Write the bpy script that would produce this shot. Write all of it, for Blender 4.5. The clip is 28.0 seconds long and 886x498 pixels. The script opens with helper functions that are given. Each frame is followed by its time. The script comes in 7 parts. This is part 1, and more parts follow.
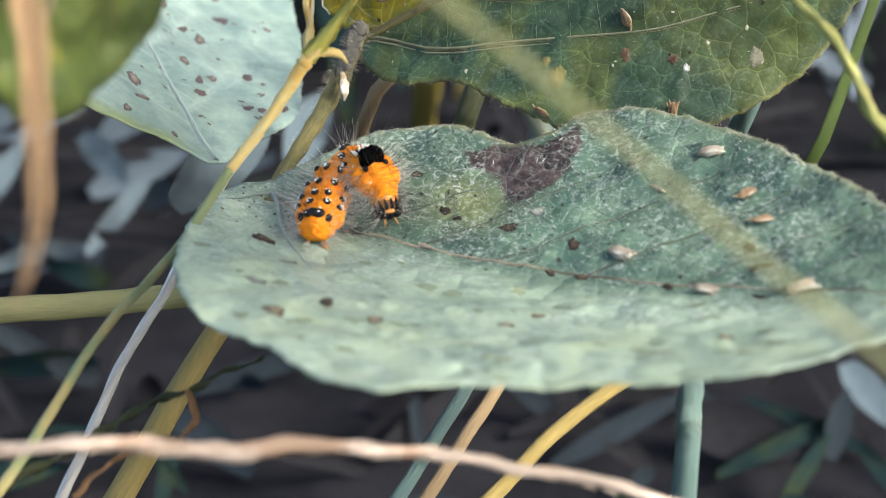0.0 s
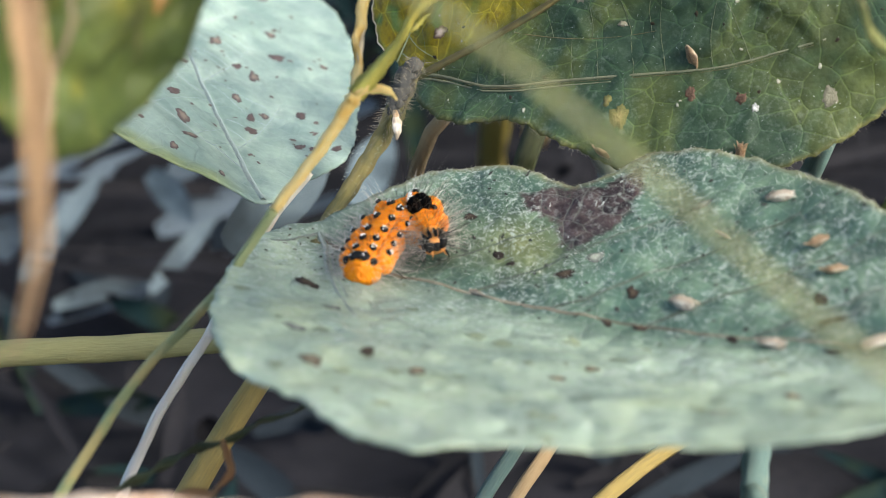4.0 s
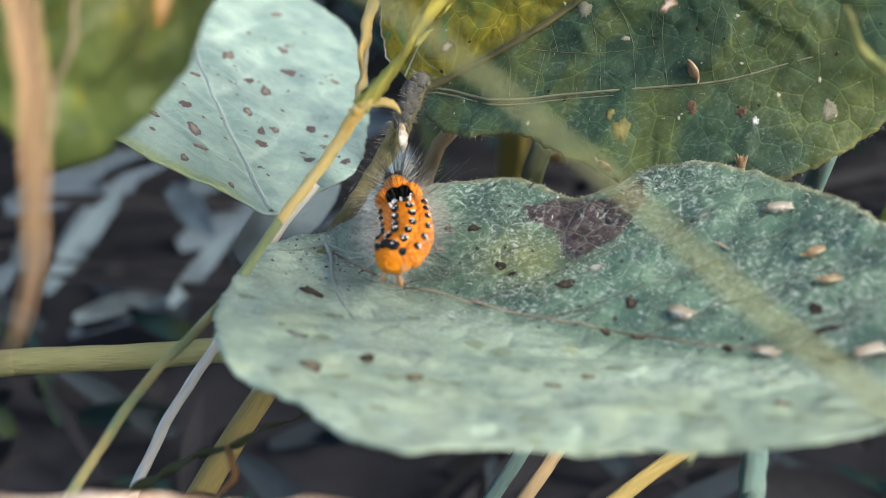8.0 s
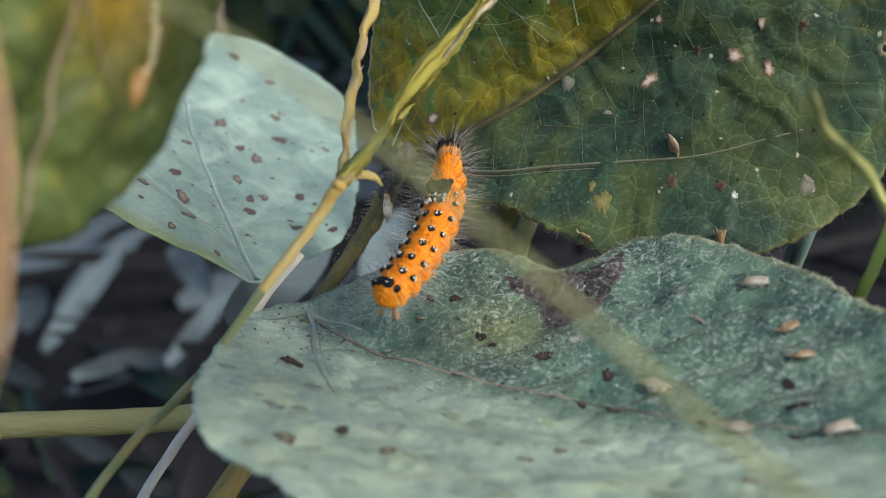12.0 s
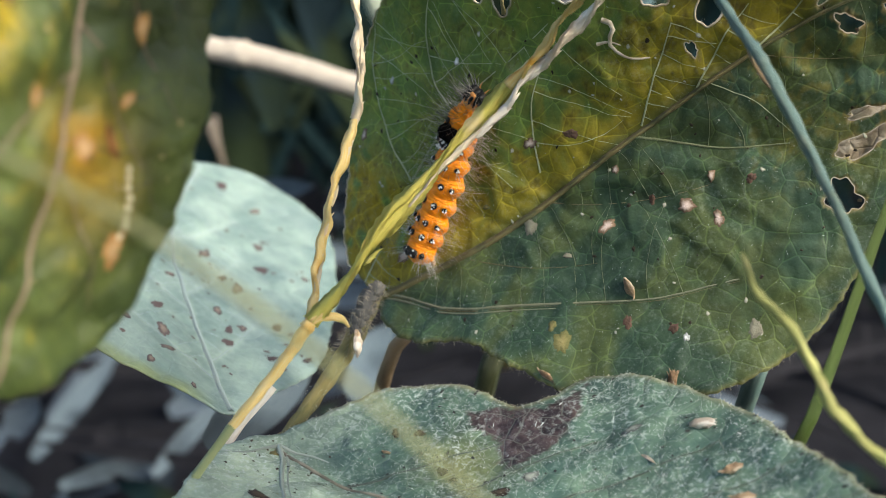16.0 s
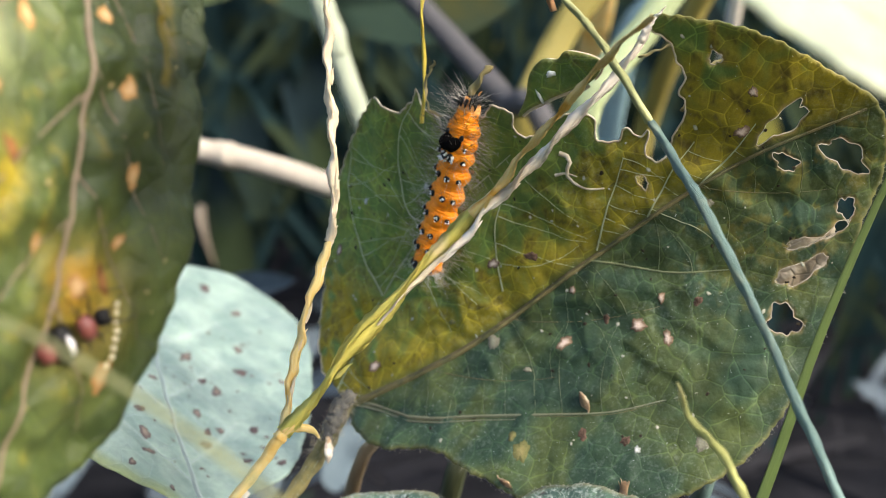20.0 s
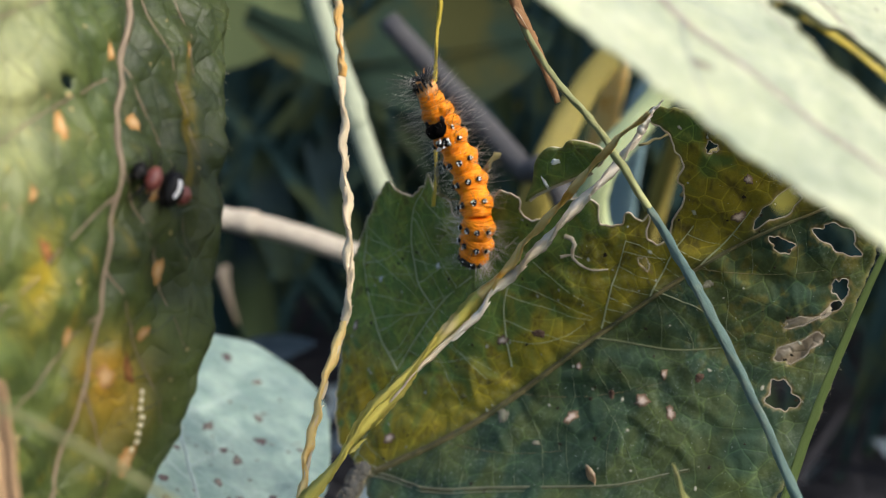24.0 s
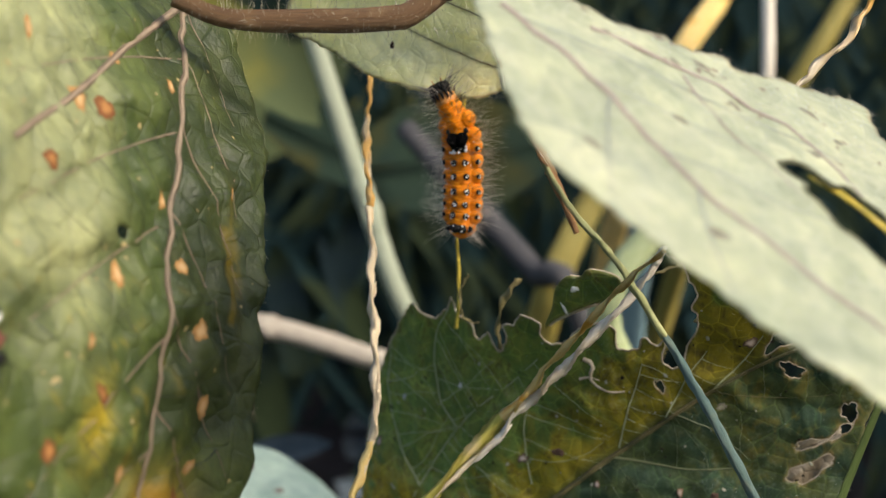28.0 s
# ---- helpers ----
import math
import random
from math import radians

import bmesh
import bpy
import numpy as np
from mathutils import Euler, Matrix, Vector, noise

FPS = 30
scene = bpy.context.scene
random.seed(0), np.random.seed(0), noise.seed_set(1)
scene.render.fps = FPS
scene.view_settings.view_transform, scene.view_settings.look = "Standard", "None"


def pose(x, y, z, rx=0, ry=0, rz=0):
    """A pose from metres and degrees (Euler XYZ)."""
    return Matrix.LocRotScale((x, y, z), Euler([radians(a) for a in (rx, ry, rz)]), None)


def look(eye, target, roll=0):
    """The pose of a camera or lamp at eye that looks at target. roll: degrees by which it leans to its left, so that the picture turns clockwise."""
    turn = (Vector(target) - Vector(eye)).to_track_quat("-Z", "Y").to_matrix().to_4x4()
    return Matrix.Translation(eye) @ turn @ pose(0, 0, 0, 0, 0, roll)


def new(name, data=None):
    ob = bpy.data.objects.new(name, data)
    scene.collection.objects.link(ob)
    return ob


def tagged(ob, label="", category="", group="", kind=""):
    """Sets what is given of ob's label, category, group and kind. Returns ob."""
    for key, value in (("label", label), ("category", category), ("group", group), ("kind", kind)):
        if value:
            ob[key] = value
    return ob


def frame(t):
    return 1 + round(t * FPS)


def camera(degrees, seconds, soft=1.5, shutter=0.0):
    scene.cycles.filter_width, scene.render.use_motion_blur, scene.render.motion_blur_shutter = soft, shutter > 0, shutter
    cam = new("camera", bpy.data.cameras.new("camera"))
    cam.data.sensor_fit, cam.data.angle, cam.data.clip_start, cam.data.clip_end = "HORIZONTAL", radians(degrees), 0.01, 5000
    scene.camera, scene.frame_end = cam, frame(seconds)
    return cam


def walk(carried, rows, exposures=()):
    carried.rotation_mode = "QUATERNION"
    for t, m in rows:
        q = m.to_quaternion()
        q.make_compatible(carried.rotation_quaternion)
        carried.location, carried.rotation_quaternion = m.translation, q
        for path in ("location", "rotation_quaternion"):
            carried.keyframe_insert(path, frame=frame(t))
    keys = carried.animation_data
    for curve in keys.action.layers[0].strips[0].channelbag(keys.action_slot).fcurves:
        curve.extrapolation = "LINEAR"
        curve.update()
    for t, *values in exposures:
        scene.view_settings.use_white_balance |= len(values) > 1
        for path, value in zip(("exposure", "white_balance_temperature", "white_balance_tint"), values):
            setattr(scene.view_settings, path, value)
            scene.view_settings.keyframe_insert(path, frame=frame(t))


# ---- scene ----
CM = 0.01
cam = camera(37.0, 28.0, soft=0.6)
cam.data.dof.use_dof = True
cam.data.dof.focus_distance = 0.185
cam.data.dof.aperture_fstop = 22.0
# seconds, centimetres, degrees: a phone held in one hand, drifting back and tilting up
PATH = [
    (0.0, -0.000, -0.000, 22.000, 65.00, -0.00, 0.00),
    (0.5, 0.109, 0.007, 22.056, 65.16, 0.18, 0.47),
    (1.0, 0.142, 0.085, 22.092, 65.51, 0.50, 1.36),
    (1.5, 0.224, 0.292, 21.894, 65.58, 0.62, 1.80),
    (2.0, 0.268, 0.348, 21.906, 65.86, 0.84, 2.31),
    (2.5, 0.241, 0.384, 21.864, 66.19, 0.78, 2.46),
    (4.5, 0.266, 0.796, 21.719, 67.06, 0.65, 3.31),
    (5.0, 0.375, 0.617, 21.829, 67.40, 0.73, 3.39),
    (5.5, 0.253, 0.527, 21.879, 67.52, 0.83, 3.83),
    (6.0, 0.310, 0.415, 21.911, 67.65, 0.85, 3.86),
    (6.5, 0.314, 0.417, 21.888, 67.68, 0.83, 3.93),
    (7.0, 0.350, 0.483, 21.803, 67.62, 0.73, 3.93),
    (7.5, 0.459, 0.546, 21.766, 67.52, 0.80, 3.90),
    (8.0, 0.537, 0.476, 21.767, 67.50, 0.94, 4.19),
    (8.5, 0.468, 0.409, 21.830, 67.86, 0.94, 4.36),
    (9.0, 0.337, 0.237, 21.829, 68.08, 0.74, 4.51),
    (9.5, 0.397, 0.339, 21.861, 68.38, 0.71, 4.43),
    (10.0, 0.395, 0.522, 21.840, 68.62, 0.69, 4.49),
    (10.5, 0.441, 0.519, 21.800, 68.82, 0.52, 4.57),
    (11.0, 0.491, 0.547, 21.849, 69.08, 0.58, 4.69),
    (11.5, 0.759, 0.490, 21.944, 69.26, 0.62, 4.69),
    (12.0, 0.881, 0.385, 22.014, 69.93, 0.58, 4.65),
    (12.5, 1.128, 0.320, 22.063, 70.24, 0.55, 4.37),
    (14.5, 1.219, 0.180, 22.270, 72.15, 0.14, 4.96),
    (15.0, 1.236, 0.080, 22.416, 72.65, 0.01, 4.86),
    (15.5, 1.265, -0.084, 22.531, 73.59, -0.15, 4.83),
    (16.0, 1.410, -0.265, 22.789, 74.31, -0.08, 4.85),
    (16.5, 1.490, -0.579, 23.062, 75.14, -0.14, 5.02),
    (17.0, 1.895, -0.722, 23.421, 75.71, -0.15, 4.64),
    (17.5, 2.098, -0.899, 23.572, 75.96, 0.20, 4.80),
    (18.0, 2.163, -1.140, 23.793, 76.26, 0.15, 4.81),
    (18.5, 2.108, -1.352, 23.903, 76.54, 0.12, 4.98),
    (19.0, 2.004, -1.351, 23.760, 76.36, -0.27, 4.91),
    (19.5, 1.848, -1.087, 23.542, 76.44, -0.56, 4.55),
    (20.0, 1.782, -1.343, 23.678, 77.66, -1.04, 4.49),
    (20.5, 2.197, -1.780, 24.158, 78.91, -0.68, 4.41),
    (22.5, 2.267, -1.958, 24.230, 78.57, -0.54, 4.84),
    (23.0, 2.198, -1.827, 24.038, 78.53, -0.76, 4.96),
    (23.5, 2.122, -2.046, 24.303, 79.66, -0.69, 5.20),
    (24.0, 2.050, -2.098, 24.304, 79.81, -0.76, 5.52),
    (24.5, 2.058, -2.287, 24.504, 80.74, -0.68, 5.50),
    (25.0, 2.165, -2.261, 24.511, 80.97, -0.75, 5.35),
    (25.5, 2.077, -2.473, 24.702, 81.91, -0.65, 5.65),
    (26.0, 1.997, -2.680, 24.814, 82.32, -0.72, 5.89),
    (26.5, 1.758, -2.819, 24.901, 82.65, -0.84, 6.13),
    (27.0, 1.865, -2.831, 25.001, 82.89, -0.86, 5.85),
    (27.5, 1.789, -2.885, 25.068, 83.25, -0.85, 5.98),
    (28.0, 1.840, -2.889, 25.086, 83.38, -0.84, 5.80),
]
walk(cam, [(t, pose(x * CM, y * CM, z * CM, rx, ry, rz)) for t, x, y, z, rx, ry, rz in PATH],
     exposures=[(0.0, 1.50, 6400, 10), (5.0, 1.38, 6350, 10), (8.0, 1.34, 6350, 9), (9.0, 1.22, 6350, 9), (11.0, 0.85, 6200, 8), (13.5, 0.9, 6200, 8), (16.0, 1.24, 6400, 10), (18.0, 1.46, 6500, 11), (20.0, 1.46, 6500, 12), (23.0, 0.85, 6300, 11), (25.0, 0.79, 6350, 11), (28.0, 0.62, 6700, 12)])

# ---- light: a bright, hazy sky with a weak, veiled sun ----
SUN_UP, SUN_ROUND = 38.0, 118.0
world = bpy.data.worlds.new("sky")
scene.world = world
world.use_nodes = True
wn = world.node_tree
sky = wn.nodes.new("ShaderNodeTexSky")
sky.sky_type, sky.sun_disc = "NISHITA", False
sky.sun_elevation, sky.sun_rotation = radians(SUN_UP), radians(SUN_ROUND)
sky.air_density, sky.dust_density, sky.ozone_density = 1.0, 3.0, 1.0
wn.links.new(sky.outputs["Color"], wn.nodes["Background"].inputs["Color"])
wn.nodes["Background"].inputs["Strength"].default_value = 0.15
sun = new("sun", bpy.data.lights.new("sun", "SUN"))
sun.data.energy, sun.data.angle, sun.data.color = 2.6, radians(18), (1.0, 0.93, 0.82)
sun.matrix_world = look((0, 0, 1), (math.sin(radians(SUN_ROUND)) * -math.cos(radians(SUN_UP)), -math.cos(radians(SUN_ROUND)) * math.cos(radians(SUN_UP)), 1 - math.sin(radians(SUN_UP))))


# ---- materials ----
def nodes_of(name, rough=0.6, spec=0.4):
    mat = bpy.data.materials.new(name)
    mat.use_nodes = True
    nt = mat.node_tree
    bsdf = nt.nodes["Principled BSDF"]
    bsdf.inputs["Roughness"].default_value = rough
    bsdf.inputs["Specular IOR Level"].default_value = spec
    return mat, nt, bsdf


def node(nt, kind, **inputs):
    n = nt.nodes.new(kind)
    for key, value in inputs.items():
        n.inputs[key.replace("_", " ")].default_value = value
    return n


def ramp(nt, fac, stops):
    r = nt.nodes.new("ShaderNodeValToRGB")
    while len(r.color_ramp.elements) < len(stops):
        r.color_ramp.elements.new(0.5)
    for e, (p, c) in zip(r.color_ramp.elements, stops):
        e.position, e.color = p, (*c, 1) if len(c) == 3 else c
    nt.links.new(fac, r.inputs["Fac"])
    return r.outputs["Color"]


def mix(nt, fac, a, b, kind="MIX"):
    m = nt.nodes.new("ShaderNodeMix")
    m.data_type, m.blend_type = "RGBA", kind
    for sock, value in ((m.inputs[0], fac), (m.inputs[6], a), (m.inputs[7], b)):
        if isinstance(value, (int, float)):
            sock.default_value = value
        elif isinstance(value, tuple):
            sock.default_value = (*value, 1)
        else:
            nt.links.new(value, sock)
    return m.outputs[2]


def bump(nt, height, strength, distance, bsdf, under=None):
    b = nt.nodes.new("ShaderNodeBump")
    b.inputs["Strength"].default_value, b.inputs["Distance"].default_value = strength, distance
    nt.links.new(height, b.inputs["Height"])
    if under:
        nt.links.new(under, b.inputs["Normal"])
    nt.links.new(b.outputs["Normal"], bsdf.inputs["Normal"])
    return b.outputs["Normal"]


def leaf_material(name, vein, rough=0.5, spec=0.35, dust=0.0, see=0.25, relief=0.35, cells=2.6, net_show=0.5, mottle=0.0):
    """A leaf's skin: the pigment comes from the mesh; fine net veins, speckle, dust and relief come from noise at real size."""
    mat, nt, bsdf = nodes_of(name, rough, spec)
    pig = nt.nodes.new("ShaderNodeVertexColor")
    pig.layer_name = "pigment"
    tc = nt.nodes.new("ShaderNodeTexCoord")
    big = node(nt, "ShaderNodeTexNoise", Scale=90.0, Detail=6.0, Roughness=0.6)
    fine = node(nt, "ShaderNodeTexNoise", Scale=900.0, Detail=6.0, Roughness=0.65)
    wob = node(nt, "ShaderNodeTexNoise", Scale=260.0, Detail=3.0)
    for n in (big, fine, wob):
        nt.links.new(tc.outputs["Object"], n.inputs["Vector"])
    bend = mix(nt, 0.0007, tc.outputs["Object"], wob.outputs["Color"], "ADD")
    net = nt.nodes.new("ShaderNodeTexVoronoi")
    net.feature = "DISTANCE_TO_EDGE"
    net.inputs["Scale"].default_value = cells * 100
    nt.links.new(bend, net.inputs["Vector"])
    net2 = nt.nodes.new("ShaderNodeTexVoronoi")
    net2.feature = "DISTANCE_TO_EDGE"
    net2.inputs["Scale"].default_value = cells * 340
    nt.links.new(bend, net2.inputs["Vector"])
    lines = ramp(nt, net.outputs["Distance"], [(0.0, (1, 1, 1)), (0.016, (0.6, 0.6, 0.6)), (0.034, (0, 0, 0))])
    lines2 = ramp(nt, net2.outputs["Distance"], [(0.0, (0.22, 0.22, 0.22)), (0.06, (0, 0, 0))])
    both = mix(nt, 1.0, lines, lines2, "ADD")
    col = mix(nt, ramp(nt, big.outputs["Fac"], [(0.3, (0, 0, 0)), (0.7, (1, 1, 1))]), mix(nt, 1.0, pig.outputs["Color"], (0.72, 0.76, 0.74), "MULTIPLY"), mix(nt, 1.0, pig.outputs["Color"], (1.22, 1.18, 1.05), "MULTIPLY"))
    col = mix(nt, ramp(nt, fine.outputs["Fac"], [(0.35, (0, 0, 0)), (0.75, (0.5, 0.5, 0.5))]), col, mix(nt, 1.0, col, (1.45, 1.4, 1.35), "MULTIPLY"))
    if mottle:
        panel = nt.nodes.new("ShaderNodeTexVoronoi")
        panel.inputs["Scale"].default_value = cells * 100
        nt.links.new(bend, panel.inputs["Vector"])
        blot = node(nt, "ShaderNodeTexNoise", Scale=420.0, Detail=8.0, Roughness=0.75)
        nt.links.new(tc.outputs["Object"], blot.inputs["Vector"])
        grey = nt.nodes.new("ShaderNodeRGBToBW")
        nt.links.new(panel.outputs["Color"], grey.inputs["Color"])
        tone = mix(nt, 0.45, ramp(nt, grey.outputs["Val"], [(0.25, (0.6, 0.62, 0.66)), (0.75, (1.35, 1.32, 1.25))]), ramp(nt, blot.outputs["Fac"], [(0.36, (0.45, 0.5, 0.55)), (0.5, (1.0, 1.0, 1.0)), (0.66, (1.7, 1.68, 1.62))]))
        col = mix(nt, mottle, col, mix(nt, 1.0, col, tone, "MULTIPLY"))
    fade = mix(nt, 1.0, both, (net_show, net_show, net_show), "MULTIPLY")
    col = mix(nt, fade, col, vein if isinstance(vein, tuple) else mix(nt, 1.0, col, (vein, vein, vein * 0.85), "MULTIPLY"))
    if dust:
        d1 = node(nt, "ShaderNodeTexNoise", Scale=1300.0, Detail=8.0, Roughness=0.75)
        d2 = node(nt, "ShaderNodeTexNoise", Scale=55.0, Detail=3.0)
        for n in (d1, d2):
            nt.links.new(tc.outputs["Object"], n.inputs["Vector"])
        where = mix(nt, 1.0, ramp(nt, d1.outputs["Fac"], [(0.51, (0, 0, 0)), (0.61, (1, 1, 1))]), ramp(nt, d2.outputs["Fac"], [(0.38, (0.1, 0.1, 0.1)), (0.62, (1, 1, 1))]), "MULTIPLY")
        col = mix(nt, mix(nt, 1.0, where, (dust, dust, dust), "MULTIPLY"), col, (0.48, 0.54, 0.51))
    nt.links.new(col, bsdf.inputs["Base Color"])
    dome = ramp(nt, net.outputs["Distance"], [(0.0, (0, 0, 0)), (0.05, (0.55, 0.55, 0.55)), (0.3, (1, 1, 1))])
    dome2 = ramp(nt, net2.outputs["Distance"], [(0.0, (0, 0, 0)), (0.3, (1, 1, 1))])
    high = mix(nt, 0.35, mix(nt, 0.2, dome, dome2), fine.outputs["Fac"])
    bump(nt, high, relief, 0.0007, bsdf)
    out = nt.nodes["Material Output"]
    trans = nt.nodes.new("ShaderNodeBsdfTranslucent")
    nt.links.new(mix(nt, 1.0, col, (1.5, 1.45, 0.65), "MULTIPLY"), trans.inputs["Color"])
    ms = nt.nodes.new("ShaderNodeMixShader")
    ms.inputs[0].default_value = see
    nt.links.new(bsdf.outputs[0], ms.inputs[1])
    nt.links.new(trans.outputs[0], ms.inputs[2])
    nt.links.new(ms.outputs[0], out.inputs["Surface"])
    return mat


def fibre_material(name, a, b, c=None, rough=0.6, scale=160.0, spec=0.35, see=0.0, patch=0.48):
    """Stalks and straw: long fibres along the strand (its own length runs in the second texture coordinate) and blotches."""
    mat, nt, bsdf = nodes_of(name, rough, spec)
    uv = nt.nodes.new("ShaderNodeUVMap")
    mp = nt.nodes.new("ShaderNodeMapping")
    mp.inputs["Scale"].default_value = (16.0, 1.6, 1.0)
    nt.links.new(uv.outputs["UV"], mp.inputs["Vector"])
    f1 = node(nt, "ShaderNodeTexNoise", Scale=1.6, Detail=6.0, Roughness=0.7)
    nt.links.new(mp.outputs["Vector"], f1.inputs["Vector"])
    tc = nt.nodes.new("ShaderNodeTexCoord")
    f2 = node(nt, "ShaderNodeTexNoise", Scale=scale, Detail=4.0)
    nt.links.new(tc.outputs["Object"], f2.inputs["Vector"])
    col = mix(nt, ramp(nt, f1.outputs["Fac"], [(0.32, (0, 0, 0)), (0.68, (1, 1, 1))]), a, b)
    if c:
        col = mix(nt, ramp(nt, f2.outputs["Fac"], [(patch, (0, 0, 0)), (patch + 0.12, (1, 1, 1))]), col, c)
    nt.links.new(col, bsdf.inputs["Base Color"])
    bump(nt, f1.outputs["Fac"], 0.9, 0.0005, bsdf)
    if see:
        trans = nt.nodes.new("ShaderNodeBsdfTranslucent")
        nt.links.new(col, trans.inputs["Color"])
        ms = nt.nodes.new("ShaderNodeMixShader")
        ms.inputs[0].default_value = see
        nt.links.new(bsdf.outputs[0], ms.inputs[1])
        nt.links.new(trans.outputs[0], ms.inputs[2])
        nt.links.new(ms.outputs[0], nt.nodes["Material Output"].inputs["Surface"])
    return mat


def noise_material(name, a, b, scale, rough=0.8, spec=0.3, depth=0.0003, attribute=""):
    mat, nt, bsdf = nodes_of(name, rough, spec)
    tc = nt.nodes.new("ShaderNodeTexCoord")
    n1 = node(nt, "ShaderNodeTexNoise", Scale=scale, Detail=7.0, Roughness=0.65)
    nt.links.new(tc.outputs["Object"], n1.inputs["Vector"])
    col = mix(nt, ramp(nt, n1.outputs["Fac"], [(0.32, (0, 0, 0)), (0.68, (1, 1, 1))]), a, b)
    if attribute:
        pig = nt.nodes.new("ShaderNodeVertexColor")
        pig.layer_name = attribute
        col = mix(nt, 1.0, col, pig.outputs["Color"], "MULTIPLY")
    nt.links.new(col, bsdf.inputs["Base Color"])
    bump(nt, n1.outputs["Fac"], 0.6, depth, bsdf)
    return mat


# ---- building helpers ----
def mesh_of(name, verts, faces, mat, smooth=True):
    me = bpy.data.meshes.new(name)
    me.from_pydata([tuple(v) for v in verts], [], faces)
    me.update()
    if smooth:
        me.polygons.foreach_set("use_smooth", [True] * len(me.polygons))
    me.materials.append(mat)
    return me


def part(name, me, parent, label=""):
    ob = new(name, me)
    ob.parent = parent
    return tagged(ob, label)


def thing(name, label, category, m=None, group=""):
    e = new(name)
    e.empty_display_size = 0.005
    if m is not None:
        e.matrix_world = m
    return tagged(e, label, category, group)


def colours(me, name, values):
    layer = me.color_attributes.new(name, "FLOAT_COLOR", "POINT")
    layer.data.foreach_set("color", np.concatenate([values, np.ones((len(values), 1))], 1).astype(np.float32).ravel())


def smooth_curve(points, n, closed=False):
    """A rounded line through the points, evenly sampled."""
    p = np.array(points, float)
    if closed:
        p = np.concatenate([p[-1:], p, p[:2]])
    else:
        p = np.concatenate([2 * p[:1] - p[1:2], p, 2 * p[-1:] - p[-2:-1]])
    out = []
    for i in range(1, len(p) - 2):
        t = np.linspace(0, 1, 24, endpoint=False)[:, None]
        a, b, c, d = p[i - 1], p[i], p[i + 1], p[i + 2]
        out.append(0.5 * (2 * b + (c - a) * t + (2 * a - 5 * b + 4 * c - d) * t**2 + (3 * b - a - 3 * c + d) * t**3))
    q = np.concatenate(out + [p[-2:-1]])
    s = np.concatenate([[0], np.cumsum(np.linalg.norm(np.diff(q, axis=0), axis=1))])
    want = np.linspace(0, s[-1], n, endpoint=not closed)
    return np.stack([np.interp(want, s, q[:, k]) for k in range(q.shape[1])], 1)


def wave(x, y, seed=0.0):
    """Smooth noise from a few sines, for whole arrays."""
    s = seed * 7.3
    p = x + 0.8 * np.sin(1.1 * y + 0.6 * x + s) + 0.35 * np.sin(2.7 * y - 1.9 * x + 2 * s)
    q = y + 0.8 * np.sin(0.9 * x - 0.7 * y + 1.3 * s) + 0.35 * np.sin(3.1 * x + 1.7 * y + s)
    return (np.sin(1.7 * p + 2.3 * q + s) + np.sin(-2.9 * p + 1.3 * q + 1.7 * s) + np.sin(3.7 * p + 4.1 * q + 2.1 * s) * 0.6 + np.sin(-6.1 * p + 5.3 * q + 0.7 * s) * 0.4) / 3.0


def inside(px, py, poly):
    x0, y0 = poly[:, 0], poly[:, 1]
    x1, y1 = np.roll(x0, -1), np.roll(y0, -1)
    res = np.zeros(px.shape, bool)
    for a, b, c, d in zip(x0, y0, x1, y1):
        if b != d:
            res ^= ((b > py) != (d > py)) & (px < (c - a) * (py - b) / (d - b) + a)
    return res


def to_line(px, py, line):
    """Distance to a polyline."""
    best = np.full(px.shape, 1e9)
    for (a, b), (c, d) in zip(line[:-1], line[1:]):
        l2 = (c - a) ** 2 + (d - b) ** 2 + 1e-12
        t = np.clip(((px - a) * (c - a) + (py - b) * (d - b)) / l2, 0, 1)
        best = np.minimum(best, np.hypot(px - a - t * (c - a), py - b - t * (d - b)))
    return best


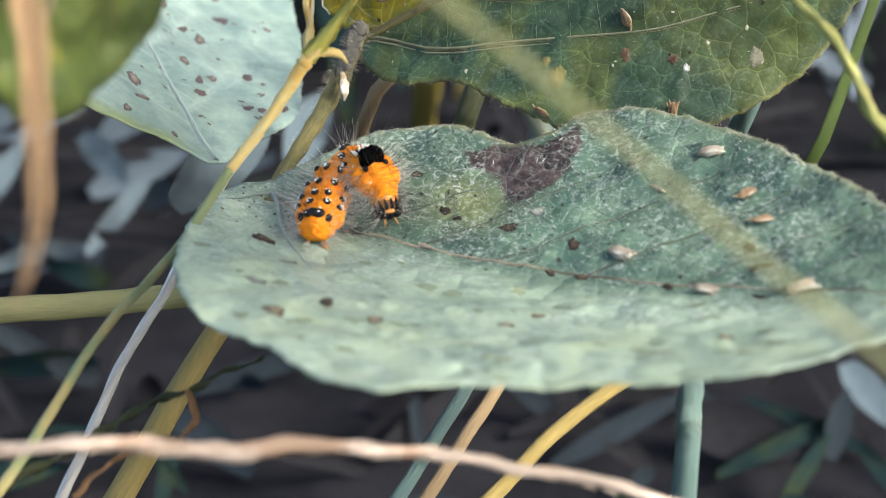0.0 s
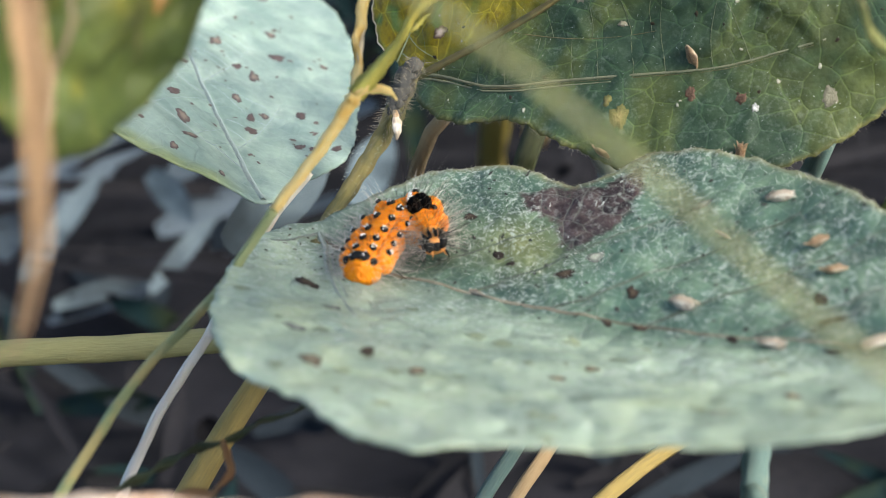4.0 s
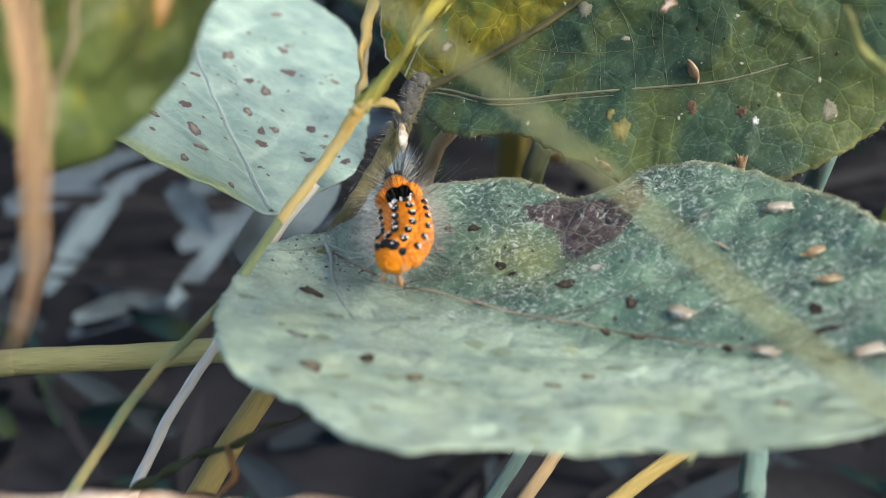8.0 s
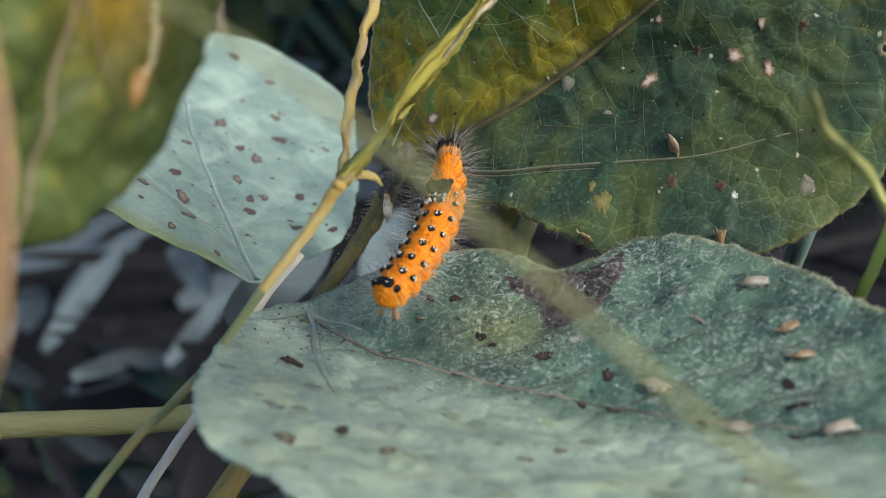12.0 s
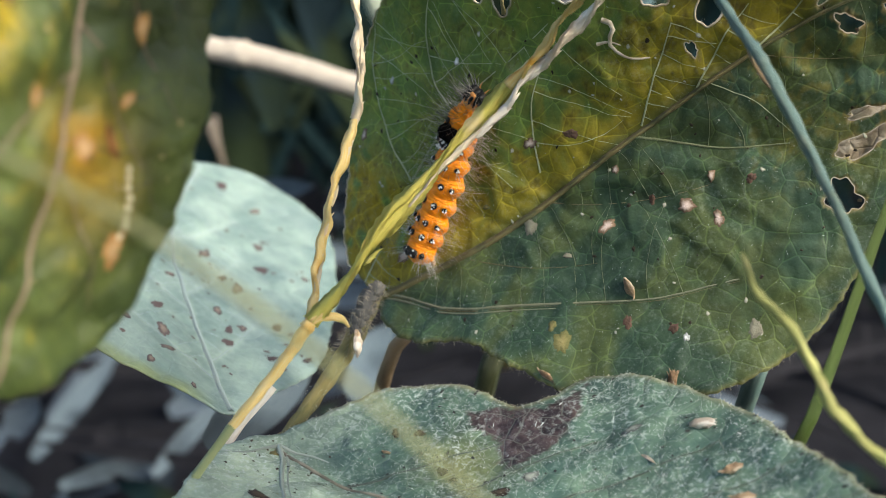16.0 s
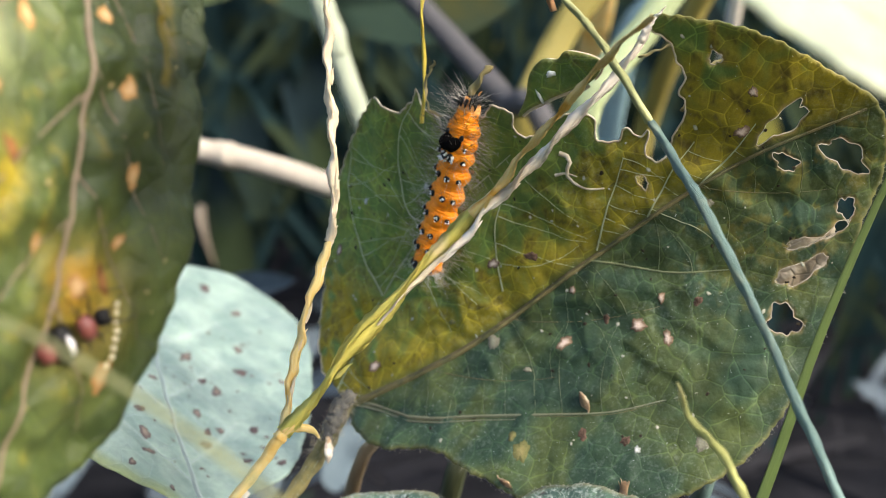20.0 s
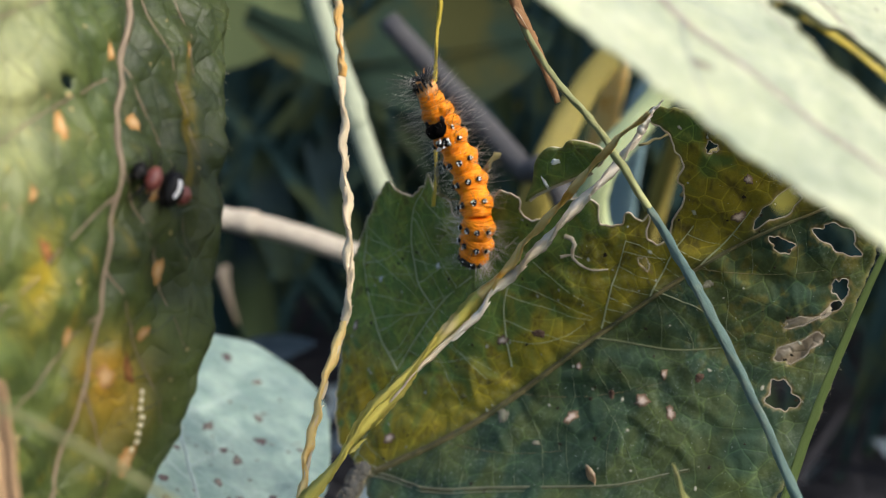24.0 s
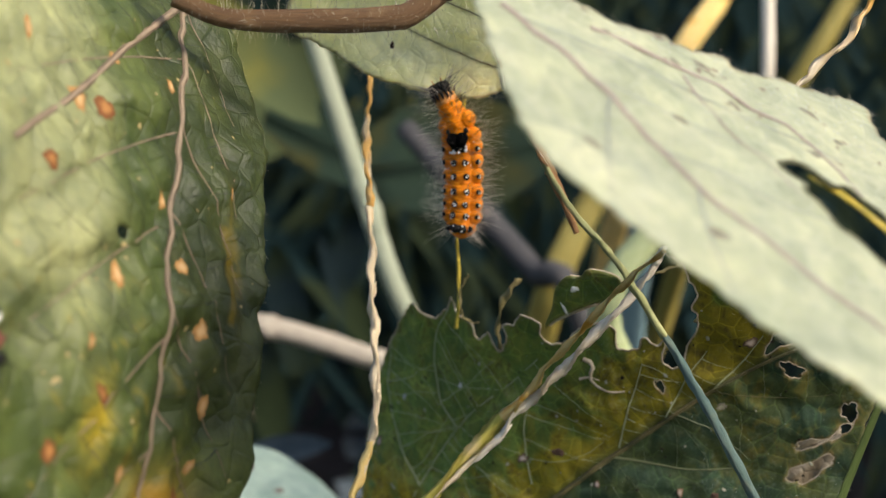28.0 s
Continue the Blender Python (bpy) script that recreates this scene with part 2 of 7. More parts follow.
class Leaf:
    """One leaf: a blade laid over a gently folded, bent surface in its own frame (centimetres), with veins, spots and bites."""

    def __init__(self, name, label, at, along, facing, bend, rim, midrib, mat, vein_mat, pigment, laterals, bites=(), cell=0.06, pucker=0.05, seed=1.0, vein=0.035, fringe=0.012, side_vein=0.5, fine=420):
        n = Vector(facing).normalized()
        u = Vector(along)
        u = (u - u.dot(n) * n).normalized()
        v = n.cross(u)
        m = Matrix(((u.x, v.x, n.x, at[0] * CM), (u.y, v.y, n.y, at[1] * CM), (u.z, v.z, n.z, at[2] * CM), (0, 0, 0, 1)))
        self.root = thing(name, label, "leaf", m)
        self.m, self.bend, self.seed, self.pucker = m, bend, seed, pucker
        self.mid = smooth_curve(midrib, 60)
        self.rim = smooth_curve(rim, fine, True)
        d = self.rim - self.rim.mean(0)
        k = np.arange(len(d))
        self.rim = self.rim + d / np.linalg.norm(d, axis=1)[:, None] * (fringe * (np.sin(k * 1.31 + seed) + np.sin(k * 0.53 + 2 * seed) + 0.7 * np.sin(k * 0.17)))[:, None]
        self.bites = []
        for (bu, bv, ra, rb, turn) in bites:
            a = np.linspace(0, 2 * np.pi, 40, endpoint=False)
            w = 1 + 0.16 * np.sin(3 * a + bu * 5) + 0.12 * np.sin(5 * a + bv * 9) + 0.08 * np.sin(9 * a + bu)
            c, s = math.cos(radians(turn)), math.sin(radians(turn))
            x, y = ra * w * np.cos(a), rb * w * np.sin(a)
            self.bites.append(np.stack([bu + c * x - s * y, bv + s * x + c * y], 1))
        self.lats = [self.trimmed(smooth_curve(row, 20) if isinstance(row, list) else self.lateral(*row)) for row in laterals]
        self.mat, self.pigment = mat, pigment
        self.blade = self.sheet("blade", self.rim, self.bites, cell)
        self.tube("midrib", self.mid, vein, vein * 0.35, vein_mat)
        for l in self.lats:
            self.tube("vein", l, vein * side_vein, vein * side_vein * 0.35, vein_mat)

    def sheet(self, name, rim, bites, cell, lift=None, label=""):
        """A piece of blade inside the rim, less the bites, thick as a leaf."""
        lo, hi = rim.min(0) - cell, rim.max(0) + cell
        gu, gv = np.meshgrid(np.arange(lo[0], hi[0], cell), np.arange(lo[1], hi[1], cell), indexing="ij")
        nu, nv = gu.shape
        cu, cv = gu[:-1, :-1] + cell / 2, gv[:-1, :-1] + cell / 2
        keep = inside(cu, cv, rim)
        for b in bites:
            keep &= ~inside(cu, cv, b)
        idx = np.arange(nu * nv).reshape(nu, nv)
        quads = np.stack([idx[:-1, :-1], idx[1:, :-1], idx[1:, 1:], idx[:-1, 1:]], -1)[keep]
        count = np.bincount(quads.ravel(), minlength=nu * nv)
        used = np.where(count > 0)[0]
        back = np.full(nu * nv, -1)
        back[used] = np.arange(len(used))
        quads = back[quads]
        pu, pv = gu.ravel()[used].copy(), gv.ravel()[used].copy()
        edge = np.where(count[used] < 4)[0]
        border = np.concatenate([np.concatenate([l + (np.roll(l, -1, 0) - l) * k for k in (0, 0.25, 0.5, 0.75)]) for l in [rim] + bites])
        for i in edge:
            d2 = (border[:, 0] - pu[i]) ** 2 + (border[:, 1] - pv[i]) ** 2
            j = d2.argmin()
            if d2[j] < (1.1 * cell) ** 2:
                pu[i], pv[i] = border[j]
        h = self.height(pu, pv) + (lift(pu, pv) if lift else 0)
        me = mesh_of(name, np.stack([pu, pv, h], 1) * CM, quads.tolist(), self.mat)
        near = np.minimum.reduce([to_line(pu, pv, l) for l in [self.mid] + self.lats]) if self.lats else to_line(pu, pv, self.mid)
        rim_d = to_line(pu, pv, np.concatenate([rim[::3], rim[:1]]))
        bite_d = np.minimum.reduce([to_line(pu, pv, np.concatenate([b, b[:1]])) for b in bites]) if bites else np.full(pu.shape, 9.0)
        colours(me, "pigment", self.pigment(self, pu, pv, near, rim_d, bite_d).clip(0, 1))
        ob = part(name, me, self.root, label)
        solid = ob.modifiers.new("thick", "SOLIDIFY")
        solid.thickness, solid.offset = 0.022 * CM, -1
        return ob

    def lateral(self, start, side, angle, length, bow):
        """A side vein: it leaves the midrib at a share of its length, at an angle, and bows towards the tip."""
        i = min(int(start * 59), 57)
        p = self.mid[i]
        d = self.mid[i + 1] - p
        a = math.atan2(d[1], d[0]) + side * radians(angle)
        s = np.linspace(0, 1, 14)
        turn = a - side * radians(bow) * s
        step = length / 13
        return p + np.concatenate([[[0, 0]], np.cumsum(np.stack([np.cos(turn[:-1]), np.sin(turn[:-1])], 1) * step, 0)])

    def trimmed(self, line):
        """The vein as far as the blade reaches."""
        ok = inside(line[:, 0], line[:, 1], self.rim)
        for b in self.bites:
            ok &= ~inside(line[:, 0], line[:, 1], b)
        end = next((i for i in range(2, len(line)) if not ok[i]), len(line))
        return line[:max(end, 3)]

    def height(self, a, b):
        c = self.bend
        h = c[0] + c[1] * a + c[2] * b + c[3] * a * a + c[4] * a * b + c[5] * (np.sqrt(b * b + 0.36) - 0.6)
        near = np.minimum.reduce([to_line(a, b, l) for l in [self.mid] + self.lats]) if self.lats else to_line(a, b, self.mid)
        h = h + self.pucker * (1 - np.exp(-((near / 0.28) ** 2))) + 0.6 * self.pucker * wave(a * 2.1, b * 2.1, self.seed) + 1.1 * self.pucker * wave(a * 0.7, b * 0.7, self.seed + 1)
        return h

    def tube(self, name, line, r0, r1, mat):
        line = smooth_curve(line, max(10, len(line)))
        r = np.linspace(r0, r1, len(line))
        d = np.gradient(line, axis=0)
        d /= np.linalg.norm(d, axis=1)[:, None]
        side = np.stack([-d[:, 1], d[:, 0]], 1)
        rows = []
        h0 = self.height(line[:, 0], line[:, 1])
        for k in range(5):
            a = math.pi * k / 4
            q = line + side * (r * math.cos(a))[:, None]
            rows.append(np.concatenate([q, (h0 - r * 0.15 + r * 0.9 * math.sin(a))[:, None]], 1))
        v = np.stack(rows, 1).reshape(-1, 3) * CM
        f = [(i * 5 + k, i * 5 + k + 1, i * 5 + k + 6, i * 5 + k + 5) for i in range(len(line) - 1) for k in range(4)]
        me = mesh_of(name, v, f, mat)
        uvs(me, 5)
        return part(name, me, self.root)

    def net_veins(self, mat, seed, gap=0.24, r=0.011, reach=1.5, label="fine net veins", only=None):
        """Thin cross veins that run from each side vein to the next, a little crooked, in one mesh."""
        rr = random.Random(seed)
        rim = self.rim[::6]
        trunks = [l[::3] for l in [self.mid] + self.lats]
        vs, fs = [], []
        for li, l in enumerate(self.lats):
            if only is not None and li not in only:
                continue
            s = np.concatenate([[0], np.cumsum(np.linalg.norm(np.diff(l, axis=0), axis=1))])
            want = 0.15
            while want < s[-1]:
                p = np.array([np.interp(want, s, l[:, 0]), np.interp(want, s, l[:, 1])])
                want += gap * rr.uniform(0.6, 1.5)
                i = int(np.argmin(((self.mid - p) ** 2).sum(1)))
                d = self.mid[min(i + 1, 59)] - self.mid[max(i - 1, 0)]
                j = min(int(np.searchsorted(s, want)), len(l) - 1)
                e = l[j] - l[j - 1]
                n = np.array([-e[1], e[0]])
                n = n if n @ d > 0 else -n
                a = math.atan2(n[1], n[0]) + rr.uniform(-0.2, 0.2)
                if rr.random() > 0.12:
                    q, line = p.copy(), [p.copy()]
                    for _ in range(int(reach / 0.08)):
                        a += rr.uniform(-0.16, 0.16)
                        q = q + 0.08 * np.array([math.cos(a), math.sin(a)])
                        if not inside(q[:1], q[1:], rim)[0] or any(inside(q[:1], q[1:], b[::4])[0] for b in self.bites):
                            break
                        line.append(q.copy())
                        if len(line) > 2 and min(to_line(q[:1], q[1:], t)[0] for k, t in enumerate(trunks) if k != li + 1) < 0.05:
                            break
                    if len(line) < 3:
                        continue
                    line = np.array(line)
                    d = np.gradient(line, axis=0)
                    d /= np.linalg.norm(d, axis=1)[:, None]
                    side = np.stack([-d[:, 1], d[:, 0]], 1)
                    h = self.height(line[:, 0], line[:, 1])
                    o = len(vs)
                    w = r * np.linspace(1.0, 0.6, len(line))
                    for k in range(len(line)):
                        vs += [(*(line[k] - side[k] * w[k]), h[k] - 0.004), (*line[k], h[k] + w[k] * 0.7), (*(line[k] + side[k] * w[k]), h[k] - 0.004)]
                    for k in range(len(line) - 1):
                        b0 = o + 3 * k
                        fs += [(b0, b0 + 3, b0 + 4, b0 + 1), (b0 + 1, b0 + 4, b0 + 5, b0 + 2)]
        me = mesh_of("net_vein", np.array(vs) * CM, fs, mat)
        uvs(me, 3)
        part("net_vein", me, self.root, label)["kind"] = "stuff"

    def place(self, a, b, lift=0.0):
        """The world point over a place of the blade."""
        h = float(self.height(np.array([a]), np.array([b]))[0])
        return self.m @ Vector((a * CM, b * CM, (h + lift) * CM))

    def spot(self, a, b, ra, rb, turn, mat, inner, outer, name="spot", label="", lift=0.012, seed=0.0):
        """A dead spot: a thin, uneven scab on the blade, of another colour in its middle."""
        n, rings = 30, 4
        ang = np.linspace(0, 2 * np.pi, n, endpoint=False)
        w = 1 + 0.13 * np.sin(2 * ang + a * 7 + seed) + 0.10 * np.sin(3 * ang + b * 5) + 0.09 * np.sin(5 * ang + a * 3) + 0.09 * np.sin(8 * ang + b * 11) + 0.07 * np.sin(13 * ang + a * 17)
        c, s = math.cos(radians(turn)), math.sin(radians(turn))
        pu, pv, ring = [a], [b], [0.0]
        for k in range(1, rings + 1):
            x, y = ra * w * np.cos(ang) * k / rings, rb * w * np.sin(ang) * k / rings
            pu += list(a + c * x - s * y)
            pv += list(b + s * x + c * y)
            ring += [k / rings] * n
        pu, pv, ring = np.array(pu), np.array(pv), np.array(ring)
        h = self.height(pu, pv) + lift * (1.25 - ring**4) + 0.004 * wave(pu * 30, pv * 30)
        faces = [(0, 1 + i, 1 + (i + 1) % n) for i in range(n)]
        for k in range(rings - 1):
            o = 1 + k * n
            faces += [(o + i, o + n + i, o + n + (i + 1) % n, o + (i + 1) % n) for i in range(n)]
        me = mesh_of(name, np.stack([pu, pv, h], 1) * CM, faces, mat)
        t = np.clip((ring - 0.3) / 0.5, 0, 1)[:, None]
        colours(me, "pigment", np.array(inner) * (1 - t) + np.array(outer) * t)
        return part(name, me, self.root, label)


def uvs(me, n):
    """Texture coordinates for a tube of n points round: round it, and along it in centimetres."""
    layer = me.uv_layers.new(name="UVMap")
    co = np.empty(len(me.vertices) * 3)
    me.vertices.foreach_get("co", co)
    co = co.reshape(-1, 3)
    rings = co[: len(co) // n * n].reshape(-1, n, 3).mean(1)
    along = np.concatenate([[0], np.cumsum(np.linalg.norm(np.diff(rings, axis=0), axis=1))]) * 100
    li = np.empty(len(me.loops), int)
    me.loops.foreach_get("vertex_index", li)
    ring = np.minimum(li // n, len(along) - 1)
    layer.data.foreach_set("uv", np.stack([np.abs((li % n) / n * 2 - 1), along[ring]], 1).astype(np.float32).ravel())


def tube_mesh(name, points, radii, mat, sides=9, n=80, ridge=0.1, wobble=0.0, flat=1.0, twist=0.0, seed=0.0):
    """A stalk through the points (cm): ribbed, a little uneven, flattened and twisted where asked, closed at its ends."""
    line = smooth_curve(points, n)
    k = np.linspace(0, 1, n)
    if wobble:
        line = line + wobble * np.stack([np.sin(k * 41 + seed) + np.sin(k * 17 + seed), np.cos(k * 37 + seed), np.sin(k * 31 + 2 * seed)], 1)
    r = np.interp(k, np.linspace(0, 1, len(radii)), radii)
    d = np.gradient(line, axis=0)
    d /= np.linalg.norm(d, axis=1)[:, None]
    up = np.array([0.31, -0.77, 0.55])
    verts = []
    for i in range(n):
        a = np.cross(d[i], up)
        a /= np.linalg.norm(a)
        b = np.cross(a, d[i])
        up = b
        t = twist * k[i] * 2 * np.pi
        for j in range(sides):
            g = 2 * np.pi * j / sides
            rr = r[i] * (1 + ridge * (1 if j % 2 else -1) + (0.12 if ridge > 0.09 else 0.025) * math.sin(i * 0.9 + j * 2.1 + seed))
            x, y = rr * math.cos(g), rr * math.sin(g) * flat
            verts.append(line[i] + (math.cos(t) * x - math.sin(t) * y) * a + (math.sin(t) * x + math.cos(t) * y) * b)
    faces = [(i * sides + j, i * sides + (j + 1) % sides, (i + 1) * sides + (j + 1) % sides, (i + 1) * sides + j) for i in range(n - 1) for j in range(sides)]
    faces += [tuple(range(sides - 1, -1, -1)), tuple(range((n - 1) * sides, n * sides))]
    me = mesh_of(name, np.array(verts) * CM, faces, mat)
    uvs(me, sides)
    return me


def stalk(name, label, category, points, radii, mat, joints=(), joint_mat=None, n=80, **kw):
    """A stalk as a thing: its shaft, and a swollen joint at each share of its length that is given."""
    root = thing(name, label, category, Matrix.Translation(Vector(points[0]) * CM))
    shaft(root, "shaft", points, radii, mat, joints, joint_mat, n, **kw)
    return root


def shaft(root, name, points, radii, mat, joints=(), joint_mat=None, n=80, label="", **kw):
    o = np.array(root.matrix_world.translation) / CM
    part(name, tube_mesh(name, np.array(points) - o, radii, mat, n=n, **kw), root, label)
    line = smooth_curve(np.array(points) - o, 200)
    for s in joints:
        i = int(s * 195) + 1
        r = float(np.interp(s, np.linspace(0, 1, len(radii)), radii))
        part("joint", tube_mesh("joint", line[[max(i - 5, 0), i - 1, i + 1, min(i + 5, 199)]], [r * 1.0, r * 1.16, r * 1.16, r * 1.0], joint_mat or mat, n=12), root, "swollen joint")


def ball_mesh(name, at, radii, mat, up=(0, 0, 1), seed=0.0, rough=0.06):
    """A small uneven lump, standing along up."""
    q = Vector(up).to_track_quat("Z", "Y").to_matrix()
    vs, nl, na = [], 9, 14
    for i in range(nl):
        p = math.pi * i / (nl - 1)
        for j in range(na):
            a = 2 * math.pi * j / na
            w = 1 + rough * math.sin(3 * a + seed + 2 * p) + rough * math.sin(5 * p + 2 * a)
            vs.append(tuple(Vector(at) + q @ Vector((radii[0] * w * math.sin(p) * math.cos(a), radii[1] * w * math.sin(p) * math.sin(a), radii[2] * w * math.cos(p)))))
    fs = [(i * na + j, (i + 1) * na + j, (i + 1) * na + (j + 1) % na, i * na + (j + 1) % na) for i in range(nl - 1) for j in range(na)]
    return mesh_of(name, np.array(vs) * CM, fs, mat)


def bristle_mesh(name, rows, mat, thick=0.0045):
    """Fine tapering hairs in one mesh. A row: root, tip, bow."""
    vs, fs = [], []
    for root, tip, bow in rows:
        root, tip, bow = np.array(root), np.array(tip), np.array(bow)
        d = tip - root
        a = np.cross(d, (0.31, 0.52, 0.79))
        a /= np.linalg.norm(a) + 1e-9
        b = np.cross(d, a)
        b /= np.linalg.norm(b) + 1e-9
        o = len(vs)
        for k in range(5):
            t = k / 4
            c = root + d * t + bow * (t * (1 - t) * 2)
            w = thick * (1 - 0.85 * t)
            for g in (0, 2.09, 4.19):
                vs.append(c + w * (math.cos(g) * a + math.sin(g) * b))
        for k in range(4):
            for j in range(3):
                fs.append((o + 3 * k + j, o + 3 * k + (j + 1) % 3, o + 3 * k + 3 + (j + 1) % 3, o + 3 * k + 3 + j))
    return mesh_of(name, np.array(vs) * CM, fs, mat)



# ---- pigments ----
def blend(a, b, t):
    return np.asarray(a) * (1 - t[:, None]) + np.asarray(b) * t[:, None]


def step(x, lo, hi):
    t = np.clip((x - lo) / (hi - lo), 0, 1)
    return t * t * (3 - 2 * t)


DEAD = np.array([(1.82, 1.9), (2.2, 2.15), (2.7, 2.26), (2.98, 2.62), (3.12, 2.95), (3.32, 2.4), (3.3, 1.8), (3.06, 1.44), (2.87, 1.22), (2.64, 1.5), (2.46, 1.69), (2.08, 1.68), (1.82, 1.9)])


def pigment_shelf(leaf, u, v, near, rim, bite):
    """Dull blue-green with paler blotches, a yellowed patch and a dry, pale fringe along the far rim."""
    n1, n2, n3 = wave(u * 1.3, v * 1.3, 3), wave(u * 4.1, v * 4.1, 5), wave(u * 11, v * 11, 8)
    c = blend((0.050, 0.098, 0.082), (0.098, 0.160, 0.120), step(n1 + 0.5 * n2, -0.7, 0.7))
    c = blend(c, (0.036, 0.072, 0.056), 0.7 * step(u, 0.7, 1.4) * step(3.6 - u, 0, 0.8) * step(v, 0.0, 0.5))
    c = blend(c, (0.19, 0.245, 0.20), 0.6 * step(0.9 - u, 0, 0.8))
    c = blend(c, (0.028, 0.056, 0.058), 0.75 * step(n2 + 0.6 * n3, 0.35, 0.9) * step(v, -0.3, 0.8))
    c = blend(c, (0.17, 0.185, 0.065), 0.7 * np.exp(-(((u - 2.3) / 0.55) ** 2 + ((v - 1.1) / 0.42) ** 2)))
    # Sky sheen at a glancing angle, put into the near half's colour
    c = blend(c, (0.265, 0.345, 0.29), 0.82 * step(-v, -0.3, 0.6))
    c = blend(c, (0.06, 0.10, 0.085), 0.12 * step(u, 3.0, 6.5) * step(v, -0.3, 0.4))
    c = blend(c, (0.33, 0.38, 0.22), 0.35 * step(-v, 0.3, 2.5) * step(n1 + n3 * 0.4, -0.4, 0.8))
    dead = np.where(inside(u, v, DEAD), 1.0, -1.0) * to_line(u, v, DEAD) + 0.05 * n3 + 0.03 * n2
    c = blend(c, blend((0.016, 0.010, 0.013), (0.055, 0.038, 0.042), step(n3 + n2, -0.6, 0.6)), step(dead, -0.03, 0.03))
    c = blend(c, (0.20, 0.18, 0.10), 0.6 * step(0.10 - rim, 0, 0.1) * step(v, 0.5, 1.5))
    return blend(c, (0.10, 0.125, 0.09), 0.5 * step(0.05 - near, 0, 0.04))


def pigment_chewed(leaf, u, v, near, rim, bite):
    """Dark green below the midrib, yellowing above it, with brown rims round the bites."""
    n1, n2, n3 = wave(u * 1.1, v * 1.1, 2), wave(u * 3.3, v * 3.3, 4), wave(u * 9, v * 9, 6)
    c = blend((0.028, 0.056, 0.036), (0.052, 0.086, 0.040), step(n1 + 0.5 * n2, -0.8, 0.8))
    c = blend(c, (0.066, 0.082, 0.024), 0.65 * step(n1 - 0.4 * n2, -0.4, 0.5))
    mid = np.interp(u, leaf.mid[:, 0], leaf.mid[:, 1])
    above = v - mid
    # Olive green above the midrib, with light through the blade put into it
    c = blend(c, blend((0.098, 0.158, 0.042), (0.160, 0.205, 0.050), step(n2 + n3 * 0.5, -0.6, 0.6)), step(above, 0.0, 0.3))
    yellow = step(above, -0.1, 0.25) * step(1.6 - above + 0.6 * n2 + 0.6 * step(u, 5, 7), 0.1, 1.3)
    c = blend(c, (0.25, 0.19, 0.010), 0.75 * yellow * step(n2 * 0.6 + n1 + 1.5, 0, 0.9))
    c = blend(c, (0.24, 0.18, 0.010), 0.9 * step(1.25 - np.hypot(u - 0.3, (v - 1.2) * 0.8), 0, 0.7) * step(u * 0 + 0.6 + n2, 0, 0.6))
    c = blend(c, (0.13, 0.11, 0.02), 0.6 * step(n2 + n3 * 0.6, 0.0, 0.7) * step(u, 5.6, 7.0) * step(above, -2.6, -1.0))
    c = blend(c, (0.045, 0.03, 0.015), 0.5 * step(n3 + n2, 0.55, 1.0) * step(above, 0.0, 0.3))
    c = blend(c, (0.26, 0.19, 0.09), 0.7 * step(0.04 + 0.05 * n3 - bite, 0, 0.05))
    c = blend(c, (0.16, 0.15, 0.06), 0.6 * step(0.07 - rim, 0, 0.06))
    return blend(c, c * 0.7, 0.35 * step(0.12 - near, 0, 0.1))


def pigment_pale(leaf, u, v, near, rim, bite):
    """A blue-grey bloom over pale green."""
    n1, n2 = wave(u * 0.9, v * 1.3, 7), wave(u * 4, v * 4, 9)
    c = blend((0.16, 0.235, 0.225), (0.225, 0.305, 0.29), step(n1 + 0.4 * n2, -0.7, 0.7))
    c = blend(c, (0.20, 0.25, 0.12), 0.9 * step(0.45 - rim, 0, 0.4) * step(v, 0.1, 0.8) * step(3.0 - u, 0, 1))
    return blend(c, (0.32, 0.40, 0.38), 0.5 * step(0.09 - near, 0, 0.07))


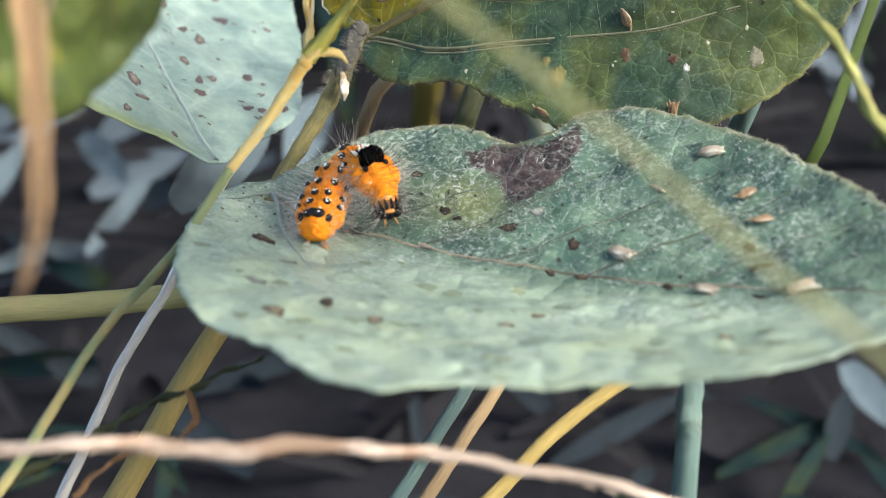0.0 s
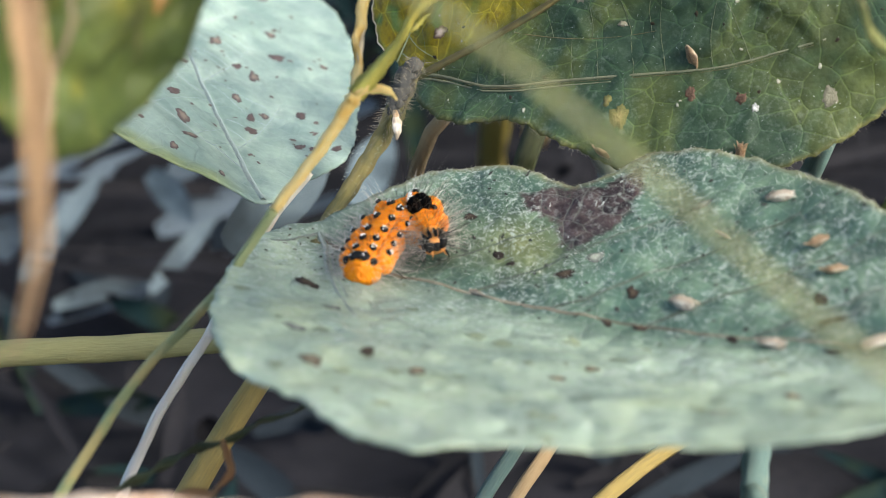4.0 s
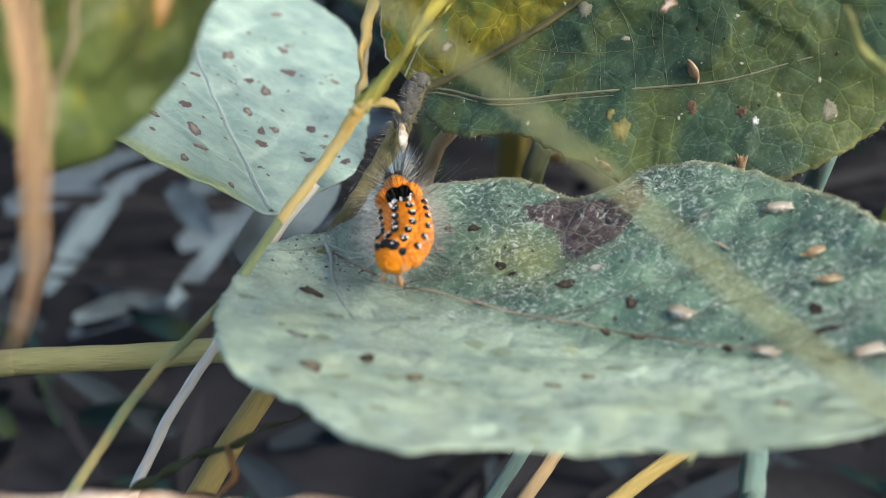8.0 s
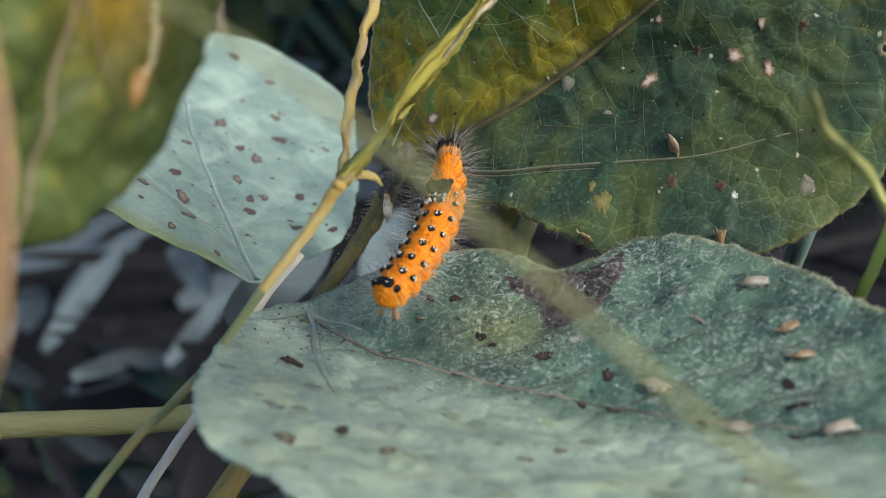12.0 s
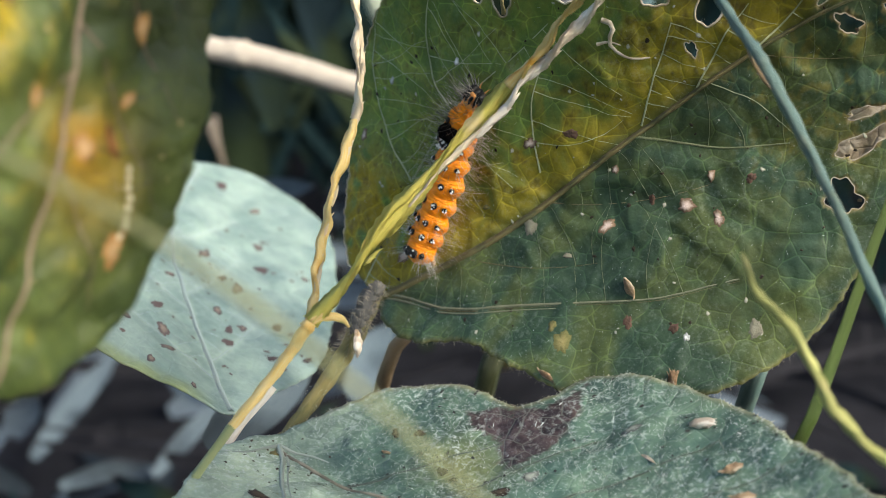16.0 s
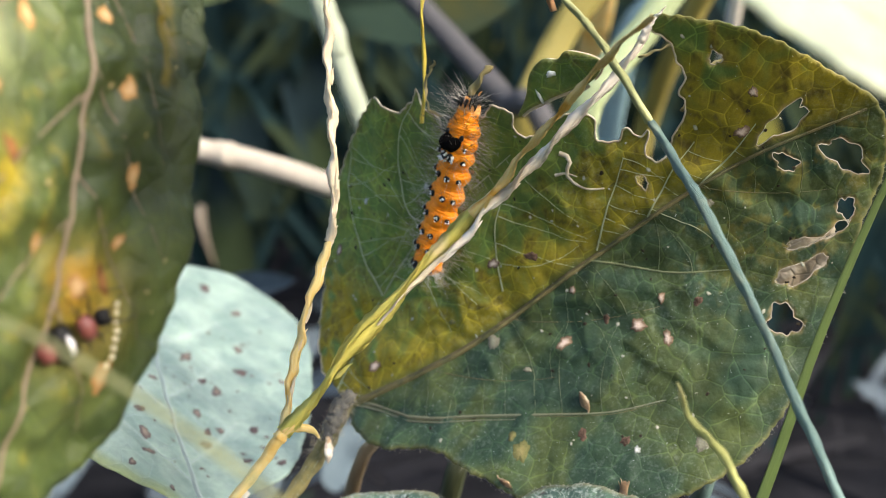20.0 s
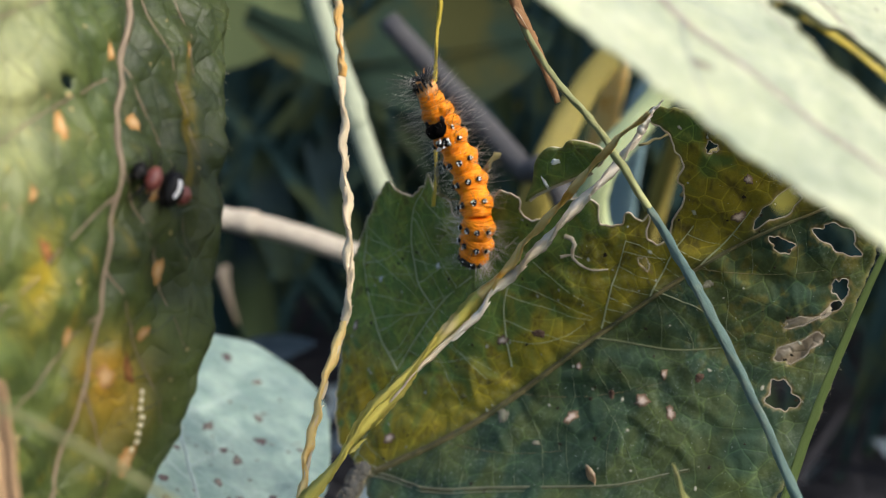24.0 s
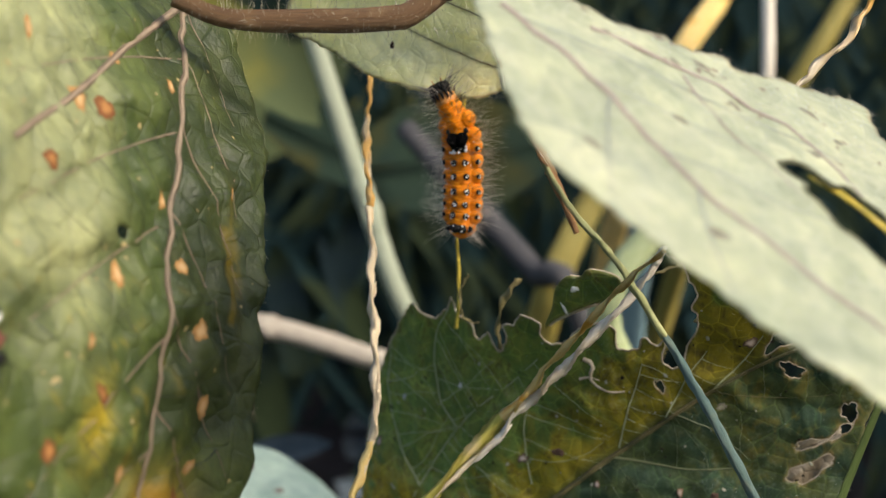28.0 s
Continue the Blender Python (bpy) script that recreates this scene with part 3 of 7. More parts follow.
def pigment_hanging(leaf, u, v, near, rim, bite):
    """Olive green, yellowing in clouds, orange-brown at the lower half; highlight and shaded side painted in."""
    n1, n2, n3 = wave(u * 1.0, v * 1.4, 11), wave(u * 3.2, v * 3.2, 12), wave(u * 8, v * 8, 13)
    c = blend((0.040, 0.062, 0.014), (0.078, 0.104, 0.026), step(n1 + 0.6 * n2, -0.7, 0.8))
    # Pale sky sheen left of the midrib, put into the colour
    c = blend(c, (0.30, 0.32, 0.17), 0.45 * step(-2.2 - v, 0, 1.4) * step(n1, -0.9, 0.4) * step(6.0 - u, 0, 2))
    c = blend(c, (0.26, 0.20, 0.02), 0.45 * step(n2 + 0.5 * n3, 0.5, 1.0) * step(u, 3.0, 5.0) * step(-1.2 - v, 0, 0.6))
    c = blend(c, (0.28, 0.20, 0.02), 0.8 * np.exp(-(((u - 6.7) / 0.55) ** 2 + ((v + 1.5) / 0.5) ** 2)))
    c = blend(c, (0.30, 0.22, 0.02), 0.8 * step(0.10 - np.hypot((v + 0.75) * 1.0, np.maximum(0, np.abs(u - 3.6) - 0.55)), 0, 0.06))
    # More of that highlight, painted toward the stalk end
    c = blend(c, (0.34, 0.36, 0.20), 0.4 * step(-2.6 - v + 0.3 * n2, 0, 0.8) * step(4.9 - u + 0.4 * n1, 0, 1.2))
    for a, b, ra, rb, tint in ((5.67, -2.91, 0.4, 0.2, (0.36, 0.27, 0.02)), (6.5, -1.7, 0.3, 0.38, (0.36, 0.19, 0.015)), (3.2, -0.62, 0.7, 0.08, (0.34, 0.25, 0.02))):
        c = blend(c, tint, 0.85 * np.exp(-(((u - a) / ra) ** 2 + ((v - b) / rb) ** 2)) * step(n2 + n3 * 0.6, -0.9, 0.1))
    # Side turned from the light: its shade is put into the colour
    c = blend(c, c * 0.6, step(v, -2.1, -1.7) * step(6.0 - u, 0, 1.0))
    return blend(c, c * 0.75, 0.5 * step(0.10 - near, 0, 0.08))


def pigment_flap(leaf, u, v, near, rim, bite):
    """Yellowed olive."""
    return blend((0.20, 0.17, 0.015), (0.36, 0.28, 0.03), step(wave(u * 5, v * 5, 3), -0.6, 0.6))


def pigment_roof(leaf, u, v, near, rim, bite):
    """Pale, downy grey-green."""
    n1, n2 = wave(u * 1.2, v * 1.2, 15), wave(u * 4.5, v * 4.5, 16)
    c = blend((0.325, 0.365, 0.275), (0.395, 0.43, 0.335), step(n1 + 0.5 * n2, -0.7, 0.7))
    c = blend(c, (0.22, 0.17, 0.10), 0.7 * step(0.08 - rim, 0, 0.08) * step(v, 2.0, 3.0))
    return blend(c, (0.34, 0.33, 0.28), 0.4 * step(0.05 - near, 0, 0.05))


shelf_mat = leaf_material("leaf_blue_green", (0.27, 0.33, 0.27), 0.45, 0.36, dust=0.7, see=0.12, cells=3.0, net_show=0.2, relief=0.38, mottle=0.7)
chewed_mat = leaf_material("leaf_dark_green", 2.1, 0.5, 0.25, see=0.25, cells=2.8, net_show=0.5, relief=0.22, dust=0.1, mottle=0.4)
pale_mat = leaf_material("leaf_pale_bloom", (0.30, 0.38, 0.35), 0.55, 0.4, see=0.15, net_show=0.2, mottle=0.25)
dry_mat = leaf_material("leaf_dry", (0.30, 0.24, 0.17), 0.7, 0.2, see=0.2, relief=0.4)
hang_mat = leaf_material("leaf_olive", (0.045, 0.06, 0.018), 0.5, 0.4, see=0.12, relief=0.6, cells=2.3, net_show=0.2, mottle=0.5)
roof_mat = leaf_material("leaf_downy", (0.50, 0.53, 0.44), 0.65, 0.3, see=0.25, net_show=0.3, mottle=0.35)
vein_pale = fibre_material("vein_pale", (0.24, 0.28, 0.21), (0.17, 0.20, 0.14), rough=0.6)
vein_olive = fibre_material("vein_olive", (0.17, 0.175, 0.095), (0.12, 0.13, 0.07), rough=0.6)
vein_white = fibre_material("vein_white", (0.31, 0.385, 0.36), (0.27, 0.34, 0.31), rough=0.6)
vein_brown = fibre_material("vein_brown", (0.27, 0.205, 0.135), (0.18, 0.135, 0.09), rough=0.65)
vein_dark = fibre_material("vein_dark", (0.055, 0.065, 0.05), (0.03, 0.038, 0.03), rough=0.6)
vein_net = fibre_material("vein_net", (0.18, 0.205, 0.10), (0.13, 0.155, 0.075), rough=0.55)
vein_light = fibre_material("vein_light", (0.40, 0.43, 0.25), (0.29, 0.33, 0.18), rough=0.55)
vein_tan = fibre_material("vein_tan", (0.17, 0.135, 0.055), (0.11, 0.10, 0.04), (0.085, 0.085, 0.035), rough=0.8, scale=300.0)
vein_buff = fibre_material("vein_buff", (0.22, 0.225, 0.14), (0.15, 0.165, 0.10), rough=0.7)
vein_straw = fibre_material("vein_straw", (0.33, 0.30, 0.22), (0.15, 0.13, 0.09), (0.10, 0.09, 0.065), rough=0.7, scale=120.0)
vein_shade = fibre_material("vein_shade", (0.085, 0.105, 0.085), (0.05, 0.065, 0.05), rough=0.6)
vein_ash = fibre_material("vein_ash", (0.31, 0.36, 0.30), (0.25, 0.29, 0.24), rough=0.6)
scab = noise_material("scab", (0.75, 0.75, 0.75), (1.0, 1.0, 1.0), 900.0, 0.8, 0.2, attribute="pigment")

torn_rim = noise_material("torn_rim", (0.26, 0.20, 0.12), (0.58, 0.52, 0.40), 400.0, 0.8, 0.2)
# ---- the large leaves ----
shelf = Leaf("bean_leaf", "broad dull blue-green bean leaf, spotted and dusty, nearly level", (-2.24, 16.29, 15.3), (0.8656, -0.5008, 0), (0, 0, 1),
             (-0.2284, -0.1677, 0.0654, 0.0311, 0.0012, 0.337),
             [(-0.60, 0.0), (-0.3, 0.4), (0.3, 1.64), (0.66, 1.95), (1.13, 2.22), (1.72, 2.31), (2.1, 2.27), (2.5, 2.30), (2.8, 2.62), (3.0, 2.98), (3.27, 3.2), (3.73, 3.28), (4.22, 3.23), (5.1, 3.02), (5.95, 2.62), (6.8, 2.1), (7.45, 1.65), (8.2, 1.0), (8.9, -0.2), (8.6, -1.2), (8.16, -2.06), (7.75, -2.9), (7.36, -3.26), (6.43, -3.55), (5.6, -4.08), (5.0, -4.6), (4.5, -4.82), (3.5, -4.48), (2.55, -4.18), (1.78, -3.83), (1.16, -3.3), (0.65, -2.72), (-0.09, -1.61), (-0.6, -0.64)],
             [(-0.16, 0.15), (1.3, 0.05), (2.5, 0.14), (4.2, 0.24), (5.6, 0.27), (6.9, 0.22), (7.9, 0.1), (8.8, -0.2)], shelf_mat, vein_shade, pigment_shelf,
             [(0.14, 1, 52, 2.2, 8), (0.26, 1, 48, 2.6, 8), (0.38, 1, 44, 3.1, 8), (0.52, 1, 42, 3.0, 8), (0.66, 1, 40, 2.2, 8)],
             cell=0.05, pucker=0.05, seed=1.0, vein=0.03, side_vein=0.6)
TORN = [(2.96, 4.24), (3.1, 4.04), (3.31, 3.84), (3.62, 3.86), (3.85, 3.95), (3.78, 3.68), (3.98, 3.42), (3.92, 3.26), (3.97, 3.14), (4.2, 3.16), (4.15, 2.85), (4.29, 2.83), (4.47, 2.97), (4.53, 3.15), (4.72, 3.08), (4.95, 3.12), (5.18, 2.9), (5.07, 2.73), (5.17, 2.52), (5.42, 2.47), (5.88, 2.53), (6.26, 2.34), (6.13, 2.08), (6.2, 1.94), (6.39, 1.87), (6.56, 1.99), (6.68, 1.8), (6.86, 1.82), (6.65, 1.58), (6.68, 1.38), (6.89, 1.4), (7.09, 1.58), (7.43, 1.77), (7.55, 1.93), (7.54, 2.07), (7.75, 2.2), (7.77, 2.43), (7.85, 2.64), (7.72, 2.99)]
chewed = Leaf("bean_leaf", "upright dark green bean leaf, yellowing, its top chewed ragged", (-1.273, 19.936, 16.301), (0.8221, -0.2812, 0.4951), (-0.3699, -0.9248, 0.089),
              (0.3086, 0.0002, -0.4543, -0.0088, 0.1122, 0.2546),
              [(0.0, 0.1), (-0.12, 0.35), (-0.27, 0.66), (-0.21, 1.18), (0.15, 1.84), (0.75, 2.72), (1.47, 3.52), (2.09, 3.93), *TORN, (7.9, 3.04), (8.2, 2.85), (8.71, 2.49), (9.18, 1.93), (9.5, 1.4), (9.77, 0.75), (9.5, 0.1), (8.77, -0.64), (7.92, -1.58), (7.05, -2.42), (6.69, -2.69), (6.04, -3.09), (5.5, -3.22), (4.7, -3.25), (4.2, -3.05), (2.93, -2.48), (2.45, -2.08), (1.97, -1.59), (1.6, -1.25), (1.23, -1.09), (0.69, -0.88), (0.31, -0.62), (0.12, -0.35), (0.08, -0.11)],
              [(0.15, -0.05), (2.45, 0.04), (5.04, 0.52), (7.54, 0.87), (9.6, 0.82)], chewed_mat, vein_tan, pigment_chewed,
              [[(0.12, 0.0), (0.55, -0.21), (0.91, -0.45), (1.44, -0.73), (2.3, -1.02), (3.17, -1.33), (3.92, -1.61), (4.5, -1.79), (5.09, -1.89), (5.67, -1.99)],
               [(5.0, 0.5), (5.28, 0.33), (5.53, 0.16), (6.09, -0.19), (6.87, -0.49)],
               (0.18, -1, 38, 2.2, 22), (0.34, -1, 40, 2.6, 25), (0.74, -1, 42, 1.8, 20),
               [(-0.1, 0.3), (1.33, 1.37), (2.71, 2.03), (3.95, 2.27), (4.73, 2.43)],
               [(2.64, 2.03), (2.58, 2.55), (2.81, 3.19), (3.22, 3.63), (3.64, 3.84)],
               [(1.39, 1.4), (1.32, 2.11), (1.44, 2.92), (1.8, 3.63), (2.45, 4.14)],
               [(3.47, 0.63), (3.79, 1.42), (4.32, 2.01)],
               [(5.16, 0.6), (5.75, 1.16), (6.32, 1.64)],
               [(6.14, 0.73), (6.81, 1.16), (7.32, 1.41)],
               [(6.96, 0.8), (7.69, 1.04), (8.22, 1.26)]],
              bites=[(8.56, 1.12, 0.42, 0.13, 12), (8.29, 0.62, 0.11, 0.17, 30), (9.03, 0.36, 0.19, 0.32, 25), (8.69, -0.32, 0.12, 0.16, -20), (8.45, -0.54, 0.2, 0.06, 15), (7.93, -0.53, 0.24, 0.07, -10), (7.72, -0.9, 0.4, 0.13, 4), (7.2, -1.46, 0.2, 0.25, 10), (6.36, 1.22, 0.07, 0.11, 0), (8.26, 2.24, 0.09, 0.08, 0)],
              cell=0.042, pucker=0.06, fine=900, seed=2.0, vein=0.066, side_vein=0.13)
shelf.net_veins(vein_pale, 71, 0.3, 0.0055)
shelf.tube("midrib", shelf.mid, 0.033, 0.012, vein_straw)
shelf.tube("basal_vein", np.array([(-0.2, 0.2), (0.0, 0.06), (0.28, -0.28), (0.65, -0.69), (1.17, -1.15), (1.88, -1.72)]), 0.042, 0.012, vein_ash)
shelf.tube("basal_vein", np.array([(-0.2, 0.2), (0.06, 0.1), (0.36, -0.25), (0.74, -0.66), (1.25, -1.1)]), 0.022, 0.008, vein_ash)
shelf.tube("basal_vein", np.array([(-0.2, 0.2), (-0.3, -0.06), (-0.42, -0.5)]), 0.035, 0.012, vein_ash)
shelf.tube("basal_vein", np.array([(-0.2, 0.2), (0.16, 0.27), (0.6, 0.34)]), 0.035, 0.012, vein_ash)
UPPER = range(5, 12)
chewed.net_veins(vein_net, 72, 0.42, 0.008, only=range(5))
chewed.net_veins(vein_light, 76, 0.30, 0.0095, only=UPPER)
for i in UPPER:
    chewed.tube("vein", chewed.lats[i], 0.016, 0.008, vein_light)
side = np.array([0.010, 0.030])
chewed.tube("basal_vein", chewed.lats[0] + side, 0.026, 0.012, vein_buff)
chewed.tube("basal_vein", chewed.lats[0][:11] - side, 0.022, 0.006, vein_buff)
chewed.tube("vein", chewed.lats[1], 0.022, 0.010, vein_net)
ends = [int(np.argmin(((chewed.rim - np.array(p)) ** 2).sum(1))) for p in (TORN[0], TORN[-1])]
chewed.tube("torn_rim", chewed.rim[min(ends):max(ends)], 0.014, 0.014, torn_rim)
chewed.tube("torn_rim", chewed.rim[min(ends) - 150:min(ends)], 0.010, 0.010, torn_rim)
for bite in chewed.bites:
    chewed.tube("bite_rim", np.concatenate([bite, bite[:2]]), 0.007, 0.007, torn_rim)
chewed.tube("torn_curl", np.array([(5.5, 2.1), (5.6, 1.95), (5.42, 1.8), (5.46, 1.6), (5.6, 1.45), (5.8, 1.37)]), 0.045, 0.012, torn_rim)
chewed.tube("torn_curl", np.array([(5.25, 1.85), (5.42, 1.8), (5.55, 1.68)]), 0.03, 0.006, torn_rim)
SCRAP = smooth_curve([(5.24, 2.79), (5.57, 3.0), (5.8, 3.2), (6.11, 3.29), (6.3, 3.2), (6.51, 3.22), (6.82, 2.95), (6.75, 2.79), (6.4, 2.72), (6.17, 2.77), (5.53, 2.82)], 120, True)
chewed.sheet("scrap", SCRAP, [], 0.04, lambda a, b: 0.25 * (b - 2.8) ** 2 + 0.06, "torn scrap of leaf")
chewed.tube("torn_rim", SCRAP[5:75], 0.022, 0.018, torn_rim)
chewed.tube("torn_rim", SCRAP[78:118], 0.04, 0.03, torn_rim)
for a, b, s, w in ((6.1, 3.08, 0.1, 0.05), (5.75, 2.9, 0.03, 0.12)):
    chewed.spot(a, b, s, w, -10, scab, (0.75, 0.8, 0.78), (0.6, 0.66, 0.62), name="white_fleck", lift=0.09)
behind = Leaf("dry_leaf", "papery cream dry leaf caught behind the holes of the bean leaf", (5.0, 18.9, 19.2), (0.85, -0.13, 0.45), (-0.3699, -0.9248, 0.089),
              (0, 0, 0, 0, 0, 0.05), [(-0.5, 0.1), (0.1, 0.5), (0.8, 0.55), (1.2, 0.3), (1.4, -0.1), (1.1, -0.5), (0.7, -0.7), (0.0, -0.5)], [(-0.5, 0.1), (0.6, -0.1), (1.3, -0.1)], dry_mat, vein_straw,
              lambda leaf, u, v, near, rim, bite: blend((0.34, 0.28, 0.21), (0.50, 0.46, 0.41), step(wave(u * 3, v * 3, 4), -0.6, 0.6)), [(0.25, 1, 45, 0.4, 8), (0.5, 1, 45, 0.4, 8), (0.3, -1, 45, 0.4, 8), (0.55, -1, 45, 0.3, 8)], cell=0.06, pucker=0.05, seed=8.0, vein=0.02)
pale = Leaf("bean_leaf", "pale blue-grey bean leaf with brown spots, spread level behind the straw", (-3.214, 17.488, 15.226), (-0.1812, 0.9762, 0.1189), (0.4011, -0.037, 0.9153),
            (0, 0, 0, 0, 0, 0.15),
            [(-0.08, 0.0), (-0.05, 0.67), (0.0, 1.5), (0.15, 2.4), (0.9, 3.4), (3, 4.2), (5.5, 4.0), (8, 2.8), (9.1, 1.74), (9.97, 0.96), (10.3, 0), (9.8, -0.7), (8.9, -1.3), (8.0, -1.62), (5.6, -1.73), (3.7, -1.61), (2.04, -1.33), (0.9, -0.67)],
            [(0, 0), (1.39, 0.45), (2.66, 0.86), (4.5, 1.33), (6.5, 1.54), (9.6, 1.2)], pale_mat, vein_white, pigment_pale,
            [(0.15, -1, 42, 2.2, 10), (0.35, -1, 40, 2.6, 10), (0.55, -1, 40, 2.6, 10), (0.1, 1, 42, 2.4, 10), (0.3, 1, 42, 2.6, 10), (0.5, 1, 42, 2.2, 10)], cell=0.08, pucker=0.04, seed=3.0, vein=0.05, side_vein=0.22)
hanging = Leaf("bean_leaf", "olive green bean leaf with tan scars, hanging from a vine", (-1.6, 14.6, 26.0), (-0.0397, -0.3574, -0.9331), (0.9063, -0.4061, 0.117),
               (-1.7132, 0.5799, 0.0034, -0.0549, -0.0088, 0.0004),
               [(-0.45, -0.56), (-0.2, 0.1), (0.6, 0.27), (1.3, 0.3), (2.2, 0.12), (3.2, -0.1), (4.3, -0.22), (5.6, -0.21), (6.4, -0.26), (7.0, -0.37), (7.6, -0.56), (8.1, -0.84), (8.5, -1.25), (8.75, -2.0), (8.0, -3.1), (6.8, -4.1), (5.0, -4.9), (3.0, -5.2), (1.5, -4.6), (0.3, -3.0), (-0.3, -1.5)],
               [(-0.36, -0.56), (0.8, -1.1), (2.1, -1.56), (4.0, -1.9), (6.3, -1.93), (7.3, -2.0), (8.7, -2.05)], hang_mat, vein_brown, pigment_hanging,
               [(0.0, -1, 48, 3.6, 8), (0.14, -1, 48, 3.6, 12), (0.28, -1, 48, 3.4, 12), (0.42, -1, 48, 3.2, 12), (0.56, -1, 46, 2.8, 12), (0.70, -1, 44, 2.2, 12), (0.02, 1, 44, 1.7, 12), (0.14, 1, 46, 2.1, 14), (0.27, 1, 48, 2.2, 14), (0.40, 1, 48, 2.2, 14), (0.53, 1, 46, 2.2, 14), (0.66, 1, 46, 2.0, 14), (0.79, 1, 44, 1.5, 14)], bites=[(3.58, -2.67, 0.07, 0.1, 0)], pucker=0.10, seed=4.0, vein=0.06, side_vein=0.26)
roof = Leaf("bean_leaf", "pale downy bean leaf torn along one rim", (1.969, 9.09, 24.657), (0.7831, -0.2203, -0.5816), (0.4855, -0.3677, 0.7931),
            (0, 0, 0, 0, 0, 0.0),
            [(-2.4, 1.8), (-2.0, 1.0), (-1.1, 0.0), (-0.4, -0.66), (0.1, -0.85), (0.9, -0.8), (1.8, -0.75), (2.8, -0.62), (4, -0.3), (5.2, 0.6), (5.8, 2), (5.2, 3.8), (3.6, 5.0), (2.4, 5.4), (1.88, 5.43), (1.57, 5.71), (1.25, 6.15), (0.8, 5.45), (0.5, 5.03), (0.05, 4.2), (-0.19, 4.37), (-0.5, 3.85), (-0.86, 3.42), (-1.23, 3.0), (-1.68, 2.62)],
            [(-1.9, 1.43), (-0.7, 1.32), (0.36, 0.97), (0.89, 0.8), (1.71, 0.72), (3.33, 0.74)], roof_mat, vein_ash, pigment_roof,
            [(0.05, 1, 45, 4.2, 10), (0.25, 1, 55, 4.2, 12), (0.45, 1, 55, 4.2, 12), (0.3, -1, 50, 2.0, 10), (0.55, -1, 50, 2.0, 10)], bites=[(2.1, 2.66, 0.74, 0.56, -10)], pucker=0.035, seed=5.0, vein=0.03, side_vein=0.6, fringe=0.02)

pale.net_veins(vein_white, 73, 0.4, 0.008)
hanging.tube("basal_vein", np.array([(-0.42, -0.49), (0.75, -1.85), (1.62, -2.78), (2.42, -3.62), (3.06, -4.38)]), 0.06, 0.04, vein_brown)
hanging.net_veins(vein_dark, 74, 0.4, 0.010)
roof_rib = fibre_material("roof_rib", (0.36, 0.31, 0.26), (0.27, 0.22, 0.19), rough=0.7)
roof.tube("basal_vein", np.array([(-1.23, 2.36), (-0.79, 2.73), (-0.35, 3.09), (-0.05, 3.41), (0.54, 3.5), (1.18, 3.77), (2.09, 3.27)]), 0.04, 0.02, roof_rib)
roof.tube("vein", np.array([(-0.23, 3.04), (0.46, 2.6), (1.02, 2.37), (1.43, 2.22), (1.7, 2.12)]), 0.02, 0.01, roof_rib)
roof.tube("midrib", roof.mid, 0.05, 0.025, roof_rib)
bite = roof.bites[0]
roof.tube("torn_rim", np.concatenate([bite, bite[:2]]), 0.03, 0.03, vein_olive)
roof.pigment, roof.mat = pigment_flap, hang_mat
roof.sheet("torn_flap", smooth_curve([(1.5, 2.95), (1.7, 3.12), (2.1, 3.16), (2.5, 3.12), (2.95, 2.95), (2.9, 2.85), (2.5, 2.96), (2.1, 3.0), (1.75, 2.97)], 80, True), [], 0.05, lambda a, b: -0.03 - 0.12 * (3.1 - b), "olive torn flap folded under the hole")

# ---- stalks and straws ----
green_straw = fibre_material("green_straw", (0.33, 0.35, 0.15), (0.22, 0.28, 0.13), (0.42, 0.36, 0.15))
gold_straw = fibre_material("gold_straw", (0.95, 0.62, 0.13), (0.95, 0.79, 0.40), (0.82, 0.44, 0.06), patch=0.56, see=0.08)
cream_straw = fibre_material("cream_straw", (0.95, 0.84, 0.62), (0.88, 0.69, 0.42), (0.92, 0.54, 0.14), scale=60.0, patch=0.52, see=0.08)
white_straw = fibre_material("white_straw", (0.95, 0.91, 0.80), (0.88, 0.78, 0.60), (0.72, 0.56, 0.36), scale=60.0, patch=0.58, see=0.08)
orange_straw = fibre_material("orange_straw", (0.94, 0.62, 0.22), (0.90, 0.46, 0.09), (0.95, 0.80, 0.52), scale=90.0, patch=0.5, see=0.08)
strand_mat = fibre_material("dry_strand", (0.60, 0.51, 0.42), (0.42, 0.33, 0.26), (0.32, 0.22, 0.15))
pale_straw = fibre_material("pale_straw", (0.82, 0.77, 0.66), (0.64, 0.58, 0.46))
haze_straw = fibre_material("haze_straw", (0.36, 0.36, 0.17), (0.28, 0.30, 0.13))
spike_mat = fibre_material("spike_straw", (0.82, 0.70, 0.15), (0.62, 0.56, 0.10), (0.90, 0.74, 0.34), patch=0.54, see=0.1)
blue_stalk = fibre_material("blue_green_stalk", (0.15, 0.23, 0.20), (0.095, 0.165, 0.15), (0.20, 0.25, 0.19), patch=0.55)
blade_mat = fibre_material("grass_green", (0.10, 0.15, 0.03), (0.06, 0.10, 0.02), see=0.2)
olive_stalk = fibre_material("olive_stalk", (0.16, 0.15, 0.05), (0.10, 0.11, 0.045), (0.20, 0.15, 0.05))
yellow_stalk = fibre_material("yellow_stalk", (0.46, 0.42, 0.17), (0.36, 0.33, 0.13))
bright_stalk = fibre_material("bright_stalk", (0.80, 0.60, 0.06), (0.60, 0.50, 0.08))
sage_stalk = fibre_material("sage_stalk", (0.33, 0.36, 0.26), (0.25, 0.29, 0.20))
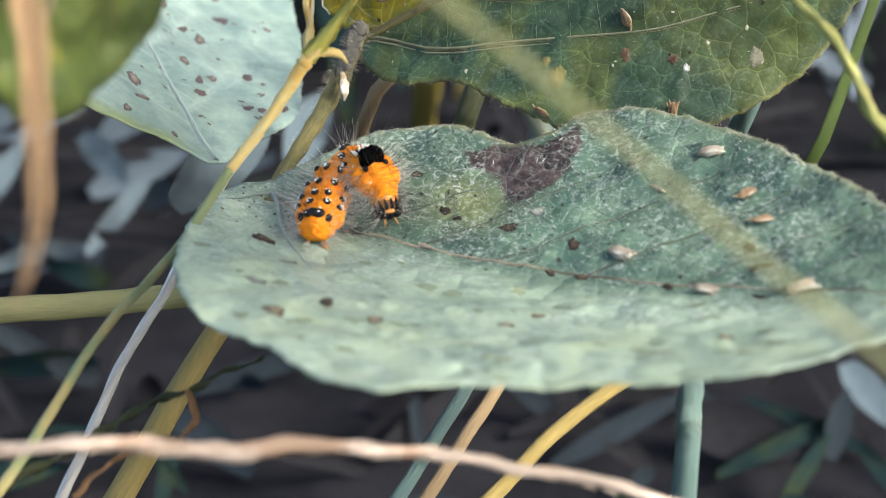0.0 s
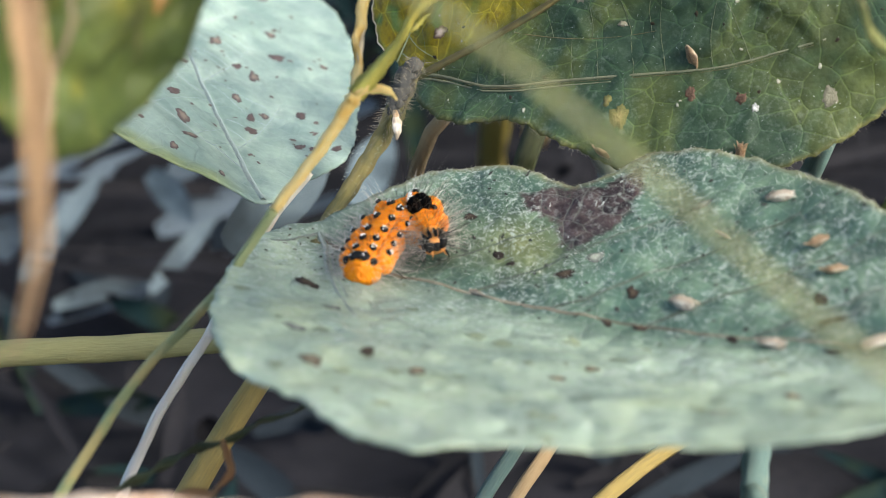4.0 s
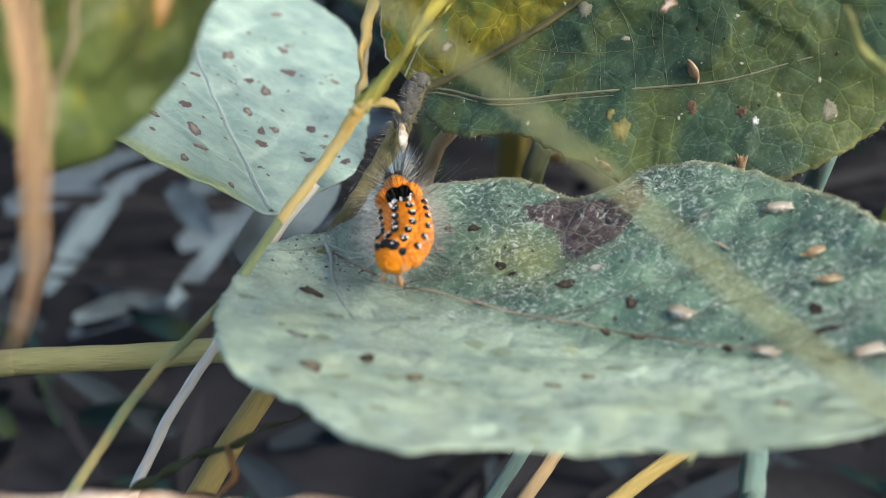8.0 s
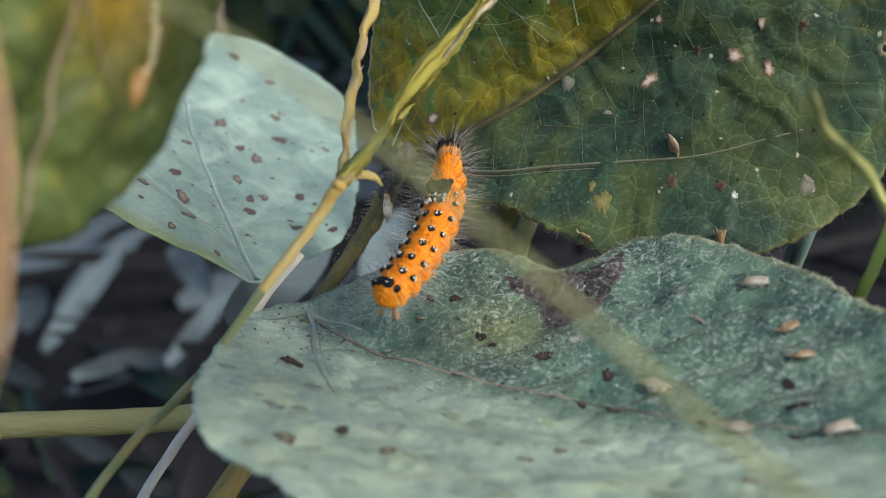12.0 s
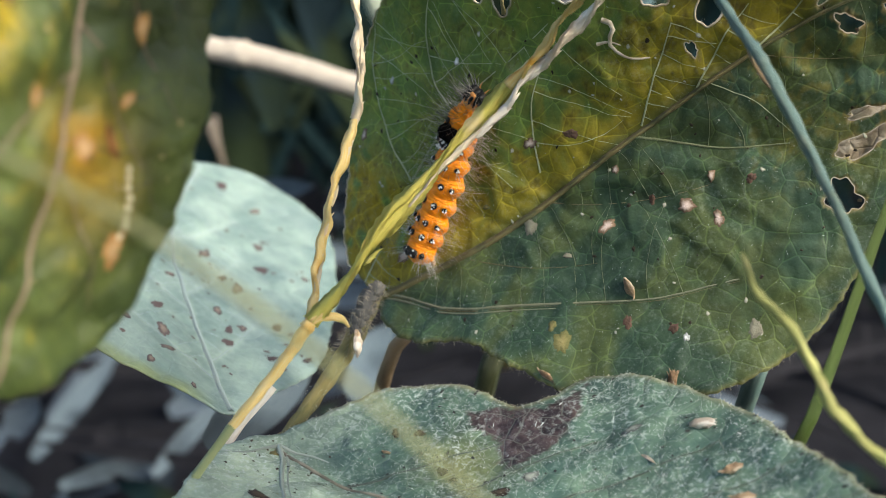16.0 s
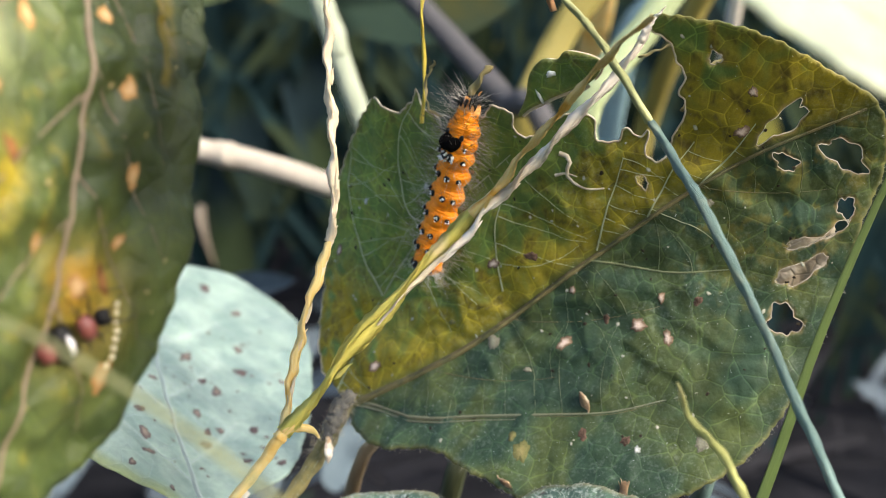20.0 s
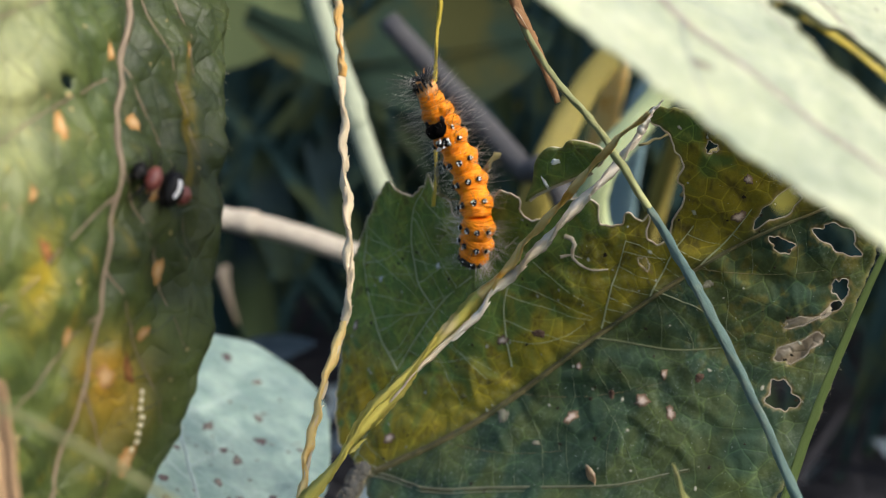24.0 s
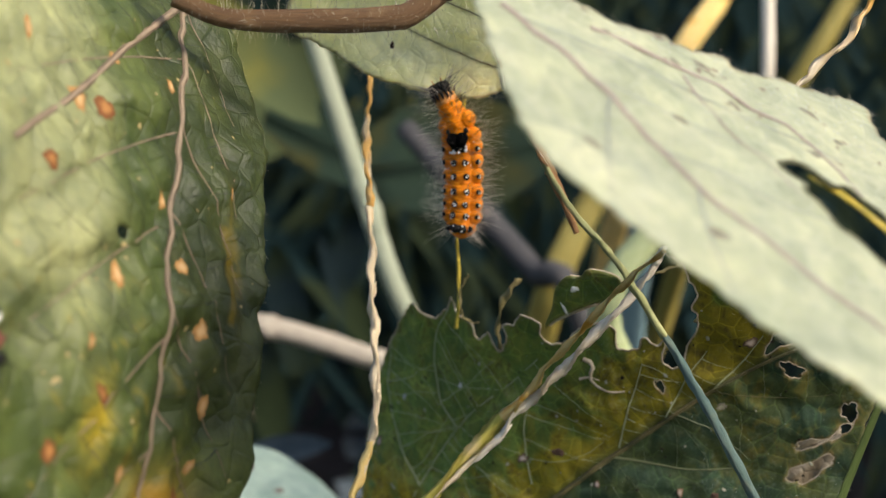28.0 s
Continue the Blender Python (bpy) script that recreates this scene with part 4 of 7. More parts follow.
weathered = fibre_material("weathered_stick", (0.50, 0.45, 0.36), (0.30, 0.26, 0.20))
tan_strip = fibre_material("tan_strip", (0.62, 0.42, 0.24), (0.48, 0.30, 0.15), see=0.2)
tan_stalk = fibre_material("tan_stalk", (0.36, 0.26, 0.14), (0.26, 0.18, 0.09))
rust_straw = fibre_material("rust_straw", (0.40, 0.22, 0.09), (0.28, 0.14, 0.06), see=0.2)
brown_stem = fibre_material("brown_stem", (0.17, 0.095, 0.038), (0.095, 0.052, 0.024), (0.24, 0.15, 0.07), patch=0.56)
dark_tendril = fibre_material("dark_tendril", (0.07, 0.08, 0.03), (0.04, 0.05, 0.02))
tendril_mat = fibre_material("tendril_straw", (0.44, 0.43, 0.14), (0.32, 0.34, 0.10), (0.56, 0.46, 0.22), patch=0.56)
NODE = (-1.67, 15.82, 17.22)

spiked = thing("spiked_grass", "slim grass stalk, gold at its joint, with a twisted spike and curly straw", "grass", Matrix.Translation(Vector(NODE) * CM))
shaft(spiked, "green_shaft", [(-5.9, 10.9, 12.2), (-4.75, 12.49, 13.55), (-4.05, 13.69, 14.47), (-3.29, 14.67, 15.11), (-2.64, 15.3, 15.95)], [0.07, 0.065, 0.06, 0.062], green_straw, n=60)
shaft(spiked, "gold_shaft", [(-2.64, 15.3, 15.95), (-2.1, 15.6, 16.6), NODE], [0.065, 0.075, 0.09], gold_straw, n=30, joints=(0.97,), label="golden dry shaft")
shaft(spiked, "curly_straw", [NODE, (-1.69, 16.6, 17.85), (-1.54, 17.0, 18.7), (-1.3, 17.45, 19.6)], [0.085, 0.065, 0.075, 0.065], gold_straw, n=80, wobble=0.016, flat=0.5, twist=1.2, ridge=0.2, sides=12, label="dry curly golden straw")
shaft(spiked, "curly_straw", [(-1.3, 17.45, 19.6), (-1.24, 17.6, 20.4), (-1.34, 17.83, 21.56), (-1.44, 18.09, 22.98), (-1.46, 18.17, 23.3)], [0.065, 0.07, 0.075, 0.065, 0.06], cream_straw, n=120, wobble=0.018, flat=0.5, twist=2.0, ridge=0.22, sides=12, label="dry curly cream straw")
shaft(spiked, "curly_straw", [(-1.46, 18.17, 23.3), (-1.54, 18.36, 24.1), (-1.57, 18.43, 24.33), (-1.54, 18.66, 25.4)], [0.06, 0.065, 0.06, 0.045], orange_straw, n=70, wobble=0.014, flat=0.5, twist=1.0, ridge=0.22, sides=12, label="dry curly orange straw")
shaft(spiked, "spike", [NODE, (-1.21, 16.11, 17.75), (-0.80, 16.56, 18.34), (-0.33, 16.94, 18.81), (0.09, 17.22, 19.29), (0.46, 17.33, 19.70), (0.79, 17.33, 20.10), (1.09, 17.22, 20.44)], [0.085, 0.10, 0.115, 0.12, 0.10, 0.075], spike_mat, n=160, wobble=0.006, flat=0.4, twist=1.2, ridge=0.4, sides=14, label="yellow-green twisted spike")
shaft(spiked, "spike_scale", [(-1.13, 16.04, 17.90), (-0.79, 16.47, 18.43), (-0.31, 16.81, 18.93), (0.14, 17.06, 19.48)], [0.02, 0.05, 0.045, 0.008], spike_mat, n=50, wobble=0.006, flat=0.3, twist=0.8, ridge=0.3)
shaft(spiked, "spike_scale", [(-0.48, 16.68, 18.58), (-0.09, 16.95, 19.02), (0.31, 17.11, 19.43), (0.68, 17.17, 19.82)], [0.015, 0.045, 0.04, 0.008], cream_straw, n=50, wobble=0.006, flat=0.3, twist=0.8, ridge=0.3)
shaft(spiked, "split_straw", [(0.79, 17.28, 20.11), (1.21, 17.16, 20.59), (1.48, 16.85, 21.03), (1.75, 16.54, 21.40), (2.06, 16.23, 21.81), (2.39, 15.84, 22.28), (2.69, 15.33, 22.70), (3.06, 15.02, 23.06)], [0.07, 0.06, 0.055, 0.055, 0.05, 0.03], gold_straw, n=130, wobble=0.010, flat=0.5, twist=2.5, ridge=0.25, sides=12, label="gold split straw")
WHITE_STRAW = [(0.14, 17.12, 19.24), (0.49, 17.16, 19.57), (0.80, 17.19, 19.89), (0.98, 17.26, 20.15), (1.38, 17.17, 20.58), (1.72, 17.07, 20.98), (2.04, 16.96, 21.36), (2.36, 16.96, 21.73), (2.67, 16.95, 22.10), (2.90, 16.93, 22.40), (3.17, 16.98, 22.85)]
shaft(spiked, "split_straw", WHITE_STRAW, [0.015, 0.05, 0.06, 0.075, 0.07, 0.075, 0.06, 0.05], white_straw, n=160, wobble=0.012, flat=0.5, twist=3.0, ridge=0.25, sides=14, label="white split straw")
shaft(spiked, "split_straw", [(3.03, 16.83, 22.64), (3.17, 16.84, 22.89), (3.36, 16.80, 23.13)], [0.05, 0.03, 0.006], white_straw, n=30, wobble=0.008, flat=0.4, ridge=0.4, label="frayed straw end")
shaft(spiked, "bract", [NODE, (-1.5, 15.9, 17.28), (-1.3, 16.0, 17.22), (-1.2, 16.02, 17.1)], [0.05, 0.07, 0.06, 0.015], gold_straw, n=24, label="curled golden bract")
upper_mat = fibre_material("upper_shaft", (0.37, 0.37, 0.16), (0.25, 0.28, 0.12))


def flakes(root, line_points, count, seed, size, mat, name="flake", label="papery flake"):
    """Small papery scales that stand off a straw."""
    o = np.array(root.matrix_world.translation) / CM
    line = smooth_curve(np.array(line_points) - o, 200)
    r = random.Random(seed)
    for _ in range(count):
        i = r.randrange(8, 185)
        d = line[i + 6] - line[i]
        d /= np.linalg.norm(d)
        s = np.cross(d, (r.uniform(-1, 1), -1, r.uniform(-1, 1)))
        s /= np.linalg.norm(s)
        l = size * r.uniform(0.6, 1.5)
        p = line[i] + s * 0.03
        part(name, tube_mesh(name, [p, p + d * l * 0.4 + s * 0.015, p + d * l * 0.8 + s * 0.025, p + d * l + s * r.uniform(0.02, 0.06)], [0.02, 0.035, 0.025, 0.004], mat, n=10, sides=7, flat=0.35, ridge=0.2, seed=i), root, label)


CURL = [NODE, (-1.69, 16.6, 17.85), (-1.54, 17.0, 18.7), (-1.3, 17.45, 19.6), (-1.24, 17.6, 20.4), (-1.34, 17.83, 21.56), (-1.44, 18.09, 22.98), (-1.57, 18.43, 24.33), (-1.54, 18.66, 25.4)]
flakes(spiked, CURL, 22, 4, 0.3, cream_straw)
flakes(spiked, [NODE, (-0.7, 16.9, 18.25), (-0.26, 17.4, 18.81), (0.6, 17.6, 19.8)], 14, 5, 0.25, spike_mat)
flakes(spiked, WHITE_STRAW, 12, 6, 0.22, white_straw)
tall = thing("bowing_grass", "long grass stalk, yellow-green above and blue-green below, bowing down", "grass", Matrix.Translation(Vector((3.2, 16.5, 21.6)) * CM))
shaft(tall, "upper_shaft", [(1.25, 16.75, 24.35), (1.45, 16.74, 23.95), (1.85, 16.72, 23.36), (2.2, 16.66, 22.98), (2.48, 16.62, 22.68), (2.8, 16.55, 22.2), (3.2, 16.5, 21.6)], [0.035, 0.042, 0.048, 0.055, 0.055], upper_mat, n=70, wobble=0.005, ridge=0.12, twist=0.8, joints=(0.55,), label="yellow-green upper shaft")
shaft(tall, "lower_shaft", [(3.2, 16.5, 21.6), (3.5, 15.93, 21.17), (3.82, 15.2, 20.69), (4.41, 14.8, 19.63), (5.01, 14.39, 18.42), (5.45, 14.02, 17.51), (5.82, 13.71, 16.82), (6.22, 13.28, 15.67)], [0.055, 0.068, 0.06, 0.066, 0.06], blue_stalk, n=110, wobble=0.005, ridge=0.12, twist=1.0, joints=(0.2,), label="blue-green lower shaft")
shaft(tall, "leaf_sheath", [(3.72, 16.36, 20.9), (3.85, 16.3, 20.6), (4.05, 16.28, 20.3), (4.14, 16.25, 20.25)], [0.02, 0.035, 0.03, 0.008], tan_stalk, n=16, label="torn brown sheath")
stalk("rust_stalk", "straight rust-brown dry stalk", "stalk", [(0.5, 17.7, 26.0), (0.8, 17.7, 25.3), (1.27, 17.65, 24.3), (1.72, 17.6, 23.35), (1.87, 17.6, 23.0)], [0.07, 0.08, 0.085, 0.08, 0.05], rust_straw, n=50, wobble=0.006, joints=(0.7,))
stalk("tendril", "twisted yellow-green tendril with a dry tip", "tendril", [(3.39, 13.22, 19.02), (3.44, 13.14, 18.87), (3.58, 13.03, 18.61), (3.88, 12.88, 18.36), (4.09, 12.7, 17.99), (4.26, 12.53, 17.68), (4.54, 12.38, 17.38), (5.22, 12.14, 16.82)], [0.02, 0.05, 0.045, 0.06, 0.05, 0.055], tendril_mat, n=90, wobble=0.008, twist=2.0, ridge=0.2)
stalk("near_straw", "green straw hanging close before the leaves", "straw", [(-3.0, 6.9, 21.8), (-1.6, 6.9, 21.2), (-0.75, 6.85, 20.75), (0.1, 6.7, 20.2), (0.6, 6.5, 19.85), (1.08, 6.3, 19.5), (1.6, 6.1, 19.1), (2.1, 5.95, 18.75), (3.0, 5.6, 18.0)], [0.026, 0.026, 0.03, 0.03], haze_straw, n=80, joints=(0.42,))
strip = stalk("dry_strip", "curled rust-brown dry leaf strip hanging down", "dry leaf", [(-3.0, 8.9, 21.0), (-2.76, 8.55, 19.95), (-2.68, 8.2, 19.2), (-2.69, 7.95, 18.55), (-2.75, 7.75, 18.15), (-2.84, 7.7, 17.95)], [0.07, 0.12, 0.125, 0.11, 0.02], tan_strip, n=60, flat=0.25, twist=0.3, wobble=0.006)
shaft(strip, "rolled_edge", [(-2.9, 8.86, 21.0), (-2.66, 8.5, 19.95), (-2.58, 8.15, 19.2), (-2.6, 7.9, 18.55), (-2.72, 7.72, 18.1)], [0.02, 0.035, 0.035, 0.03, 0.01], tan_strip, n=40, wobble=0.006, label="rolled edge")
STRAND = [(-4.8, 9.1, 15.9), (-3.87, 9.26, 15.84), (-2.79, 9.45, 15.77), (-1.87, 9.59, 15.6), (-1.16, 9.77, 15.55), (-0.32, 9.92, 15.38), (0.59, 10.04, 15.15), (1.38, 10.16, 14.91), (2.47, 10.23, 14.5)]
strand = stalk("cream_strand", "cream knotted dry strand stretched across in front", "straw", STRAND, [0.07, 0.06, 0.08, 0.06, 0.05, 0.05], strand_mat, n=150, wobble=0.012, ridge=0.2, twist=3.0)
flakes(strand, STRAND, 16, 9, 0.22, strand_mat, "peeling_fibre", "peeling dry fibre")
yellow = stalk("yellow_stem", "smooth yellow-green stem lying behind the leaves", "stem", [(-9.5, 17.6, 12.5), (-7.2, 17.72, 12.68), (-5.41, 17.77, 12.78), (-3.88, 17.83, 12.92), (-2.25, 17.9, 13.05)], [0.22, 0.21, 0.2, 0.18], yellow_stalk, n=60, ridge=0.03)
shaft(yellow, "sheath", [(-9.5, 17.6, 12.5), (-8.4, 17.66, 12.58), (-7.3, 17.71, 12.67)], [0.235, 0.23, 0.215], yellow_stalk, n=20, ridge=0.04, label="pale leaf sheath")
stalk("white_straw", "pale dry straw running under the leaf rim", "straw", [(-5.2, 13.2, 11.4), (-4.66, 14.18, 12.38), (-4.25, 15.22, 13.22), (-3.73, 15.99, 13.94), (-3.1, 16.82, 15.03), (-2.5, 17.2, 15.75)], [0.075, 0.07, 0.07, 0.06], pale_straw, n=60)
leaf_stalk_mat = fibre_material("leaf_stalk", (0.13, 0.12, 0.04), (0.07, 0.075, 0.03), (0.20, 0.17, 0.06))
leaf_stalk = stalk("leaf_stalk", "olive downy stalk between the two leaves", "stem", [(-1.2, 18.9, 16.75), (-1.35, 18.65, 16.45), (-1.62, 18.3, 15.92), (-2.08, 17.6, 15.3), (-2.4, 16.9, 14.95), (-2.35, 16.35, 15.05)], [0.11, 0.14, 0.115, 0.105, 0.10, 0.08], leaf_stalk_mat, n=60, ridge=0.1, sides=15)
joint_down = fibre_material("joint_down", (0.34, 0.30, 0.22), (0.20, 0.18, 0.13))
pulvinus_mat = noise_material("pulvinus", (0.04, 0.042, 0.042), (0.11, 0.105, 0.09), 500.0, 0.85, 0.15)
shaft(leaf_stalk, "pulvinus", [(-1.22, 18.82, 16.78), (-1.37, 18.6, 16.5), (-1.5, 18.42, 16.15)], [0.125, 0.14, 0.115], pulvinus_mat, n=30, wobble=0.012, ridge=0.12, sides=15, label="dark swollen hairy joint")
fuzz = random.Random(83)
o = np.array(leaf_stalk.matrix_world.translation) / CM
rows = []
for _ in range(420):
    t, g = fuzz.random(), fuzz.uniform(0, 6.283)
    p = np.array((-1.14, 18.8, 16.85)) * (1 - t) + np.array((-1.62, 18.25, 15.95)) * t - o
    n = np.array((math.cos(g), -abs(math.sin(g)) * 0.8, math.sin(g) * 0.7))
    rows.append((p + n * 0.11, p + n * fuzz.uniform(0.18, 0.27), (0, 0, fuzz.uniform(-0.02, 0.02))))
part("down", bristle_mesh("down", rows, joint_down, 0.003), leaf_stalk, "short tan hairs")["kind"] = "stuff"
ochre_stem = fibre_material("ochre_stem", (0.40, 0.29, 0.08), (0.24, 0.19, 0.07))
stalk("lower_stem", "ochre main stem going down into the shade", "stem", [(-2.4, 17.3, 14.9), (-2.66, 17.47, 13.64), (-3.25, 16.49, 12.96), (-3.7, 15.78, 12.38), (-4.4, 14.6, 11.4), (-5.6, 12.6, 9.8), (-9.0, 8.0, 4.5), (-12.0, 4.0, -1.0)], [0.16, 0.2, 0.24, 0.26, 0.28, 0.28], ochre_stem, n=70, ridge=0.06)
stalk("dark_tendril", "dark green dried tendril, curled and toothed", "tendril", [(-5.6, 12.2, 12.9), (-5.15, 12.41, 13.11), (-4.44, 12.76, 13.41), (-3.71, 13.13, 13.71), (-3.0, 13.35, 13.96), (-2.42, 13.55, 14.15), (-2.1, 13.69, 14.22)], [0.04, 0.06, 0.06, 0.05, 0.02], dark_tendril, n=90, wobble=0.02, flat=0.4, twist=5.0, ridge=0.3)
stalk("thick_stem", "thick blue-green stem under the leaf", "stem", [(3.2, 14.5, 14.2), (3.07, 14.13, 13.49), (2.98, 13.69, 13.03), (2.9, 13.18, 12.2), (2.8, 12.8, 0.0)], [0.14, 0.16, 0.2, 0.19, 0.2], blue_stalk, n=60, ridge=0.06, joints=(0.07,))
for label, pts, r, mat in (("grey-green stem leaning in the shade", [(0.75, 16.9, 12.9), (0.45, 16.47, 12.36), (-0.65, 14.86, 11.27), (-3.0, 11.5, 9.0)], 0.11, blue_stalk),
                           ("tan dry stem leaning in the shade", [(1.2, 17.7, 12.2), (0.9, 17.3, 11.78), (-0.28, 15.68, 10.67), (-2.6, 12.5, 8.5)], 0.11, tan_stalk),
                           ("golden dry stem leaning in the shade", [(4.2, 18.9, 12.1), (3.28, 18.28, 11.51), (1.89, 17.44, 10.89), (0.65, 16.51, 10.07), (-2.0, 14.5, 8.3)], 0.13, ochre_stem)):
    stalk("leaning_stem", label, "stem", pts, [r, r, r], mat, n=40)
stalk("green_grass", "fresh green grass blade rising beside the chewed leaf", "grass blade", [(6.9, 17.3, 21.6), (6.35, 17.1, 20.3), (5.65, 16.5, 18.7), (5.1, 15.9, 17.2), (4.6, 15.5, 15.9), (4.45, 17.0, 14.6), (4.6, 22.0, 11.0), (5.0, 40.0, 0.0)], [0.05, 0.10, 0.15, 0.17, 0.16, 0.16], blade_mat, n=60, flat=0.25, ridge=0.05)
stalk("brown_stick", "pale weathered stick lying across behind the leaves", "stick", [(-15, 35.1, 19.4), (-10.27, 35.34, 18.6), (-6.63, 35.48, 18.0), (-3.94, 35.5, 17.25), (-1.0, 35.6, 16.5)], [0.36, 0.36, 0.35, 0.34], weathered, n=60, ridge=0.04, joints=(0.56,))
stalk("back_stem", "pale green stem leaning far behind", "stem", [(-6.9, 37.2, 28.8), (-6.16, 36.97, 26.71), (-4.6, 36.61, 22.32), (-2.88, 36.29, 18.11), (0.5, 39.0, 13.0), (6, 48, 0)], [0.32, 0.32, 0.32, 0.32], sage_stalk, n=50, ridge=0.04, joints=(0.22,))
stalk("thin_stalk", "hair-thin yellow stalk standing upright", "stalk", [(-0.1, 18.95, 21.2), (-0.06, 18.9, 21.9), (-0.1, 18.9, 22.6), (-0.08, 18.9, 23.62), (-0.02, 18.95, 24.81), (0.05, 19.0, 25.9), (0.1, 19.0, 27.5)], [0.028, 0.026, 0.03, 0.04, 0.036], bright_stalk, n=160, wobble=0.008, ridge=0.45, flat=0.6, twist=3.0)
vine = stalk("bean_vine", "brown hairy bean vine the hanging leaf grows from", "stem", [(-3.3, 13.7, 26.25), (-2.66, 13.87, 26.02), (-1.82, 14.06, 26.0), (-0.68, 14.28, 26.05), (-0.26, 14.44, 26.2), (0.6, 14.8, 27.0), (2.5, 15.5, 29.0)], [0.11, 0.16, 0.17, 0.18, 0.24, 0.22], brown_stem, n=60, ridge=0.08, joints=(0.52,))
rows, o = [], np.array(vine.matrix_world.translation) / CM
line = smooth_curve([(-3.3, 13.7, 26.25), (-2.66, 13.87, 26.02), (-1.82, 14.06, 26.0), (-0.68, 14.28, 26.05), (-0.26, 14.44, 26.2)], 200) - o
for _ in range(260):
    p, g = line[fuzz.randrange(200)], fuzz.uniform(0, 6.283)
    n = np.array((fuzz.uniform(-0.3, 0.3), -abs(math.cos(g)), math.sin(g)))
    rows.append((p + n * 0.14, p + n * fuzz.uniform(0.22, 0.36), (0.02, 0, 0)))
part("down", bristle_mesh("down", rows, joint_down, 0.003), vine, "stiff pale hairs")["kind"] = "stuff"


ochre = fibre_material("ochre_blade", (0.30, 0.24, 0.05), (0.22, 0.19, 0.05))
stalk("ochre_grass", "broad ochre grass blade far behind", "grass blade", [(5.2, 42, 26.0), (3.86, 41.66, 23.67), (2.42, 41.3, 21.79), (0.84, 40.68, 17.84), (-0.3, 46, 12.0), (-1, 60, 0)], [0.4, 0.6, 0.65, 0.6], ochre, n=40, flat=0.2)
stalk("ochre_grass", "broad golden grass blade far behind", "grass blade", [(7.6, 42.9, 31.0), (6.89, 42.65, 29.5), (6.36, 42.46, 28.37), (5.1, 42.12, 26.49), (3.5, 45, 22.0), (1.0, 65, 0)], [0.35, 0.5, 0.55, 0.55], gold_straw, n=40, flat=0.2)
stalk("ochre_grass", "slim yellow-green grass stalk far behind", "grass blade", [(12.0, 43.3, 31.0), (10.83, 42.96, 28.81), (8.86, 42.37, 25.43), (6.0, 46, 20), (3, 65, 0)], [0.35, 0.4, 0.4, 0.4], ochre, n=40)
stalk("cream_stalk", "upright cream stalk far behind", "stalk", [(7.5, 38.8, 32), (7.47, 38.53, 28.44), (7.46, 38.18, 25.38), (7.4, 42, 20), (7.0, 60, 0)], [0.2, 0.22, 0.22, 0.22], pale_straw, n=40)
blue_blade = fibre_material("blue_blade", (0.22, 0.34, 0.36), (0.16, 0.26, 0.28))
mint_blade = fibre_material("mint_blade", (0.42, 0.48, 0.28), (0.30, 0.36, 0.16))
stalk("pale_grass", "pale green grass blade behind the torn leaf", "grass blade", [(5.7, 29.3, 24.5), (5.0, 29.2, 23.7), (3.9, 29.0, 22.2), (2.6, 28.8, 20.0), (3.4, 31, 16.0), (5.0, 36, 0.0)], [0.3, 0.42, 0.45, 0.42, 0.3], mint_blade, n=40, flat=0.7)
stalk("blue_blade", "blue-grey leaf blade behind the torn leaf", "grass blade", [(9.5, 45.5, 25.5), (7.2, 45.2, 24.0), (4.6, 45, 21.2), (4.0, 47, 16.0), (4.0, 52, 0.0)], [0.3, 0.55, 0.6, 0.5, 0.4], blue_blade, n=40, flat=0.2)
torn_mat = fibre_material("torn_vein", (0.30, 0.26, 0.10), (0.20, 0.16, 0.07))
for label, pts, rr in (("curled strip of torn leaf", [(0.66, 18.75, 20.9), (0.62, 18.6, 21.3), (0.66, 18.5, 21.6), (0.78, 18.45, 21.9), (0.95, 18.4, 22.15)], [0.03, 0.05, 0.03, 0.07, 0.06]),
                       ("torn vein curl", [(0.3, 18.7, 21.35), (0.12, 18.6, 21.4), (0.0, 18.6, 21.6), (0.0, 18.65, 21.92), (0.13, 18.5, 22.2)], [0.02, 0.025, 0.025, 0.03, 0.015]),
                       ("torn vein between the holes", [(3.1, 17.9, 22.35), (3.6, 17.85, 22.55), (4.0, 17.8, 22.5), (4.3, 17.85, 22.7)], [0.02, 0.03, 0.03, 0.02]),
                       ("torn vein between the holes", [(3.75, 17.9, 21.6), (3.95, 17.85, 21.95), (4.2, 17.8, 22.3), (4.5, 17.8, 22.5)], [0.03, 0.045, 0.05, 0.02])):
    o = chewed.m.inverted()
    local = [tuple((o @ (Vector(p) * CM)) / CM) for p in pts]
    part("torn_vein", tube_mesh("torn_vein", local, rr, torn_mat, n=40, wobble=0.012, flat=0.45, twist=1.5, ridge=0.2), chewed.root, label)
stalk("dry_curl", "rust-brown dry curl caught on the dark tendril", "dry leaf", [(-2.95, 13.09, 14.11), (-2.83, 12.87, 13.87), (-3.0, 12.7, 13.68), (-3.29, 12.68, 13.66), (-3.84, 12.46, 13.46), (-4.13, 12.24, 13.23)], [0.03, 0.09, 0.08, 0.05, 0.07, 0.03], rust_straw, n=50, flat=0.3, twist=1.0, wobble=0.01)
stalk("curled_straw", "white curly straw tip over the torn leaf", "straw", [(6.6, 17.0, 27.2), (5.89, 16.89, 26.38), (5.6, 16.8, 25.9), (5.25, 16.7, 25.6), (4.7, 16.5, 25.0)], [0.02, 0.06, 0.06, 0.07, 0.06], cream_straw, n=60, wobble=0.02, flat=0.5, twist=2.0, ridge=0.3)
